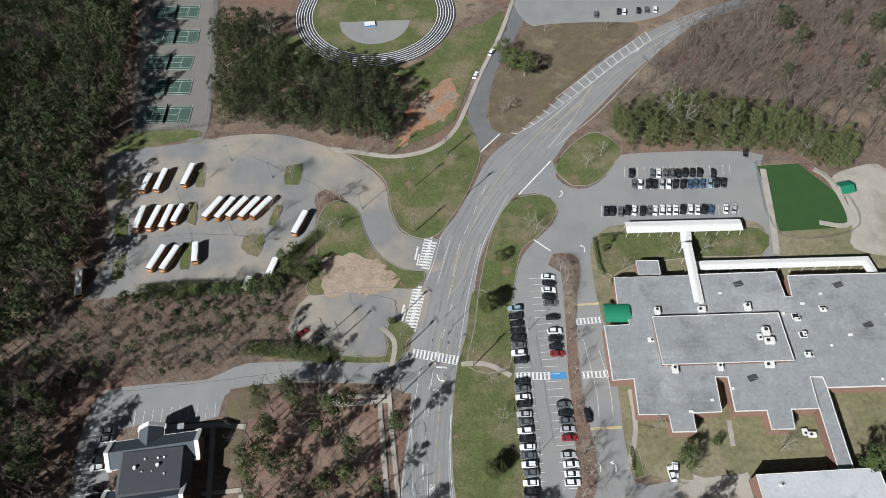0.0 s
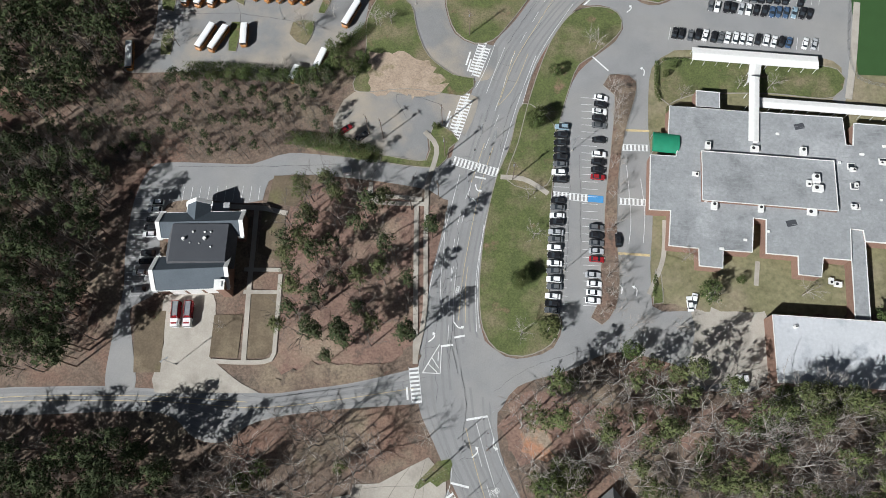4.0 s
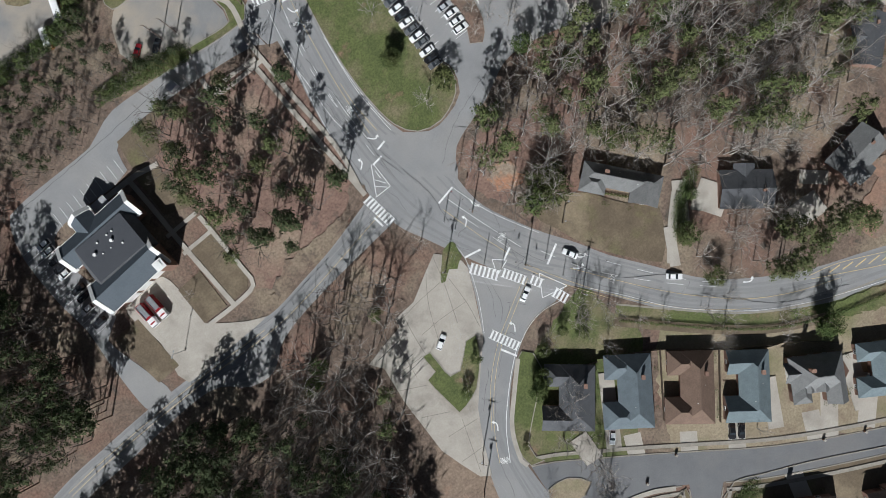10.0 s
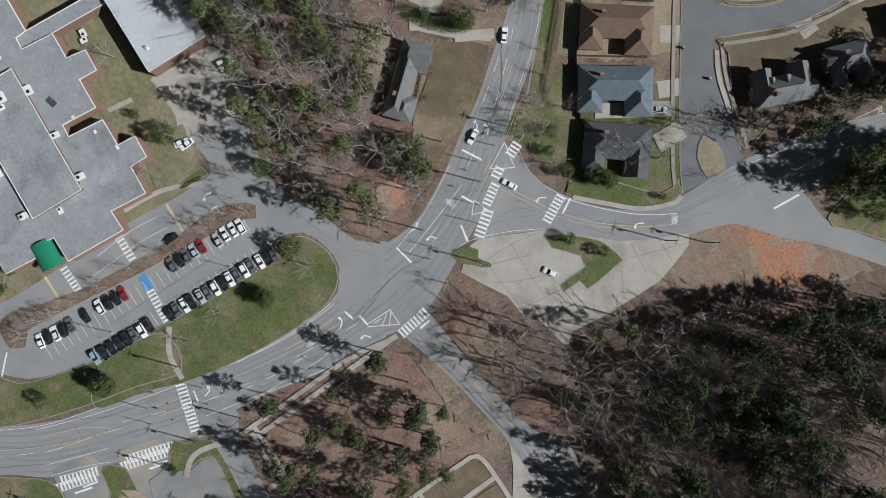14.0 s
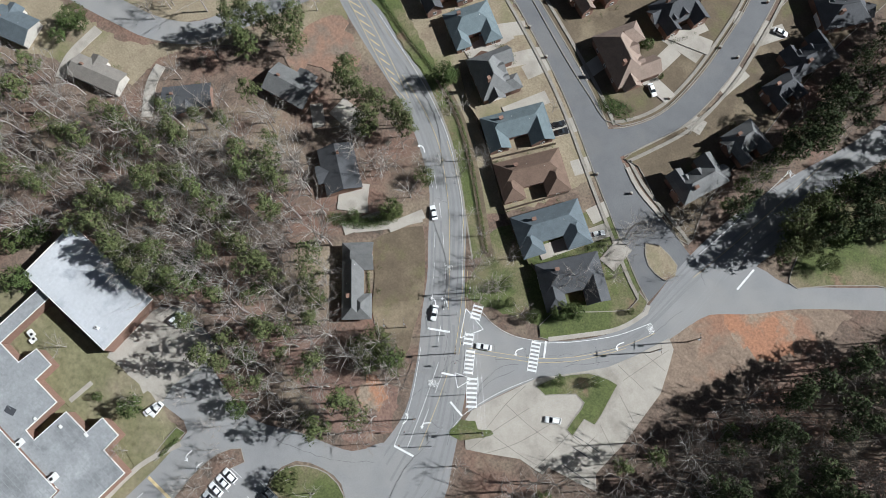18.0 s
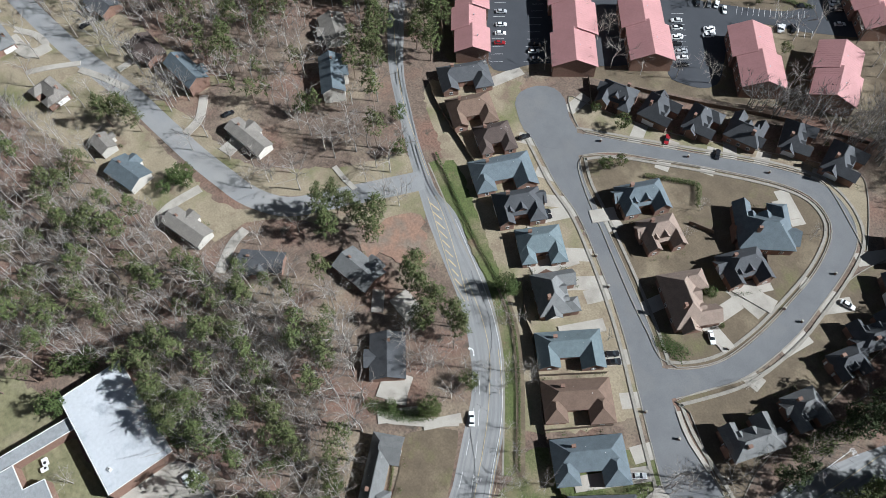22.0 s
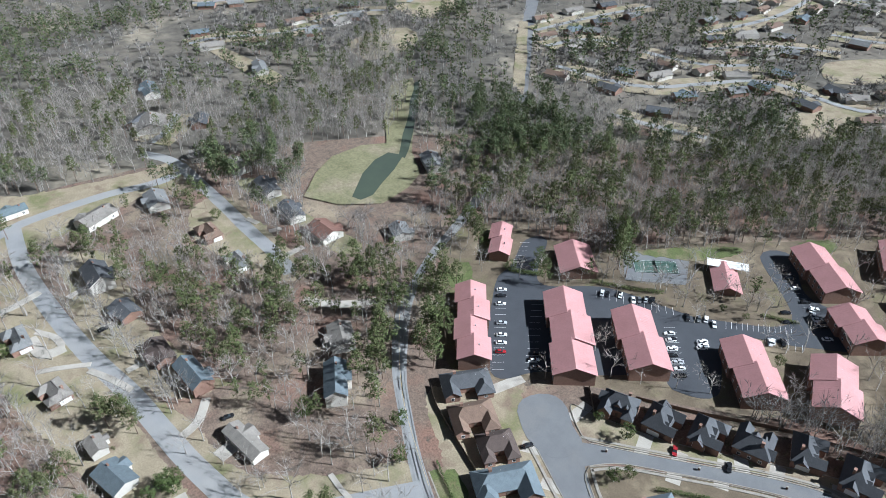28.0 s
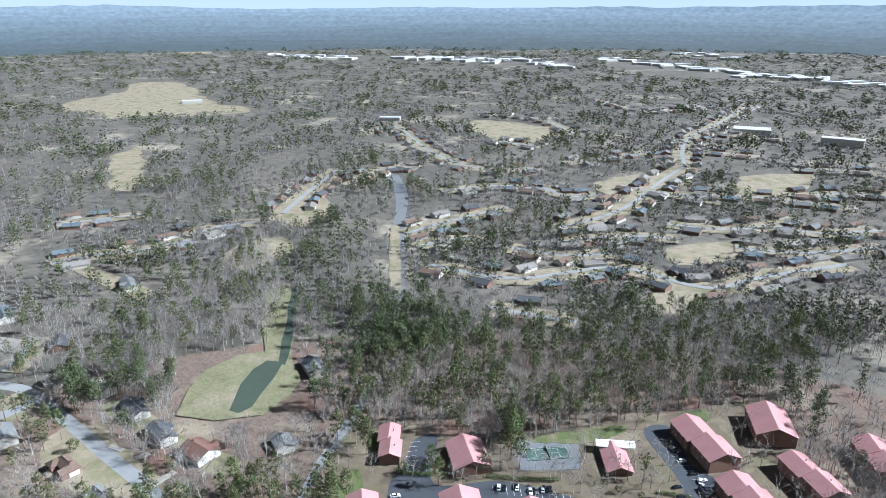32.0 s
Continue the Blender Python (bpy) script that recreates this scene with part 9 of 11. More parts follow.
tree(135.9, -226, 'bare', 1)
tree(157.8, -227.6, 'bare', 1)
tree(191.5, -193.9, 'bare', 1)
tree(194.3, -183.1, 'bare', 1)
tree(103.4, -185.9, 'bare', 1)
tree(93.8, -194.4, 'bare', 1)
tree(65.5, -66, 'bare', 0.6)
tree(15.7, -33.4, 'bare', 1)
tree(15.8, -28.8, 'bare', 1)
tree(23.9, -35, 'bare', 0.8)
tree(16.8, -44.5, 'bare', 0.7)
tree(1.7, -47.3, 'bare', 0.8)
tree(-8.1, -66.1, 'bare', 0.8)
tree(-5, -72.2, 'bare', 1)
tree(-7.5, -76.9, 'bare', 1)
tree(-13.5, -85.2, 'bare', 1)
tree(-15, -91.4, 'bare', 1)
tree(-9, -59.9, 'bare', 0.8)
tree(64.3, -39.9, 'bare', 1)
tree(52.9, -38.2, 'bare', 1)
tree(72.5, -52.9, 'bare', 1)
tree(64.2, -37.4, 'bare', 1)
tree(76, -39, 'bare', 1)
tree(80, -40.4, 'bare', 1)
tree(46, -61, 'bare', 0.6)
tree(1.9, -111.2, 'bare', 0.6)
tree(24.9, -170.9, 'bare', 0.6)
tree(46, -53.3, 'bare', 0.6)
tree(122.3, -70.4, 'bare', 1)
tree(126.2, -63.7, 'bare', 1)
tree(134.9, -61.4, 'bare', 1)
tree(154.3, -43, 'bare', 1)
tree(156.4, -34.9, 'bare', 1)
tree(165.4, -32.4, 'bare', 1)
tree(174.1, -27.2, 'bare', 1)
tree(-45, -102.6, 'evergreen', 1.1)
tree(-44.6, -111.5, 'evergreen', 1.1)
tree(-52.6, -103.2, 'evergreen', 0.9)
tree(-50.7, -111.7, 'evergreen', 1)
tree(69.4, -75.2, 'evergreen', 0.9)
tree(31.6, -124.8, 'evergreen', 0.45)
tree(20.3, -120.1, 'evergreen', 0.3)
tree(29.8, 0.7, 'evergreen', 1.3)
tree(24.2, 1.7, 'evergreen', 1.2)
tree(27.8, 7.3, 'evergreen', 1)
tree(32.3, 5.1, 'evergreen', 1.1)
tree(52.5, -31.7, 'evergreen', 0.7)
tree(61.3, -22.2, 'evergreen', 0.6)
tree(-7.7, -43.8, 'evergreen', 0.9)
tree(-3.7, -41.1, 'evergreen', 0.8)
tree(-56.4, 81.9, 'pine', 0.8)
tree(-48.8, 85, 'pine', 0.8)
tree(-53, 73.8, 'pine', 0.8)
tree(-53.9, 65.3, 'pine', 0.8)
tree(-53.9, 50.2, 'pine', 0.8)
tree(-56.8, 38.8, 'pine', 0.7)
tree(-29.2, 58.5, 'pine', 0.8)
tree(-35.7, 55.6, 'pine', 0.8)
tree(-29.5, 41.7, 'pine', 0.7)
tree(-30.2, 81, 'pine', 0.7)
tree(-58, 60.2, 'pine', 0.7)
tree(-45.7, 81.2, 'pine', 0.7)
tree(175.5, -195.2, 'bare', 0.9)
tree(175.2, -214.9, 'bare', 1)
tree(140.9, -241.6, 'bare', 1)
tree(123.3, -251.5, 'bare', 1)
tree(112.5, -252.7, 'bare', 1)
tree(138.4, -215.3, 'bare', 0.7)
tree(128, -242.2, 'bare', 0.8)
tree(179.9, -195, 'bare', 0.9)
tree(175.2, -205.2, 'bare', 0.9)
tree(152, -128.6, 'bare', 0.7)
tree(101.3, -197.4, 'bare', 0.8)
tree(93.3, -219.3, 'bare', 0.8)
tree(156.6, -179.8, 'bare', 0.8)
tree(151.1, -177.8, 'bare', 0.8)
tree(148.3, -173.4, 'bare', 0.7)
tree(182, -240.3, 'evergreen', 1.6)
tree(186.2, -248.7, 'evergreen', 1.5)
tree(191.3, -247.3, 'evergreen', 1.4)
tree(200.6, -183, 'evergreen', 0.8)
tree(194.3, -197.3, 'evergreen', 1)
tree(199, -199.8, 'evergreen', 0.9)
tree(194.6, -192.2, 'evergreen', 0.7)
tree(86.7, -229, 'evergreen', 0.7)
tree(112.2, -243.3, 'evergreen', 0.5)
tree(121.6, -240.1, 'evergreen', 0.5)
tree(-20.3, -106.6, 'evergreen', 0.9)
tree(-21.8, -112.7, 'evergreen', 1)
tree(-20, -99.3, 'evergreen', 0.7)
tree(-23.4, -121.5, 'evergreen', 1.1)
tree(-23.7, -127.1, 'evergreen', 1)
tree(-25.2, -133.4, 'evergreen', 1.1)
tree(-27, -143.1, 'evergreen', 1)
tree(-28.5, -149.5, 'evergreen', 1.1)
tree(103.9, 31.5, 'evergreen', 1.2)
tree(96.9, 33, 'evergreen', 1.1)
tree(86.9, 21.8, 'evergreen', 1.1)
tree(81.1, 23.2, 'evergreen', 1)
tree(88.8, 32.3, 'evergreen', 0.9)
tree(30.3, 4.6, 'evergreen', 1.2)
tree(25.6, 2.5, 'evergreen', 1.2)
tree(21.1, 2.7, 'evergreen', 1)
tree(51.6, 3.6, 'evergreen', 1)
tree(56.5, 3.3, 'evergreen', 0.9)
tree(66.4, 12.2, 'evergreen', 0.9)
tree(127.6, 44.7, 'evergreen', 1.2)
tree(120.3, 58.7, 'evergreen', 1.3)
tree(130.2, 51.6, 'evergreen', 1.2)
tree(55, 28.9, 'evergreen', 1)
tree(46.2, 40.8, 'evergreen', 0.9)
tree(29.5, 30, 'evergreen', 0.8)
tree(53.8, -30.7, 'evergreen', 1)
tree(53.2, -44.9, 'evergreen', 1)
tree(77.5, -44.1, 'evergreen', 1)
tree(-60.5, -46.9, 'evergreen', 0.8)
tree(-59.9, -5.7, 'evergreen', 0.9)
tree(-55.2, -1.4, 'evergreen', 0.9)
tree(-33.4, 1.4, 'evergreen', 0.7)

tree(-37.0, -103.8, 'pine', 1.0)
tree(-37.7, -111.8, 'pine', 1.0)
tree(-43.4, -101.5, 'pine', 1.0)
tree(-44.7, -110.0, 'pine', 1.0)
tree(-41.6, -120.9, 'pine', 1.0)
tree(-40.2, -95.7, 'pine', 1.0)
tree(-41.3, -103.8, 'evergreen', 1.5)
tree(-41.6, -115.1, 'evergreen', 1.5)
tree(-49.1, -111.4, 'evergreen', 1.5)
tree(101.9, 32.4, 'pine', 0.95)
tree(95.5, 32.7, 'pine', 0.95)
tree(90.1, 31.5, 'pine', 0.95)
tree(94.1, 25.0, 'pine', 0.95)
tree(107.8, 32.5, 'pine', 0.95)
tree(85.1, 27.2, 'pine', 0.95)
tree(21.8, -32.5, 'bare', 0.9)
tree(20.9, -38.3, 'bare', 0.7)
tree(13.9, -33.9, 'bare', 0.9)
tree(4.0, -33.2, 'bare', 0.8)
tree(-0.5, -51.2, 'bare', 1.0)
tree(-3.7, -57.1, 'bare', 0.8)
tree(-9.1, -59.5, 'bare', 0.8)
tree(-4.1, -70.9, 'bare', 0.9)
tree(-5.9, -51.3, 'bare', 0.7)
tree(35.3, -46.3, 'bare', 0.6)
tree(28.6, -43.5, 'bare', 0.6)
tree(61.8, -66.5, 'bare', 0.6)
tree(44.9, -63.8, 'bare', 0.6)
tree(24.3, -38.2, 'bare', 0.6)
tree(-15.6, -82.4, 'bare', 0.8)
tree(-15.1, -89.2, 'bare', 0.7)
tree(-15.1, -99.4, 'bare', 0.6)
tree(-6.1, -42.5, 'evergreen', 0.65)
tree(0.8, -34.8, 'evergreen', 0.7)
tree(13.0, -36.6, 'evergreen', 0.6)
tree(8.5, -33.3, 'evergreen', 0.5)
tree(70.5, -74.7, 'evergreen', 0.75)
tree(211.8, -5.4, 'pine', 0.9)
tree(215.0, 1.6, 'pine', 0.9)
tree(205.9, -6.5, 'pine', 0.9)
tree(175.4, -7.1, 'evergreen', 0.8)
tree(171.8, -9.3, 'evergreen', 0.8)
tree(174.1, -1.7, 'evergreen', 0.8)
tree(340.2, -21.0, 'pine', 0.95)
tree(331.6, -16.1, 'pine', 0.95)
tree(326.1, -20.1, 'pine', 0.95)
tree(385.1, 14.1, 'pine', 0.95)
tree(376.9, 11.3, 'pine', 0.95)
tree(356.9, -81.5, 'pine', 0.95)
tree(344.9, -83.5, 'pine', 0.95)
tree(340.7, -74.1, 'pine', 0.95)
tree(235.5, -79.4, 'pine', 0.95)
tree(222.9, -77.5, 'pine', 0.95)
tree(231.0, -71.9, 'pine', 0.95)
tree(245.7, -122.2, 'pine', 0.95)
tree(242.7, -114.5, 'pine', 0.95)
tree(234.6, -119.0, 'pine', 0.95)
tree(228.0, -121.2, 'pine', 0.95)
tree(250.2, -94.8, 'pine', 0.95)
tree(229.4, -60.7, 'pine', 0.95)
tree(221.8, -52.4, 'pine', 0.95)
tree(214.0, -45.6, 'pine', 0.95)
tree(217.4, -65.8, 'pine', 0.95)
tree(199.2, -107.3, 'pine', 0.95)
tree(180.1, -92.2, 'pine', 0.95)
tree(258.2, -106.6, 'evergreen', 0.9)
tree(249.2, -108.1, 'evergreen', 0.9)
tree(224.6, -99.6, 'evergreen', 0.9)
tree(329.9, -84.0, 'evergreen', 0.9)
tree(178.6, -97.5, 'evergreen', 0.9)
tree(279.4, 27.1, 'evergreen', 0.9)
tree(174.5, -229.4, 'pine', 1.1)
tree(164.2, -223.7, 'pine', 1.1)
tree(183.7, -241.9, 'pine', 1.1)
tree(278.7, -251.0, 'pine', 0.9)
tree(266.9, -254.1, 'pine', 0.9)
tree(256.6, -255.9, 'pine', 0.9)
tree(286.5, -253.2, 'pine', 0.9)
tree(234.5, -185.6, 'pine', 0.9)
tree(224.6, -181.4, 'pine', 0.9)
tree(183.2, -188.6, 'pine', 0.9)
tree(-55.3, 136.2, 'evergreen', 0.8)
tree(-52.6, 139.7, 'evergreen', 0.7)
tree(-52.7, 130.2, 'evergreen', 0.9)
tree(-47.6, 127.7, 'evergreen', 0.9)
tree(-59.0, 125.2, 'evergreen', 0.8)
tree(-64.6, 123.8, 'evergreen', 0.8)
tree(-70.3, 123.4, 'evergreen', 0.7)
tree(-77.0, 123.4, 'evergreen', 0.7)
tree(-83.7, 122.7, 'evergreen', 0.7)
tree(-89.4, 122.5, 'evergreen', 0.6)
tree(-45.1, 132.3, 'evergreen', 0.7)
tree(-95.0, 121.8, 'evergreen', 0.6)
tree(-101.5, 121.2, 'evergreen', 0.6)
tree(-40.2, 162.8, 'bare', 0.8)
tree(-45.2, 159.0, 'bare', 0.7)
tree(-42.4, 148.6, 'bare', 0.8)
tree(-37.4, 149.7, 'bare', 0.6)
tree(-60.4, 174.7, 'bare', 0.8)
tree(-56.4, 177.3, 'bare', 0.7)
tree(-62.9, 158.4, 'bare', 0.6)
tree(-67.5, 144.6, 'bare', 0.8)
tree(-64.7, 147.0, 'bare', 0.7)
tree(-75.0, 127.1, 'bare', 0.7)
tree(-71.2, 128.1, 'bare', 0.6)
tree(-114.4, 133.2, 'bare', 0.7)
tree(-113.5, 137.9, 'bare', 0.7)
tree(-119.2, 171.5, 'bare', 0.7)
tree(-115.0, 157.9, 'bare', 0.6)
for kind, name, shape, mats, lab in (("bare", "bare_trees", bare_tree(43, 11, 8, 5, 6, 0.0048), ("bark", "twigs"), "scattered leafless yard trees with fine twigs"), ("pine", "pines", pine_tree(44, 19, 44, 16, 0.38, 0.21, 0.05, 0.55, 0.028), ("pine_bark", "needles"), "scattered tall pines between houses"), ("evergreen", "evergreen_trees", round_tree(49, clumps=60, tufts=12, leaf=0.078), ("bark", "broadleaf"), "scattered full green evergreen yard trees")):
    grove(name, [(shape, LATER[kind])], mats, lab, "trees")


# ---- school grounds ----
def canopy(pts, w, h, name="covered_walk"):
    """A white covered walk on posts."""
    ob = thing(name, "white metal roofed covered walk on slim posts", "covered walk", "covered walks")
    for (x1, y1), (x2, y2) in zip(pts, pts[1:]):
        L, a = math.hypot(x2 - x1, y2 - y1), math.degrees(math.atan2(y2 - y1, x2 - x1))
        m = pose((x1 + x2) / 2, (y1 + y2) / 2, 0, 0, 0, a)
        part("roof", gable_roof(L, w, h, 0.16, 0.1, 0.3), "white_trim", ob, at=m)
        for k in range(int(L / 4) + 1):
            for s in (-1, 1):
                part("post", POST, None, ob, at=m @ pose(-L / 2 + 0.3 + k * (L - 0.6) / max(1, int(L / 4)), s * (w / 2 - 0.2), 0))


POST = Geo().box(0, 0, 0, 0.12, 0.12, 3.1).mesh("post", "white_trim")
canopy([(146.8, -261.7), (131.8, -273)], 6, 3.6)
canopy([(65.4, 143.9), (106.4, 143.6)], 4.6, 3.2)
canopy([(86.4, 143.1), (85, 134.2)], 3.6, 3)
canopy([(84.4, 134.8), (83.2, 111.3)], 3, 5.6)
canopy([(85.7, 127), (144, 126.7)], 3.4, 3.2)
canopy([(144.2, 128.3), (145.2, 122.1)], 3.4, 3.1)

UNIT_BODY = Geo().box(0, 0, 0.15, 2.4, 1.7, 1.0).box(0, 0, 0, 2.2, 1.5, 0.15).mesh("housing", "white_trim")
UNIT_FAN = Geo().rod((0.5, 0, 1.15), (0.5, 0, 1.24), 0.5, 12).mesh("fan_grille", "black_rubber")


def roof_unit(x, y, z, deg, s=1.0):
    ob = thing("rooftop_unit", "pale metal air handling unit on a flat roof", "air conditioner", "rooftop units")
    part("housing", UNIT_BODY, None, ob)
    part("fan_grille", UNIT_FAN, None, ob)
    ob.matrix_basis = pose(x, y, z, 0, 0, deg) @ Matrix.Scale(s, 4)


roof_unit(68.9, 108.5, 5.12, 87, 1)
roof_unit(83.4, 108.6, 5.12, 177, 1)
roof_unit(98.3, 108.9, 5.12, 87, 1.1)
roof_unit(70.3, 88, 5.12, 87, 1)
roof_unit(84.4, 88.3, 5.12, 87, 0.9)
roof_unit(99.6, 88.5, 5.12, 177, 1.1)
roof_unit(65, 98.5, 4.62, -3, 0.8)
roof_unit(101, 99.2, 6.32, 87, 1.2)
roof_unit(101.3, 96, 6.32, 177, 1.2)
roof_unit(98.8, 97.6, 6.32, 267, 0.8)
roof_unit(122.3, 106.9, 5.62, 177, 0.7)
roof_unit(112.9, 103.8, 5.62, -3, 0.7)
roof_unit(113.6, 98.7, 5.62, 267, 0.6)
roof_unit(112.2, 91.5, 5.62, 177, 0.7)
roof_unit(108.1, 67.8, 0.37, 177, 0.9)
roof_unit(106.2, 68.7, 0.37, 267, 0.8)
roof_unit(92.2, 52.1, 6.12, 20, 0.5)

awning = thing("entrance_awning", "curved green canvas awning over the school entrance", "awning")
ax, ay = AWNING
arc = [[(x, 2.7 * math.cos(a), 4.0 + 1.9 * math.sin(a)) for a in [math.pi * k / 10 for k in range(11)]] for x in (-3.4, 3.4)]
skin = Geo()
skin.add(arc[0] + arc[1], [(k, k + 1, 12 + k, 11 + k) for k in range(10)])
skin.add([(x, y, z - 0.06) for x, y, z in arc[0] + arc[1]], [(11 + k, 12 + k, k + 1, k) for k in range(10)])
skin.add(arc[0], [tuple(range(11))]).add(arc[1], [tuple(range(11))[::-1]])
part("canvas", skin, "green_canvas", awning)
for px in (-3.2, 3.2):
    for s in (-1, 1):
        part("post", Geo().rod((px, s * 2.6, 0), (px, s * 2.6, 4.2), 0.08), "steel", awning)
awning.matrix_basis = pose(ax, ay, 0, 0, 0, -2) @ Matrix.Diagonal((1.2, 1.25, 1.0, 1))

# ---- tennis courts and the stadium ----
def tennis_court(x, y, deg):
    ob = tagged(new("tennis_court"), "green tennis court with white lines and a dark net", "tennis court", "tennis courts", "structure")
    ob.matrix_basis = pose(x, y, 0.0, 0, 0, deg)
    part("playing_surface", Geo().box(0, 0, 0, 21.0, 9.6, 0.4), "court_green", ob)
    g = Geo()
    for s in (-1, 1):
        g.box(0, s * 4.6, 0.4, 20.6, 0.1, 0.01).box(0, s * 3.4, 0.4, 20.6, 0.1, 0.01).box(s * 10.3, 0, 0.4, 0.1, 9.3, 0.011).box(s * 5.6, 0, 0.4, 0.1, 6.8, 0.011)
    g.box(0, 0, 0.4, 11.2, 0.1, 0.012)
    part("court_marking", g, "white_paint", ob)
    part("net", Geo().box(0, 0, 0.4, 0.06, 10.6, 0.95), "black_rubber", ob)
    for s in (-1, 1):
        part("net_post", Geo().rod((0, s * 5.3, 0.4), (0, s * 5.3, 1.5), 0.06), "steel", ob)


tennis_court(-117.8, 243, -2.8)
tennis_court(-115.6, 227.2, -0.8)
tennis_court(-112.9, 210.9, -0.8)
tennis_court(-118.2, 260.2, 0.3)
tennis_court(-121.2, 277.8, 0.3)
tennis_court(-123.6, 296.1, -0.8)
tennis_court(161.5, -242.2, -129.5)

cx, cy = TRACK
for k in range(7):
    r = 29.2 + 1.22 * k
    pts = [(cx + r * math.cos(a), cy + r * math.sin(a)) for a in [math.pi * (0.9 + 1.2 * j / 60) for j in range(61)]]
    pts = [(pts[0][0], pts[0][1] + 60)] + pts + [(pts[-1][0], pts[-1][1] + 60)]
    pts = resample(pts, 90).tolist()
    tagged(new("track_line", ribbon(Geo(), pts, 0.3, 0.30, 0.31 + 0.0005 * k).mesh("track_line", "white_paint")), "white lane line of the running track", "track marking", kind="structure")
oval = [(cx + 37.2 * math.cos(a), cy + 37.2 * math.sin(a)) for a in [math.pi * (0.9 + 1.2 * j / 60) for j in range(61)]]
tagged(new("running_track", Geo().slab([(oval[0][0], oval[0][1] + 60)] + oval + [(oval[-1][0], oval[-1][1] + 60)], 0, 0.295).mesh("running_track", "dark_asphalt")), "dark grey oval running track with lane lines", "running track", kind="structure")
field = [(cx + 28.8 * math.cos(a), cy + 28.8 * math.sin(a)) for a in [math.pi * (0.9 + 1.2 * j / 60) for j in range(61)]]
tagged(new("playing_field", Geo().slab([(field[0][0], field[0][1] + 60)] + field + [(field[-1][0], field[-1][1] + 60)], 0, 0.32).mesh("playing_field", "grass")), "worn grass playing field inside the track", "sports field", kind="structure")
BUSY.append(np.array([(oval[0][0], oval[0][1] + 60)] + oval + [(oval[-1][0], oval[-1][1] + 60)]))
half = [(cx + 16 * math.cos(a), cy - 6 + 16 * math.sin(a)) for a in [math.pi * (1 + j / 30) for j in range(31)]]
tagged(new("high_jump_apron", Geo().slab(half, 0, 0.335).mesh("high_jump_apron", "asphalt")), "grey half-round jumping apron with cracks", "sports surface", kind="structure")
goal = thing("goal_post", "white steel goal post at the field's end", "goal post")
for p, q in (((0, 0, 0), (0, 0, 3.0)), ((-2.8, 0, 3.0), (2.8, 0, 3.0)), ((-2.8, 0, 3.0), (-2.8, 0, 9.0)), ((2.8, 0, 3.0), (2.8, 0, 9.0))):
    part("tube", Geo().rod(p, q, 0.1), "white_trim", goal)
goal.matrix_basis = pose(cx, cy + 6, 0.43)


# ---- small things on the grounds ----
def mailbox(x, y):
    ob = thing("mailbox", "square brick mailbox pillar beside the street", "mailbox", "mailboxes")
    ob.matrix_basis = pose(x, y, 0, 0, 0, 20)
    part("pillar", Geo().box(0, 0, 0, 0.62, 0.62, 1.25), "brick_wall", ob)
    part("cap", Geo().box(0, 0, 1.25, 0.74, 0.74, 0.1, top=0.7), "concrete", ob)
    part("door", Geo().box(0, -0.32, 0.8, 0.25, 0.04, 0.28), "steel", ob)


mailbox(63, -106.5)
mailbox(52.1, -101.9)
mailbox(14.9, -81.9)
mailbox(3.3, -84)
mailbox(13.9, -116.5)
mailbox(12.5, -141.3)
mailbox(6.3, -142.1)
mailbox(98.1, -141.1)
mailbox(73.6, -161.5)
mailbox(51.1, -179.3)
mailbox(10.9, -164.5)
cabinet = thing("utility_cabinet", "pale metal utility cabinet standing among trees", "utility cabinet")
part("body", Geo().box(0, 0, 0.1, 2.6, 1.9, 1.9).box(0, 0, 0, 3.0, 2.3, 0.1), "white_trim", cabinet)
part("roof", gable_roof(2.7, 2.0, 2.0, 0.15, 0.12, 0.1), "steel", cabinet)
cabinet.matrix_basis = pose(-44.8, 92.0, 0, 0, 0, 12)
shed = thing("shed", "small weathered wooden shed with a brown roof", "shed")
part("wall", gable_walls(6.0, 4.2, 2.4, 0.4), "old_wood", shed)
part("roof", gable_roof(6.0, 4.2, 2.4, 0.4, 0.3), "darkbrown_shingle", shed)
part("door", DOOR_LEAF, None, shed, at=pose(0, -2.14, 0))
shed.matrix_basis = pose(-114.3, 92.7, 0, 0, 0, 85)
mattress = thing("landing_mat", "blue and white foam landing mat on the apron", "sports mat")
part("cover", Geo().box(0, 0, 0, 5.0, 3.0, 0.7), "blue_paint", mattress)
part("top_pad", Geo().box(0, 0, 0.7, 4.8, 2.8, 0.08), "white_trim", mattress)
mattress.matrix_basis = pose(-30.1, 264.5, 0.34, 0, 0, 8)
shelter = thing("shelter", "small play shelter with a green pitched roof", "shelter")
part("roof", gable_roof(4.6, 4.6, 2.7, 0.45, 0.3), "green_canvas", shelter)
for px, py in ((-2, -2), (2, -2), (2, 2), (-2, 2)):
    part("post", Geo().rod((px, py, 0), (px, py, 2.8), 0.08), "steel", shelter)
shelter.matrix_basis = pose(149.2, 159.1, 0.16, 0, 0, 10)


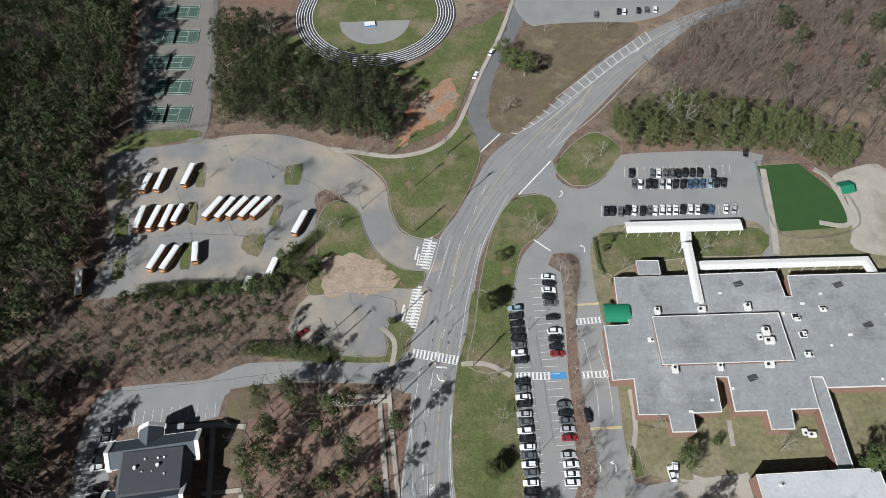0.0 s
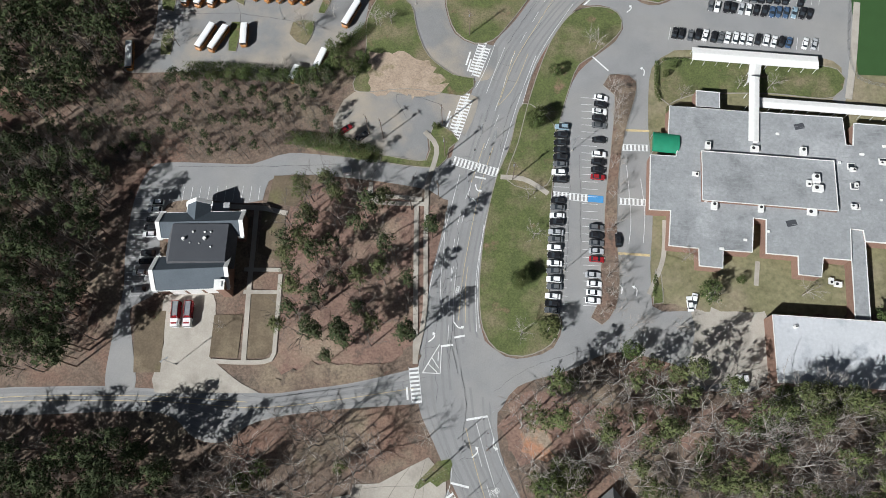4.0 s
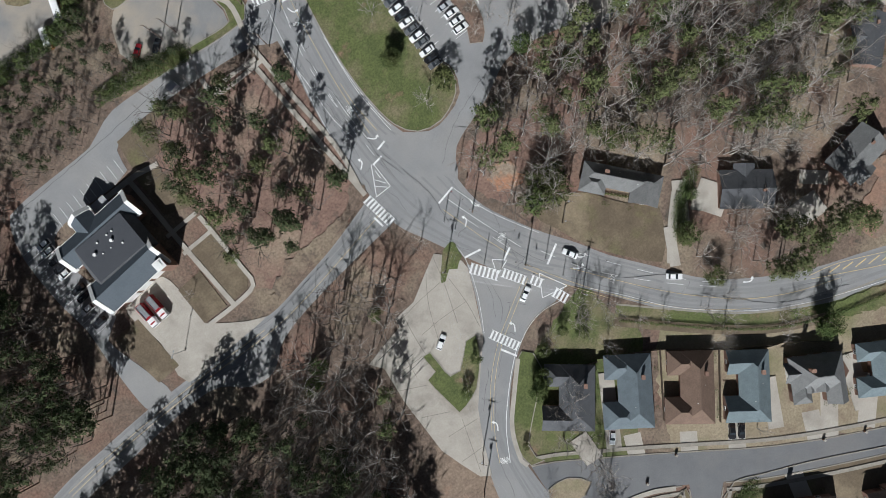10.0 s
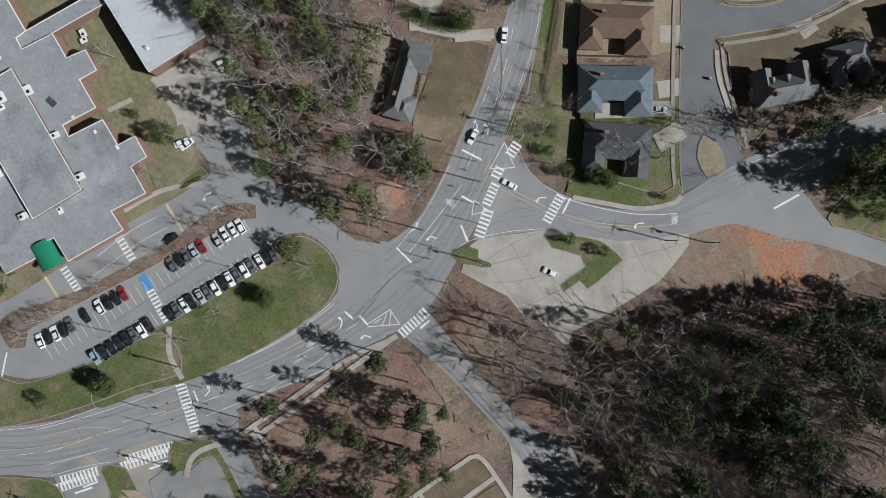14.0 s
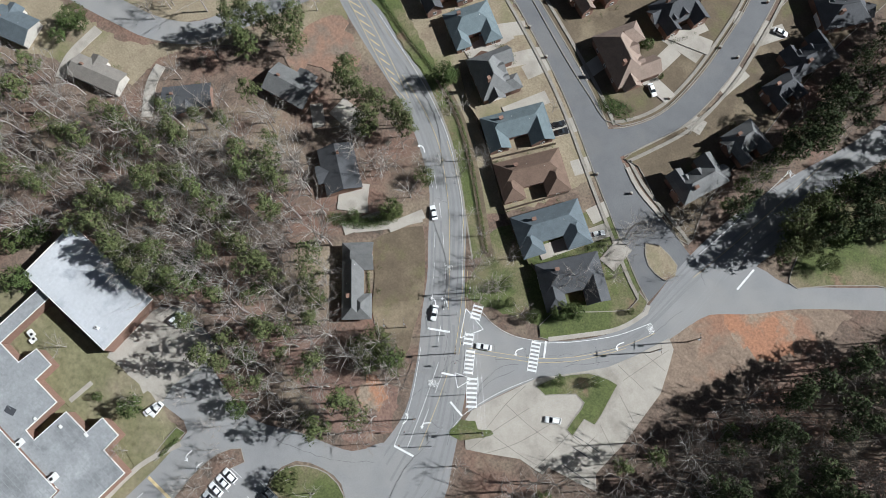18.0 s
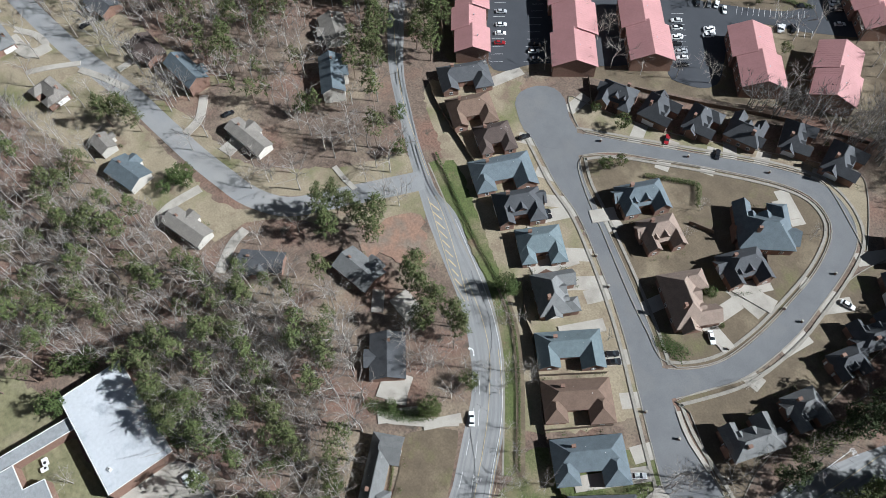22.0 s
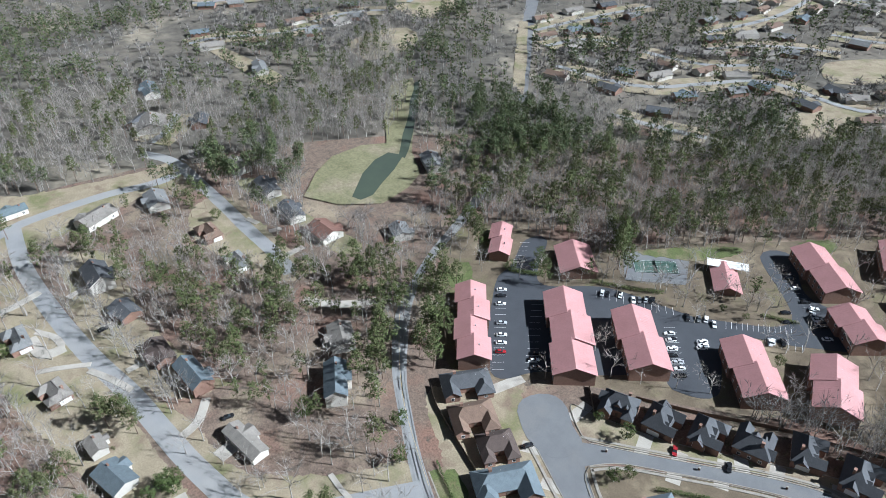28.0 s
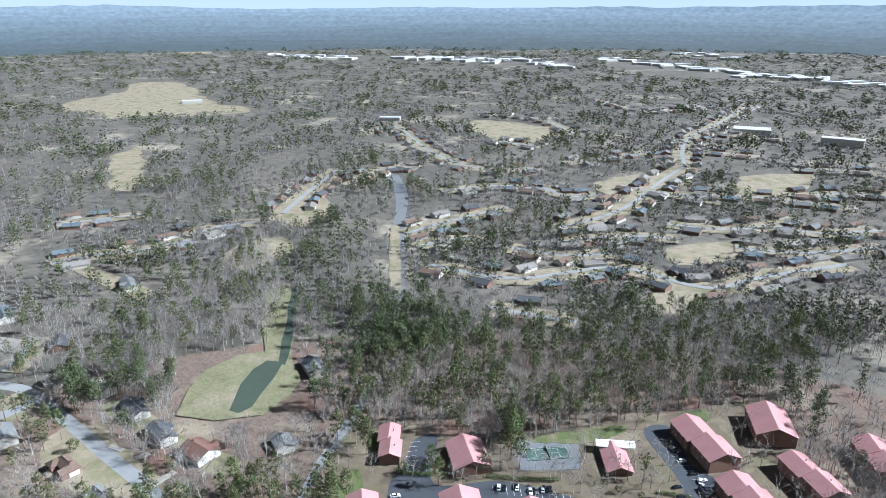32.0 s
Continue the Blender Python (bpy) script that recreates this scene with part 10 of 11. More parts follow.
PINES = [pine_tree(11, 22, 32, 14, 0.5, 0.18, 0.048, 0.55, 0.026), pine_tree(12, 23, 32, 14, 0.56, 0.16, 0.048, 0.55, 0.026), pine_tree(13, 20, 32, 14, 0.46, 0.2, 0.05, 0.55, 0.028)]
THIN_PINES = [pine_tree(14, 21, 22, 11, size=0.065, broad=0.55, loose=0.036, wide=0.19), pine_tree(15, 20, 22, 11, size=0.065, broad=0.55, low=0.42, loose=0.036, wide=0.21)]
THIN_BARE = [bare_tree(25, 14, 6, 3, 5, 0.010), bare_tree(26, 15, 6, 3, 5, 0.010)]
FULL_PINES = [pine_tree(16, 15, 40, 14, low=0.08, wide=0.22, size=0.055), pine_tree(17, 16, 40, 14, low=0.1, wide=0.2, size=0.055)]
BARE = [bare_tree(21, 16, 6, 5, 6, 0.0045), bare_tree(22, 15, 7, 4, 6, 0.0048), bare_tree(23, 17, 6, 4, 6, 0.0045), bare_tree(24, 18, 5, 5, 6, 0.0042)]
BUSY.append(np.array([(386.3, -164.5), (353.3, -226.6), (269.5, -179.6), (276.7, -156.7), (307.3, -126.8)]))
WOODS = []
# woods whose shade is painted into twigs and bark; their pines take dark needles
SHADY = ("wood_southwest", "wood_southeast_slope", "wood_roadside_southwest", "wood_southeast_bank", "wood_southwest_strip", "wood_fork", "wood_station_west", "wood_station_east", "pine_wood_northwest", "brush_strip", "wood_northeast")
LABELS = {"pines": "tall dark green pines standing in leaf litter", "bare_trees": "leafless grey-brown winter trees over fallen leaves"}


BUSY.append(np.array([(-24.3, -50.5), (-32.5, -67.4), (-68.5, -101.3), (-75.8, -96.1), (-67.5, -75.0), (-56.3, -53.5), (-47.7, -34.3), (-36.7, -28.1)]))


def plant(name, share, each, outline):
    label = LABELS
    WOODS.append(np.array(outline))
    rng = np.random.default_rng(len(name) * 7 + int(abs(outline[0][0])))
    p = scatter(outline, each, rng)
    far = math.hypot(*np.mean(outline, axis=0)) > 230
    pick = rng.uniform(size=len(p)) < share
    pines, bare = p[pick], p[~pick]
    low, full = name.startswith("brush"), name in ("pine_hedge_northeast", "pine_stand")
    for kind, some, protos, mats, lo, hi in (("pines", pines, FULL_PINES if full else THIN_PINES if far or name == "pine_wood_northwest" else PINES, ("pine_bark", "dark_needles" if name in SHADY or name == "pine_stand" else "needles"), 0.62, 1.05), ("bare_trees", bare, THIN_BARE if far else BARE, ("shaded_bark", "shaded_twigs") if name in SHADY else ("grove_bark", "twigs"), 0.7, 1.1)):
        if len(some):
            which = rng.integers(0, len(protos), len(some))
            if low:
                lo, hi = 0.24, 0.46
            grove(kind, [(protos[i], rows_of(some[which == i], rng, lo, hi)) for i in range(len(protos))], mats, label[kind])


plant('pine_wood_northwest', 0.88, 21, [(-273.7, 352.9), (-142.7, 315.9), (-125.9, 212.8), (-131.8, 193.5), (-130.2, 173.6), (-124.5, 154.6), (-122.5, 134.8), (-127.9, 116.8), (-145.1, 100.8), (-168.4, 89.9)])
plant('pine_stand', 0.97, 20, [(-100.5, 268), (-69.7, 259.7), (-60, 237.4), (-20.5, 231.9), (-12.6, 207.8), (-17.5, 190.7), (-49.5, 197.3), (-75.4, 203.5), (-90.4, 203.2)])
plant('brush_strip', 0.35, 8, [(-159.3, 89.6), (-145.1, 100.8), (-125.6, 116.8), (-113.2, 120.7), (-88.7, 124.3), (-69.2, 123.5), (-56, 127.6), (-48.9, 114), (-51.5, 105.6), (-34.6, 96.9), (-56.6, 97.7), (-70.9, 95.8), (-79.2, 91.4), (-105.9, 90.4), (-137.5, 77.8), (-152.4, 71.3)])
plant('wood_station_west', 0.5, 19, [(-231.9, 74), (-160.5, 93), (-119.3, 87.3), (-112.7, 46.6), (-110.8, 20.1), (-142.8, 18.4), (-211.2, 5.6)])
plant('wood_station_east', 0.35, 46, [(-58.8, 85.7), (-37.4, 87.9), (-18.8, 82.3), (-13.4, 81), (-11.6, 57.3), (-11, 44.9), (-17.6, 35.5), (-32.9, 27.8), (-53.5, 28.1), (-58.8, 39.8), (-59, 52.3), (-63.6, 75.8)])
plant('wood_roadside_southwest', 0.7, 18, [(-187.4, -14.3), (-138, -1.7), (-121.1, 0.5), (-89.8, 4), (-80.2, -1.6), (-70.8, -7.1), (-100.5, -15.7), (-133.2, -21.9), (-181.1, -36.3)])
plant('wood_southwest', 0.3, 16, [(-181.1, -36.3), (-133.2, -21.9), (-100.5, -15.7), (-70.8, -7.1), (-65.2, -10), (-60.9, -20.8), (-59.3, -39.7), (-59.5, -57.5), (-123, -65.1), (-171.2, -70.9)])
plant('wood_forecourt_west', 0.16, 60, [(-64.4, -0.1), (-50.4, 7.7), (-30.7, 11.9), (-22.4, 12.9), (-15.8, 7), (-21.2, 3.1), (-34.9, -6.6), (-43.6, -9.2), (-40.5, -24.7), (-32.2, -36.5), (-34.4, -54.5), (-59.5, -57.5), (-59.3, -39.7), (-60.9, -20.8), (-65.2, -10), (-70.8, -7.1)])
plant('wood_southeast_bank', 0.1, 90, [(-28.2, 17.1), (-23, 9.2), (-30.9, 4), (-42.7, -3.7), (-44.4, -20.3), (-39.9, -31.3), (-38.9, -51.6), (-59.1, -50.9), (-90.3, -36.2), (-98.7, -9.1), (-81.6, 7.8), (-64.5, 7.6), (-46, 14)])
plant('wood_southeast_slope', 0.3, 16, [(-38.9, -51.6), (-39.6, -69.8), (-55.8, -68.2), (-78.5, -96.7), (-91.3, -110.6), (-123.7, -120.7), (-108.3, -41), (-90.3, -36.2), (-59.1, -50.9)])
plant('wood_school_south', 0.14, 46, [(11.4, 25), (27.4, 32.7), (68.6, 39.4), (83.5, 34.7), (93.3, 34.1), (120.5, 37.9), (120.3, -6.1), (86.8, -22.5), (63.2, -17.3), (57.9, -7.1), (39.7, 1.9), (23.6, 0.1), (14, 7.1), (10.9, 16.6)])
plant('wood_annex_east', 0.16, 44, [(205, 57.6), (186.4, 25.4), (162.8, 5.7), (135.4, -3.5), (115.4, -13.1), (96.3, -30.1), (76.3, -20.2), (59.9, -10.9), (44.3, 2.5), (19.2, 5.1), (15, 20.3), (32.1, 37), (63.8, 35.2), (86.2, 36.2), (121.3, 35.9), (130.2, 52.1), (128.9, 65.6), (133.3, 102.7)])
plant('wood_northeast', 0.06, 28, [(111.9, 251.6), (147.2, 274.1), (178.7, 298.8), (253.7, 294.8), (193.9, 160.3), (170.7, 172.4), (145.1, 192.9), (119.9, 200.3), (77.5, 207), (91.3, 230.3)])
plant('pine_hedge_northeast', 0.97, 13, [(59.1, 184.4), (69.3, 199.3), (84.3, 206), (124.2, 199.1), (144.4, 190.7), (161.5, 170), (178.1, 152.9), (167.9, 148.1), (150, 167.6), (136.3, 179.1), (93.4, 183.9), (71.4, 184.8)])
plant('wood_fork', 0.8, 24, [(-38.0, -107.2), (-37.8, -115.6), (-39.2, -126.1), (-41.9, -149.7), (-46.2, -164.2), (-55.0, -169.4), (-76.1, -141.1), (-65.2, -122.4), (-47.4, -107.4), (-43.4, -99.0), (-42.8, -93.9), (-39.2, -99.5)])
plant('wood_road_median', 0.45, 55, [(239.5, -129.9), (238.1, -146.2), (208.5, -120), (180.1, -100.7), (168.1, -85.5), (174.5, -76.4), (203.5, -96.3)])
plant('wood_apartment_west', 0.5, 60, [(233.5, -152.6), (218.3, -159.7), (195.2, -138.7), (171.9, -118), (173.2, -110.5), (202.4, -128.6)])
plant('residential_wood_inner', 0.4, 50, [(322.3, -13.4), (315.3, -52.5), (269.5, -116.8), (201.6, -81.5), (184.8, -61.7), (184.7, -51.6), (202.9, -35.9), (245.3, -37.1), (266.7, -25.2), (314.5, -24.3)])
plant('residential_wood_road', 0.35, 70, [(182, -50.2), (179.6, -69), (164.8, -90.1), (135.3, -78.7), (147.9, -60.6), (162.2, -49.4)])
plant('residential_wood_outer', 0.26, 46, [(245.5, 45.4), (232.7, 27.1), (209, 12.8), (182.6, 11.5), (152, 8.9), (126.7, -4.7), (113.3, -31.5), (97.2, -32.9), (75.5, -17.9), (74, 9.6), (88, 29.9), (124.2, 33.5), (125.5, 54.6), (161.6, 67.2)])
plant('wood_creek', 0.12, 30, [(408.6, -151.2), (479.7, -221.2), (564.6, -342), (401.3, -254), (361.7, -214.6), (363, -185.4), (349, -154), (361.3, -137.3)])
plant('wood_behind_apartments', 0.3, 22, [(249.9, -183.6), (285.5, -205.7), (285.8, -239.7), (267.5, -264.4), (228.3, -341.9), (160.1, -459.9), (118.7, -466.1), (85.8, -389.2), (112.4, -366.2), (135.8, -316.6), (156.8, -275.3), (175.4, -245.7), (173.9, -227.6), (211.7, -217.6), (234.8, -218.2)])
plant('wood_house_backs', 0.15, 50, [(557.3, -10.8), (551.7, -86.9), (485, -158.6), (400.9, -147.7), (391.6, -120.7), (402.4, -81.6), (411.5, -34.6), (434, 6.9)])
plant('residential_north_end', 0.08, 150, [(314.2, -28.2), (346.9, -51.5), (396.2, -89.9), (332.5, -90.1), (270.9, -95.1), (261, -108.7), (260.3, -134), (235.6, -135.5), (194.6, -109.7), (200.9, -77.8), (238.6, -74.6), (220.4, -51.1), (246.5, -38.6), (271.7, -29.2)])
plant('residential_yards_west', 0.05, 300, [(345.6, 19.4), (319.8, 10.9), (262.1, 1.5), (232.2, -4.7), (191.6, -9.7), (170.2, -12.8), (154.6, -17.9), (134.7, -43.6), (121.8, -73.5), (109.7, -67.8), (124.4, -46.8), (144.6, -21.8), (147.3, -5.8), (163.9, 1.8), (188.7, 11.4), (217.9, 20.8), (252.9, 30.1), (284, 35.4)])
plant('residential_yards_east', 0.08, 240, [(299.7, -0.9), (238.4, -9.5), (189.2, -17.8), (158.3, -24.1), (139.8, -46.5), (128.2, -75.3), (138.1, -79.3), (145.6, -59.3), (160, -38.7), (173.2, -29), (199.8, -24.8), (224.3, -16), (262.1, -13.3), (300.9, -9)])
plant('residential_far_west', 0.08, 120, [(526.9, 87.2), (441.3, 5.8), (322.6, -1.5), (286.4, 28.1), (263.6, 86.7)])
plant('residential_hill', 0.06, 100, [(529.9, 106.1), (473, 19.5), (367.7, 8.5), (286.6, 12.8), (295.3, 47), (300.2, 111.2)])
plant('wood_southwest_strip', 0.7, 15, [(-18.3, -106.3), (-18.2, -116.4), (-19, -127), (-19.7, -139.3), (-19.9, -151.2), (-20.8, -168.6), (-24.3, -199.2), (-42.3, -171.2), (-37.2, -156.2), (-33.2, -141.2), (-29.2, -129), (-26.4, -121.2), (-25.3, -106.9), (-23.6, -96.5), (-22.1, -90.2), (-18.8, -93.1)])
plant('wood_residential_northwest', 0.1, 130, [(381.9, 14.4), (375.8, -12.1), (383.8, -40.4), (375.3, -72.9), (343.7, -84.7), (277.5, -86.1), (246.1, -64.3), (232.9, -34), (242.6, -20.6), (280.8, -16.9), (327.4, -10.2), (360, 1.9)])
plant('apartment_trees', 0.06, 120, [(250.8, -180.5), (245.8, -191.9), (231.2, -207.2), (212.7, -214.5), (188.9, -231.5), (183.5, -242.2), (151.4, -291.1), (135, -315.2), (122.7, -336.2), (108.4, -358.3), (91.2, -364.7), (33.1, -239.1), (64.9, -211.1), (89.5, -186.6), (131.8, -153.1), (151.5, -128.2), (169.1, -121.4), (194, -135.6), (220.6, -156)])



# ---- the far country ----
def level(x, y):
    return ground_height(x, y) if math.hypot(x, y) > 900 else 0.0


def draped(name, pts, lift, material, label, category):
    c = curve(pts, True, step=14.0)
    far = 22 if math.hypot(*c[0]) > 700 else 1.0
    c = [(x + far * noise.noise((x / 2.4 / far, y / 2.4 / far, 0.5)), y + far * noise.noise((x / 2.4 / far, y / 2.4 / far, 7.5))) for x, y in c]
    BUSY.append(np.array(c))
    g = Geo()
    tris = tessellate([[Vector((x, y, 0)) for x, y in c]])
    g.add([(x, y, level(x, y) + lift) for x, y in c], [t if up(c, t) else t[::-1] for t in tris])
    return tagged(new(name, g.mesh(name, material)), label, category, kind="structure")


FAR_WORDS = {"dry_grass": "open dormant tan grassland between woods", "meadow": "olive and tan winter meadow along a creek", "far_ground": "open ground round a shopping area far off", "water": "dark still creek water"}
LIFT = [0.3]


def clearing(name, material, pts):
    LIFT[0] += 0.02
    draped(name, pts, LIFT[0], material, FAR_WORDS[material], name.replace("_", " "))


clearing('golf_fairway', 'dry_grass', [(1743.5, -563.5), (1814, -706.8), (2013.9, -851), (1909.2, -949.7), (1536.6, -815.3), (1365.8, -815.6), (1323.8, -736.9), (1370.5, -638.1), (1469.7, -544.3)])
clearing('golf_fairway', 'dry_grass', [(996.3, -366.2), (1088.9, -437.5), (1017.1, -427.5), (834.1, -341.7), (826.3, -311.3)])
clearing('clearing', 'dry_grass', [(533.9, -277.8), (550, -315.6), (541.5, -346.7), (506.4, -335.1), (487.1, -293.2), (489.1, -273)])
clearing('clearing', 'dry_grass', [(596.9, -370.5), (636.3, -456.3), (602.9, -454.6), (555.8, -382.8)])
clearing('clearing', 'dry_grass', [(263.2, -566.5), (229.3, -620.8), (207.1, -579), (235.8, -532.5)])
clearing('clearing', 'dry_grass', [(221, -447.3), (211.8, -502.6), (191.5, -498), (180.9, -464.2), (200.4, -425.4)])
clearing('clearing', 'dry_grass', [(365.9, -324.2), (493.9, -441.7), (488.2, -447.1), (360.3, -329.6)])
clearing('clearing', 'dry_grass', [(884.7, -996.9), (762.7, -1047.6), (654.9, -964.2), (713.2, -873.4)])
clearing('clearing', 'dry_grass', [(443.9, -732.2), (402.3, -857.6), (356.8, -795.3), (384, -696.2)])
clearing('clearing', 'dry_grass', [(326.3, -872.7), (273, -957.9), (238.6, -869.8), (281.4, -793.8)])
clearing('highway_cut', 'dry_grass', [(3383, -1673.9), (4656.7, -2416.1), (4771.1, -2561.9), (3270.8, -1778.5)])
clearing('mall_lot', 'far_ground', [(2835.7, -1833.3), (2511, -2030.3), (2201.8, -2218), (1824.3, -2293.4), (1494.1, -2210.9), (1553.2, -1954.1), (2005.4, -1957.4), (2379.1, -1863)])
clearing('mall_lot', 'far_ground', [(1609.4, -2628.5), (1192.5, -2493.7), (906, -2439.6), (815.7, -2204.1), (1018.8, -2062.1), (1284.2, -2175.3)])
clearing('mall_lot', 'far_ground', [(1541.4, -3151.9), (1312.6, -3365.4), (1192.8, -3064.7), (1383.9, -2886)])
clearing('clearing', 'dry_grass', [(597.5, -188.2), (493.2, -203), (486.6, -187), (590.3, -176.6)])
clearing('creek_meadow', 'meadow', [(323.9, -132.7), (344.4, -151.0), (357.4, -169.6), (360.0, -191.5), (353.2, -206.6), (387.9, -226.1), (437.2, -264.6), (435.5, -281.9), (374.7, -242.9), (333.0, -212.9), (305.4, -200.5), (292.8, -174.3), (290.5, -165.3), (304.6, -144.5)])
clearing('pond', 'water', [(307.5, -155.5), (314.6, -161.9), (326.5, -173.8), (337.7, -188.6), (340.6, -200.8), (332.3, -206.4), (320.1, -191.0), (310.8, -177.2), (301.9, -165.6), (301.0, -156.9)])
clearing('creek', 'water', [(334.7, -204.6), (356.6, -222.5), (385.1, -245.1), (426.6, -278.0), (426.3, -282.1), (381.6, -249.5), (349.8, -224.2), (328.0, -204.5)])
# the low ground before the pond stays open
BUSY.append(np.array([(400.1, -167.2), (351.0, -229.6), (265.3, -180.4), (263.7, -155.6), (303.1, -123.0)]))
HOUSE_SHAPES = []
for k, (L, W, col) in enumerate(((17, 10, "charcoal"), (19, 10, "greytan"), (15, 11, "grey"), (18, 9, "brown"), (16, 10, "slate"), (20, 11, "greytan"))):
    walls, roofs = gable_walls(L, W, 3.2, 0.42), gable_roof(L, W, 3.2, 0.42)
    wing = W / 2 + 2.5
    for whole, bit in ((walls, gable_walls(wing, L * 0.35, 2.9, 0.42)), (roofs, gable_roof(wing, L * 0.35, 2.9, 0.42))):
        whole.add([(L * 0.15 - y, W / 4 + 1.2 + x, z) for x, y, z in bit.v], bit.f)
    HOUSE_SHAPES.append((walls.mesh("wall", "siding_wall" if k % 2 else "brick_wall"), roofs.mesh("roof", col + "_shingle"), L, W))


def far_house(x, y, deg, k, group="far houses"):
    wall, roof, L, W = HOUSE_SHAPES[k]
    ob = thing("house", "small distant house with a gabled shingle roof", "house", group)
    ob.matrix_basis = pose(x, y, level(x, y), 0, 0, deg)
    part("wall", wall, None, ob)
    part("roof", roof, None, ob)
    r = 7.5
    BUSY.append(np.array([(x + r * math.cos(a), y + r * math.sin(a)) for a in [math.pi * j / 4 for j in range(8)]]))


rng_h = random.Random(8)


def far_street_with_houses(pts, lined):
    LIFT[0] += 0.02
    lift = LIFT[0] - 0.3
    c = curve(pts, step=12.0)
    c = resample(c, max(4, len(c))).tolist()
    g = Geo()
    a, b = offset(c, 2.8), offset(c, -2.8)
    n = len(c)
    g.add([(x, y, level(x, y) + 0.6 + lift) for x, y in a + b], [(n + i, n + i + 1, i + 1, i) for i in range(n - 1)])
    tagged(new("far_road", g.mesh("far_road", "asphalt")), "pale distant residential street", "road", kind="structure")
    BUSY.append(np.array(offset(c, 2.5) + offset(c, -2.5)[::-1]))
    g = Geo()
    a, b = offset(c, 14), offset(c, -14)
    g.add([(x, y, level(x, y) + 0.25 + lift) for x, y in a + b], [(n + i, n + i + 1, i + 1, i) for i in range(n - 1)])
    tagged(new("far_yards", g.mesh("far_yards", "dry_grass")), "dormant tan yards beside a distant street", "lawn", kind="structure")
    d = 0.0
    for (x1, y1), (x2, y2) in zip(c, c[1:]):
        s = math.dist((x1, y1), (x2, y2))
        d += s
        if d > 27:
            d = rng_h.uniform(-6, 3)
            deg = math.degrees(math.atan2(y2 - y1, x2 - x1))
            for side in (-1, 1):
                o = side * rng_h.uniform(17, 24)
                far_house(x1 - math.sin(radians(deg)) * o, y1 + math.cos(radians(deg)) * o, deg + rng_h.uniform(-14, 14) + (180 if side > 0 else 0), rng_h.randrange(6))


far_street_with_houses([(618.2, -168.5), (619.5, -196.3), (598.5, -236.8), (595.5, -283.6)], 1)
far_street_with_houses([(478.2, -112), (452, -94.3), (443.8, -82.9)], 1)
far_street_with_houses([(387.2, -388.3), (318.9, -409), (293.4, -450.5), (266.8, -493.8), (196.1, -498.3), (173.5, -552.5), (132.7, -630.6)], 1)
far_street_with_houses([(296.1, -354.4), (259.6, -366.4), (234.4, -377.7)], 1)
far_street_with_houses([(367.3, -549.2), (357.4, -650.3), (387.6, -797.9), (401.9, -881.2)], 1)
far_street_with_houses([(297.3, -634), (240.8, -662), (203.3, -739.5)], 1)
far_street_with_houses([(343.1, -752.5), (265.5, -802), (173.6, -825.1)], 1)
far_street_with_houses([(922.4, -763.2), (937.4, -855.6), (733.5, -737.5), (596.7, -696.3), (536.3, -753.7)], 1)
far_street_with_houses([(925.2, -1059.5), (803.6, -1102.9), (649.6, -1006.3)], 1)
far_street_with_houses([(872.8, -1413.9), (689.7, -1336.7), (642.5, -1499.4)], 1)
far_street_with_houses([(462.6, -433.7), (460.5, -494.8), (450.7, -574)], 1)
far_street_with_houses([(551.3, -572.7), (520.6, -639.6), (455, -664.2)], 1)
far_street_with_houses([(399.2, -883.8), (490.5, -1084.5), (533.4, -1329.4), (608.5, -1663.6)], 1)
far_street_with_houses([(606, -390.2), (679.7, -488.4), (734, -565.9)], 1)
far_street_with_houses([(534.7, -804.4), (509.4, -881.2), (488.3, -958.3)], 1)
far_street_with_houses([(607.3, -284.1), (612.8, -328.6), (596.7, -357.1)], 1)
far_street_with_houses([(719.9, -867), (625.8, -876.7)], 1)
far_street_with_houses([(219.1, -608.6), (169.8, -634.5), (120.5, -702.3)], 1)
far_street_with_houses([(295.1, -982.7), (235.5, -1016), (193.1, -1025)], 1)
far_street_with_houses([(433.2, -1010.5), (350.4, -1032.2)], 1)
far_street_with_houses([(338.6, -516.8), (309.5, -567.5), (267, -596.3)], 1)
far_street_with_houses([(366.3, -468.4), (316.6, -484.6), (292, -518.1)], 1)
far_street_with_houses([(411.3, -743.4), (352.6, -743.5), (289.9, -752.2)], 1)
far_street_with_houses([(485.8, -672.7), (426, -656.3), (409.5, -689.5)], 1)
far_street_with_houses([(649.8, -516.8), (690.1, -607.7), (657.1, -639)], 1)
far_street_with_houses([(226.5, -696.1), (177.1, -705.4), (136.5, -756.3)], 1)
far_street_with_houses([(502.2, -1184.8), (424.2, -1182.9), (367.8, -1200.9)], 1)
far_street_with_houses([(735.1, -212.2), (722.5, -251.1), (709.1, -292.1)], 1)
far_street_with_houses([(244.1, -829.2), (201.2, -887.4), (165.8, -903.6)], 1)
far_street_with_houses([(425.3, -412.3), (419.6, -451), (391.4, -466.5)], 1)


def far_block(x, y, deg, L, W, h):
    ob = thing("commercial_building", "long low pale commercial building far off", "building", "distant shops")
    ob.matrix_basis = pose(x, y, level(x, y) - 0.5, 0, 0, deg)
    part("wall", Geo().box(0, 0, 0, L, W, h), "siding_wall", ob)
    part("roof", Geo().box(0, 0, h, L - 0.6, W - 0.6, 0.3), "white_membrane", ob)
    BUSY.append(np.array([(x + 45 * math.cos(a), y + 30 * math.sin(a)) for a in [math.pi * j / 4 for j in range(8)]]))


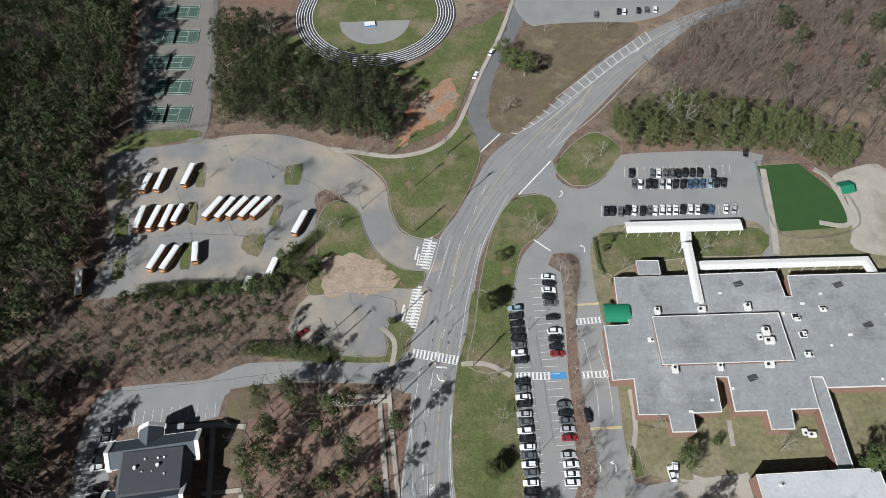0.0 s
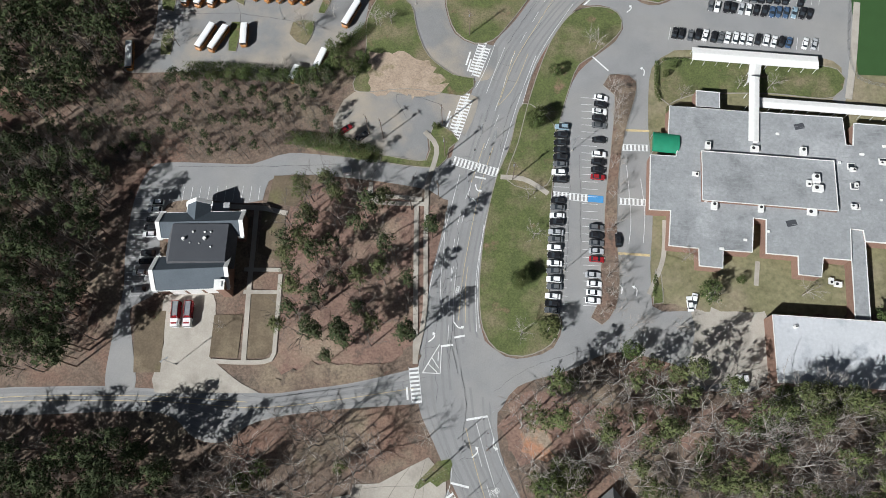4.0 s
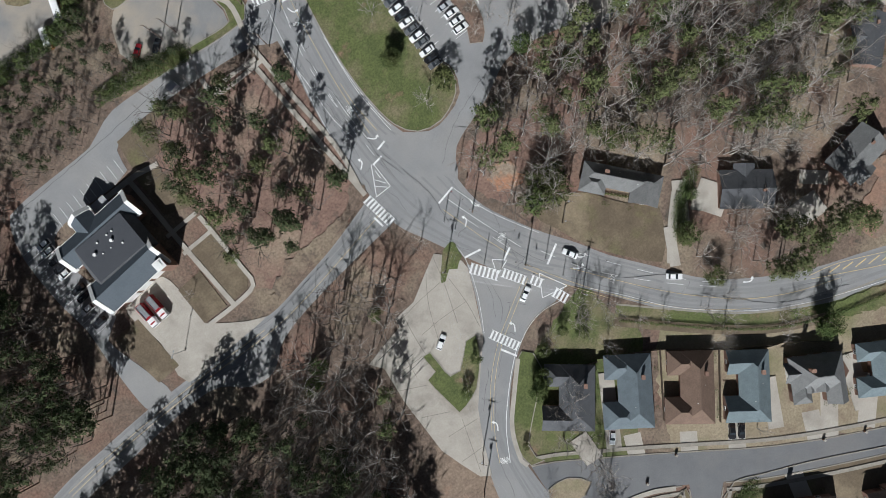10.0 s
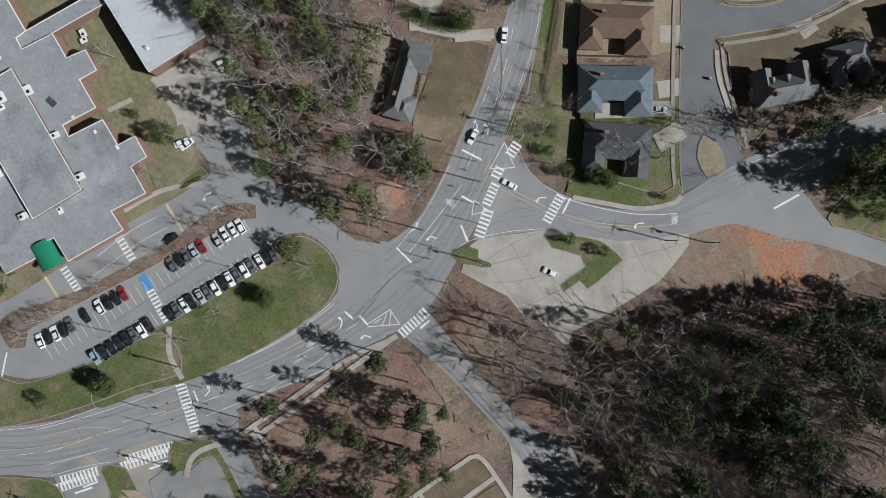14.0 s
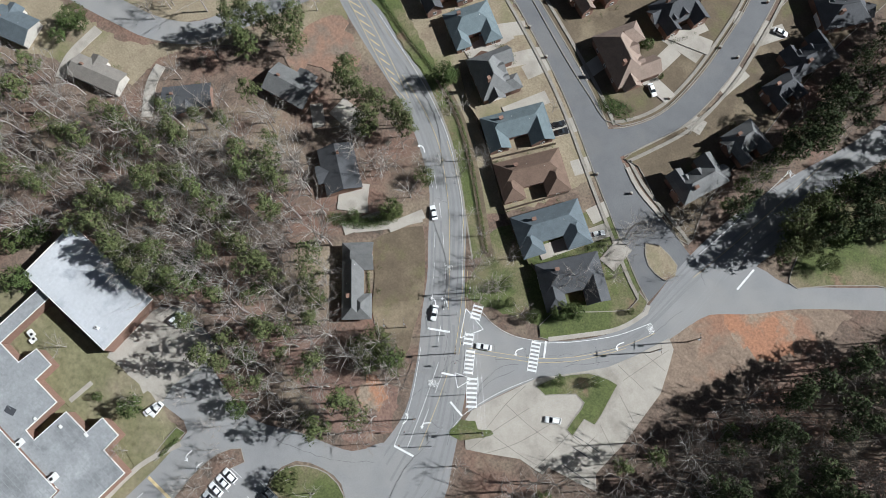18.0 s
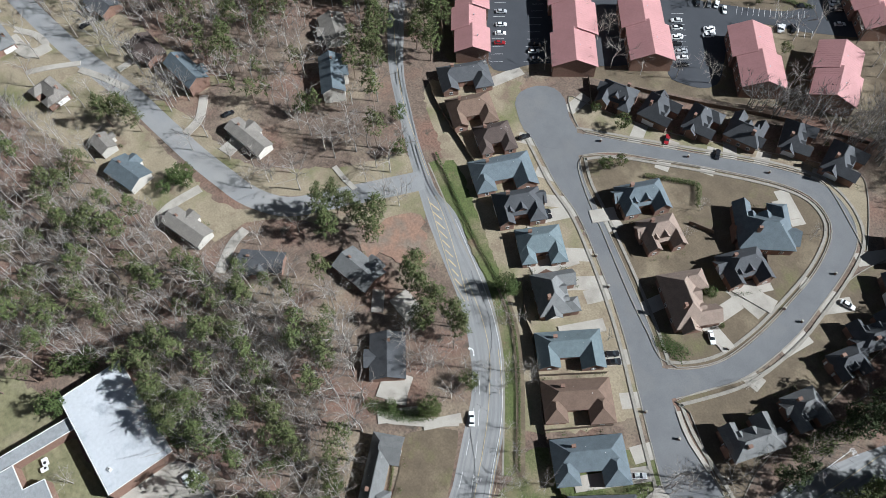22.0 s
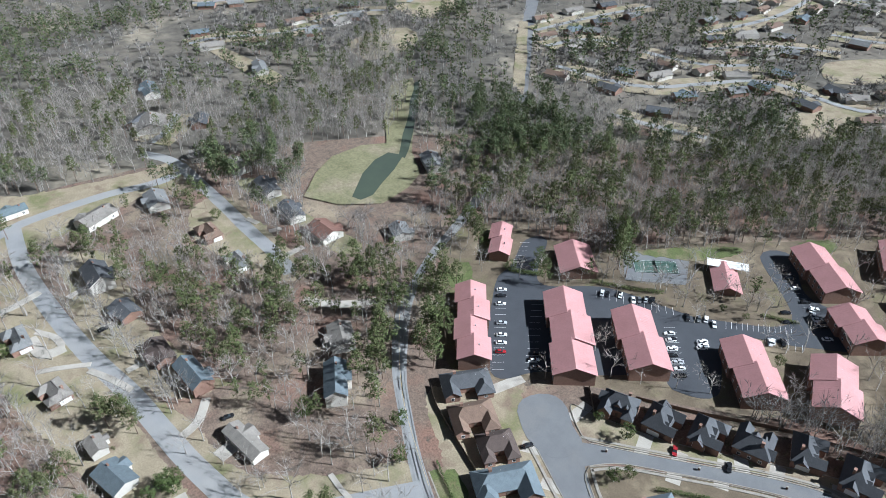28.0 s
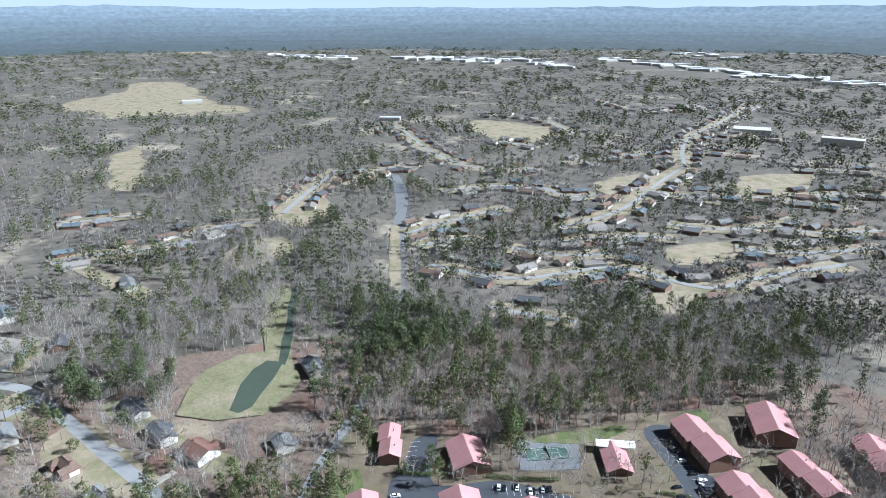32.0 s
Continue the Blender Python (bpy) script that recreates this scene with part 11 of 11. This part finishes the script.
far_block(2849.9, -1849.7, 94, 76, 32, 8.9)
far_block(2708.6, -1796.7, 120, 43, 26, 11)
far_block(2699.4, -1815.9, 121, 50, 42, 7.2)
far_block(2655.6, -1806, 99, 67, 37, 6.3)
far_block(2688.5, -1876.7, 77, 69, 41, 7.3)
far_block(2581.6, -1825.8, 99, 66, 43, 8)
far_block(2660.1, -1918.7, 34, 74, 22, 6.7)
far_block(2522.1, -1830.5, 111, 69, 41, 8.1)
far_block(2564.4, -1910.2, 136, 59, 35, 10.5)
far_block(2457.5, -1855, 71, 80, 37, 6.8)
far_block(2415.4, -1857.6, 146, 58, 38, 7.1)
far_block(2473.2, -1932, 72, 36, 32, 9.2)
far_block(2506.3, -1978.4, 17, 51, 24, 7.5)
far_block(2351.7, -1893.9, 11, 60, 39, 7.9)
far_block(2258.7, -2085.6, 71, 55, 45, 7.5)
far_block(2237.4, -2078.1, 8, 77, 44, 7.5)
far_block(2192.3, -2065.5, 86, 46, 44, 10.5)
far_block(2212.1, -2112.5, 133, 49, 42, 9.4)
far_block(2098.4, -2021.3, 129, 44, 36, 9.6)
far_block(2158.1, -2125.5, 66, 56, 34, 6.1)
far_block(2120.2, -2100.3, 5, 49, 35, 6.7)
far_block(2139.9, -2151.3, 90, 64, 29, 9.5)
far_block(2175.3, -2216.3, 15, 78, 21, 7.8)
far_block(2101.5, -2164.1, 153, 46, 29, 7.6)
far_block(2031.2, -2110.6, 76, 69, 23, 10.1)
far_block(1982, -2099.8, 33, 46, 26, 10)
far_block(2064.1, -2193.8, 111, 62, 22, 9)
far_block(1942.4, -2107.8, 57, 52, 41, 6.8)
far_block(1938.5, -2113.5, 145, 53, 26, 6.6)
far_block(1991.6, -2203, 147, 39, 27, 10)
far_block(1866.8, -2093.2, 88, 59, 31, 8.6)
far_block(1896.7, -2158.2, 162, 51, 30, 8)
far_block(1925.4, -2219.5, 1, 54, 41, 9.1)
far_block(1848.2, -2146, 56, 32, 31, 9.8)
far_block(1763.7, -2079.4, 139, 47, 26, 6.3)
far_block(1849, -2202.1, 62, 32, 43, 9.5)
far_block(1732.2, -2097.5, 110, 59, 20, 9.7)
far_block(1815.1, -2204.2, 169, 31, 33, 6.3)
far_block(1809, -2244.1, 32, 43, 42, 8.4)
far_block(1755.9, -2201.9, 50, 36, 42, 6.6)
far_block(1852.7, -2336, 32, 71, 20, 9.1)
far_block(1834.4, -2360.6, 69, 42, 35, 8.6)
far_block(1785, -2302.8, 0, 73, 39, 6.2)
far_block(1729.4, -2259.8, 8, 73, 22, 8.5)
far_block(1714.7, -2276.8, 89, 49, 30, 7.5)
far_block(1595.7, -2145.3, 109, 36, 34, 9.6)
far_block(1685.1, -2297, 45, 32, 32, 9.3)
far_block(1576.8, -2182.3, 11, 61, 31, 7.9)
far_block(1542.5, -2161.3, 107, 78, 30, 6.1)
far_block(1576.4, -2229, 151, 34, 31, 8.1)
far_block(1453.2, -2100.5, 95, 78, 34, 10.4)
far_block(1474.6, -2137.7, 169, 72, 33, 7.9)
far_block(1491.7, -2190, 136, 35, 35, 6)
far_block(1414.5, -2105.5, 11, 56, 34, 9.3)
far_block(1534.3, -2523.6, 87, 72, 23, 10.2)
far_block(1487.4, -2503.6, 72, 59, 40, 6.2)
far_block(1491.5, -2559, 61, 35, 39, 10.7)
far_block(1505.6, -2596.4, 144, 39, 22, 11)
far_block(1435.1, -2546.7, 179, 68, 30, 7.8)
far_block(1422.8, -2559.1, 107, 78, 29, 7.2)
far_block(1318.3, -2440.1, 41, 51, 34, 8.9)
far_block(1305.1, -2459.7, 39, 62, 42, 6.7)
far_block(1293.4, -2445.6, 178, 56, 31, 9.6)
far_block(1311.2, -2528.4, 50, 37, 33, 10.7)
far_block(1233.8, -2455.3, 75, 64, 41, 9)
far_block(1171.6, -2365.6, 55, 45, 27, 10)
far_block(1192.4, -2434.6, 61, 46, 39, 6.7)
far_block(1151.3, -2432.3, 153, 40, 35, 10.5)
far_block(1174.2, -2510.8, 18, 73, 30, 9.7)
far_block(1099.8, -2414.1, 58, 75, 36, 9.9)
far_block(1118.2, -2458.7, 65, 42, 25, 7.3)
far_block(1049.3, -2360.6, 9, 75, 26, 10.3)
far_block(1043, -2398.4, 21, 36, 27, 10.6)
far_block(1022.7, -2386.3, 172, 47, 21, 7.7)
far_block(1017.9, -2438.7, 164, 59, 44, 8)
far_block(986.1, -2419.7, 70, 34, 31, 8.2)
far_block(953.1, -2387.5, 135, 77, 29, 9.9)
far_block(921.5, -2368.6, 173, 63, 44, 10.1)
far_block(872.6, -2262.9, 86, 64, 33, 6.6)
far_block(878.7, -2343.8, 75, 64, 34, 6.9)
far_block(1497.4, -3106.1, 45, 49, 43, 8.3)
far_block(1490.6, -3123.3, 84, 62, 36, 8.1)
far_block(1501.1, -3227.4, 123, 46, 24, 6.3)
far_block(1370.5, -3044.2, 139, 59, 30, 6.5)
far_block(1446.4, -3249.3, 34, 32, 33, 7.2)
far_block(1351.1, -3142.2, 85, 77, 31, 10)
far_block(1322.4, -3097.6, 28, 38, 35, 9.4)
far_block(1224.9, -2972.9, 28, 39, 25, 8.1)
far_block(1198.1, -2989.3, 32, 60, 24, 8)
far_block(1215.5, -3063.5, 145, 39, 42, 7.8)
far_block(843.6, -2299.6, 113, 75, 44, 7.9)
far_block(817.9, -2330.9, 162, 55, 33, 9.5)
far_block(770.9, -2308.4, 7, 60, 38, 6)
far_block(744.4, -2303.4, 125, 39, 36, 7)
far_block(736.3, -2365.1, 128, 76, 44, 6.6)
far_block(699.5, -2294, 39, 37, 40, 9.1)
far_block(690.9, -2333.1, 59, 55, 32, 6.1)
far_block(654.8, -2328.8, 88, 65, 23, 10.3)
far_block(595.3, -2236, 20, 67, 29, 10)
far_block(562.7, -2237.5, 111, 65, 26, 7.6)
far_block(556.6, -2294.7, 51, 65, 30, 8.4)
far_block(533.7, -2232.6, 53, 62, 28, 8.3)
far_block(505.7, -2283.6, 46, 53, 21, 7.3)
far_block(476.9, -2270.9, 92, 60, 26, 6)
far_block(443.3, -1232.7, 20, 60, 35, 9)
far_block(296.4, -1214.7, 10, 60, 20, 12)
far_block(1004.6, -902.7, 40, 40, 18, 7)
far_block(1527.1, -768, 70, 45, 20, 8)


def crown_tree(seed, h=11.0, twigs=18, broad=0.085):
    """A leafless crown for the distance: a trunk and a loose dome of long twigs."""
    rng = np.random.default_rng(seed)
    V, F, T, G = [], [], [], []
    stick(V, F, (0, 0, -0.3), (0, 0, h * 0.6), 0.02 * h, 0.008 * h)
    for _ in range(twigs):
        d = rng.normal(size=3)
        d[2] = abs(d[2])
        d /= np.linalg.norm(d)
        p = np.array((0, 0, h * 0.35)) + d * h * 0.2 * rng.uniform(0.3, 1.0)
        blade(T, G, p, d * h * rng.uniform(0.22, 0.38), broad * h, rng)
    return pack(V, F, T, G)


def plant_far():
    rng = np.random.default_rng(77)
    fb = [crown_tree(31, 12, 18, 0.055), crown_tree(32, 13, 18, 0.055)]
    fp = [pine_tree(33, 17, 10, 6, 0.32, 0.25, 0.105, 0.7, 0.045), pine_tree(34, 16, 10, 6, 0.28, 0.28, 0.11, 0.7, 0.045)]
    lb = [crown_tree(35, 11, 11, 0.1), crown_tree(36, 11, 11, 0.1)]
    lp = [pine_tree(37, 13, 7, 3, 0.25, 0.32, 0.22, 0.75, 0.05), pine_tree(38, 12, 7, 3, 0.25, 0.34, 0.22, 0.75, 0.05)]
    n = FAR_COUNT
    r = 210 * np.exp(rng.uniform(0, 1, n) ** 0.85 * math.log(3900 / 210))
    a = radians(-42) + rng.uniform(-0.92, 0.92, n)
    x, y = r * np.cos(a), r * np.sin(a)
    ok = free_spots(x, y)
    for outline in WOODS:
        k = np.where(ok)[0]
        ok[k[inside(x[k], y[k], outline)]] = False
    clump = np.array([noise.noise((px / 110, py / 110, 3.0)) for px, py in zip(x, y)])
    ok &= rng.uniform(size=n) < np.clip(0.76 + 1.5 * clump, 0.15, 1.0)
    z = np.array([level(px, py) for px, py in zip(x, y)])
    pine = rng.uniform(size=n) < np.clip(0.3 + 0.95 * np.array([noise.noise((px / 85, py / 85, 9.0)) for px, py in zip(x, y)]), 0.05, 0.85)
    pine &= r > 330
    grow = np.clip(r / 800, 1.0, 4.2)
    # nearer trees show their limbs, the farthest only their crowns
    for lo, hi, bare, green in ((0, 480, THIN_BARE, THIN_PINES), (480, 1000, fb, fp), (1000, 9999, lb, lp)):
        for kind, protos, mats, lab in (("bare_trees", bare, ("grove_bark", "far_twigs"), "distant grey leafless woods between houses"), ("pines", green, ("pine_bark", "far_needles"), "distant dark green pines among bare woods")):
            k = np.where(ok & (pine == (kind == "pines")) & (r >= lo) & (r < hi))[0]
            which = rng.integers(0, 2, len(k))
            placed = []
            for i in range(2):
                j = k[which == i]
                s = rng.uniform(0.7, 1.05, len(j))
                placed.append((protos[i], np.c_[x[j], y[j], z[j], rng.uniform(0, 6.28, len(j)), s * grow[j], s * np.clip(grow[j], 1, 1.35)]))
            grove(kind, placed, mats, lab)


plant_far()
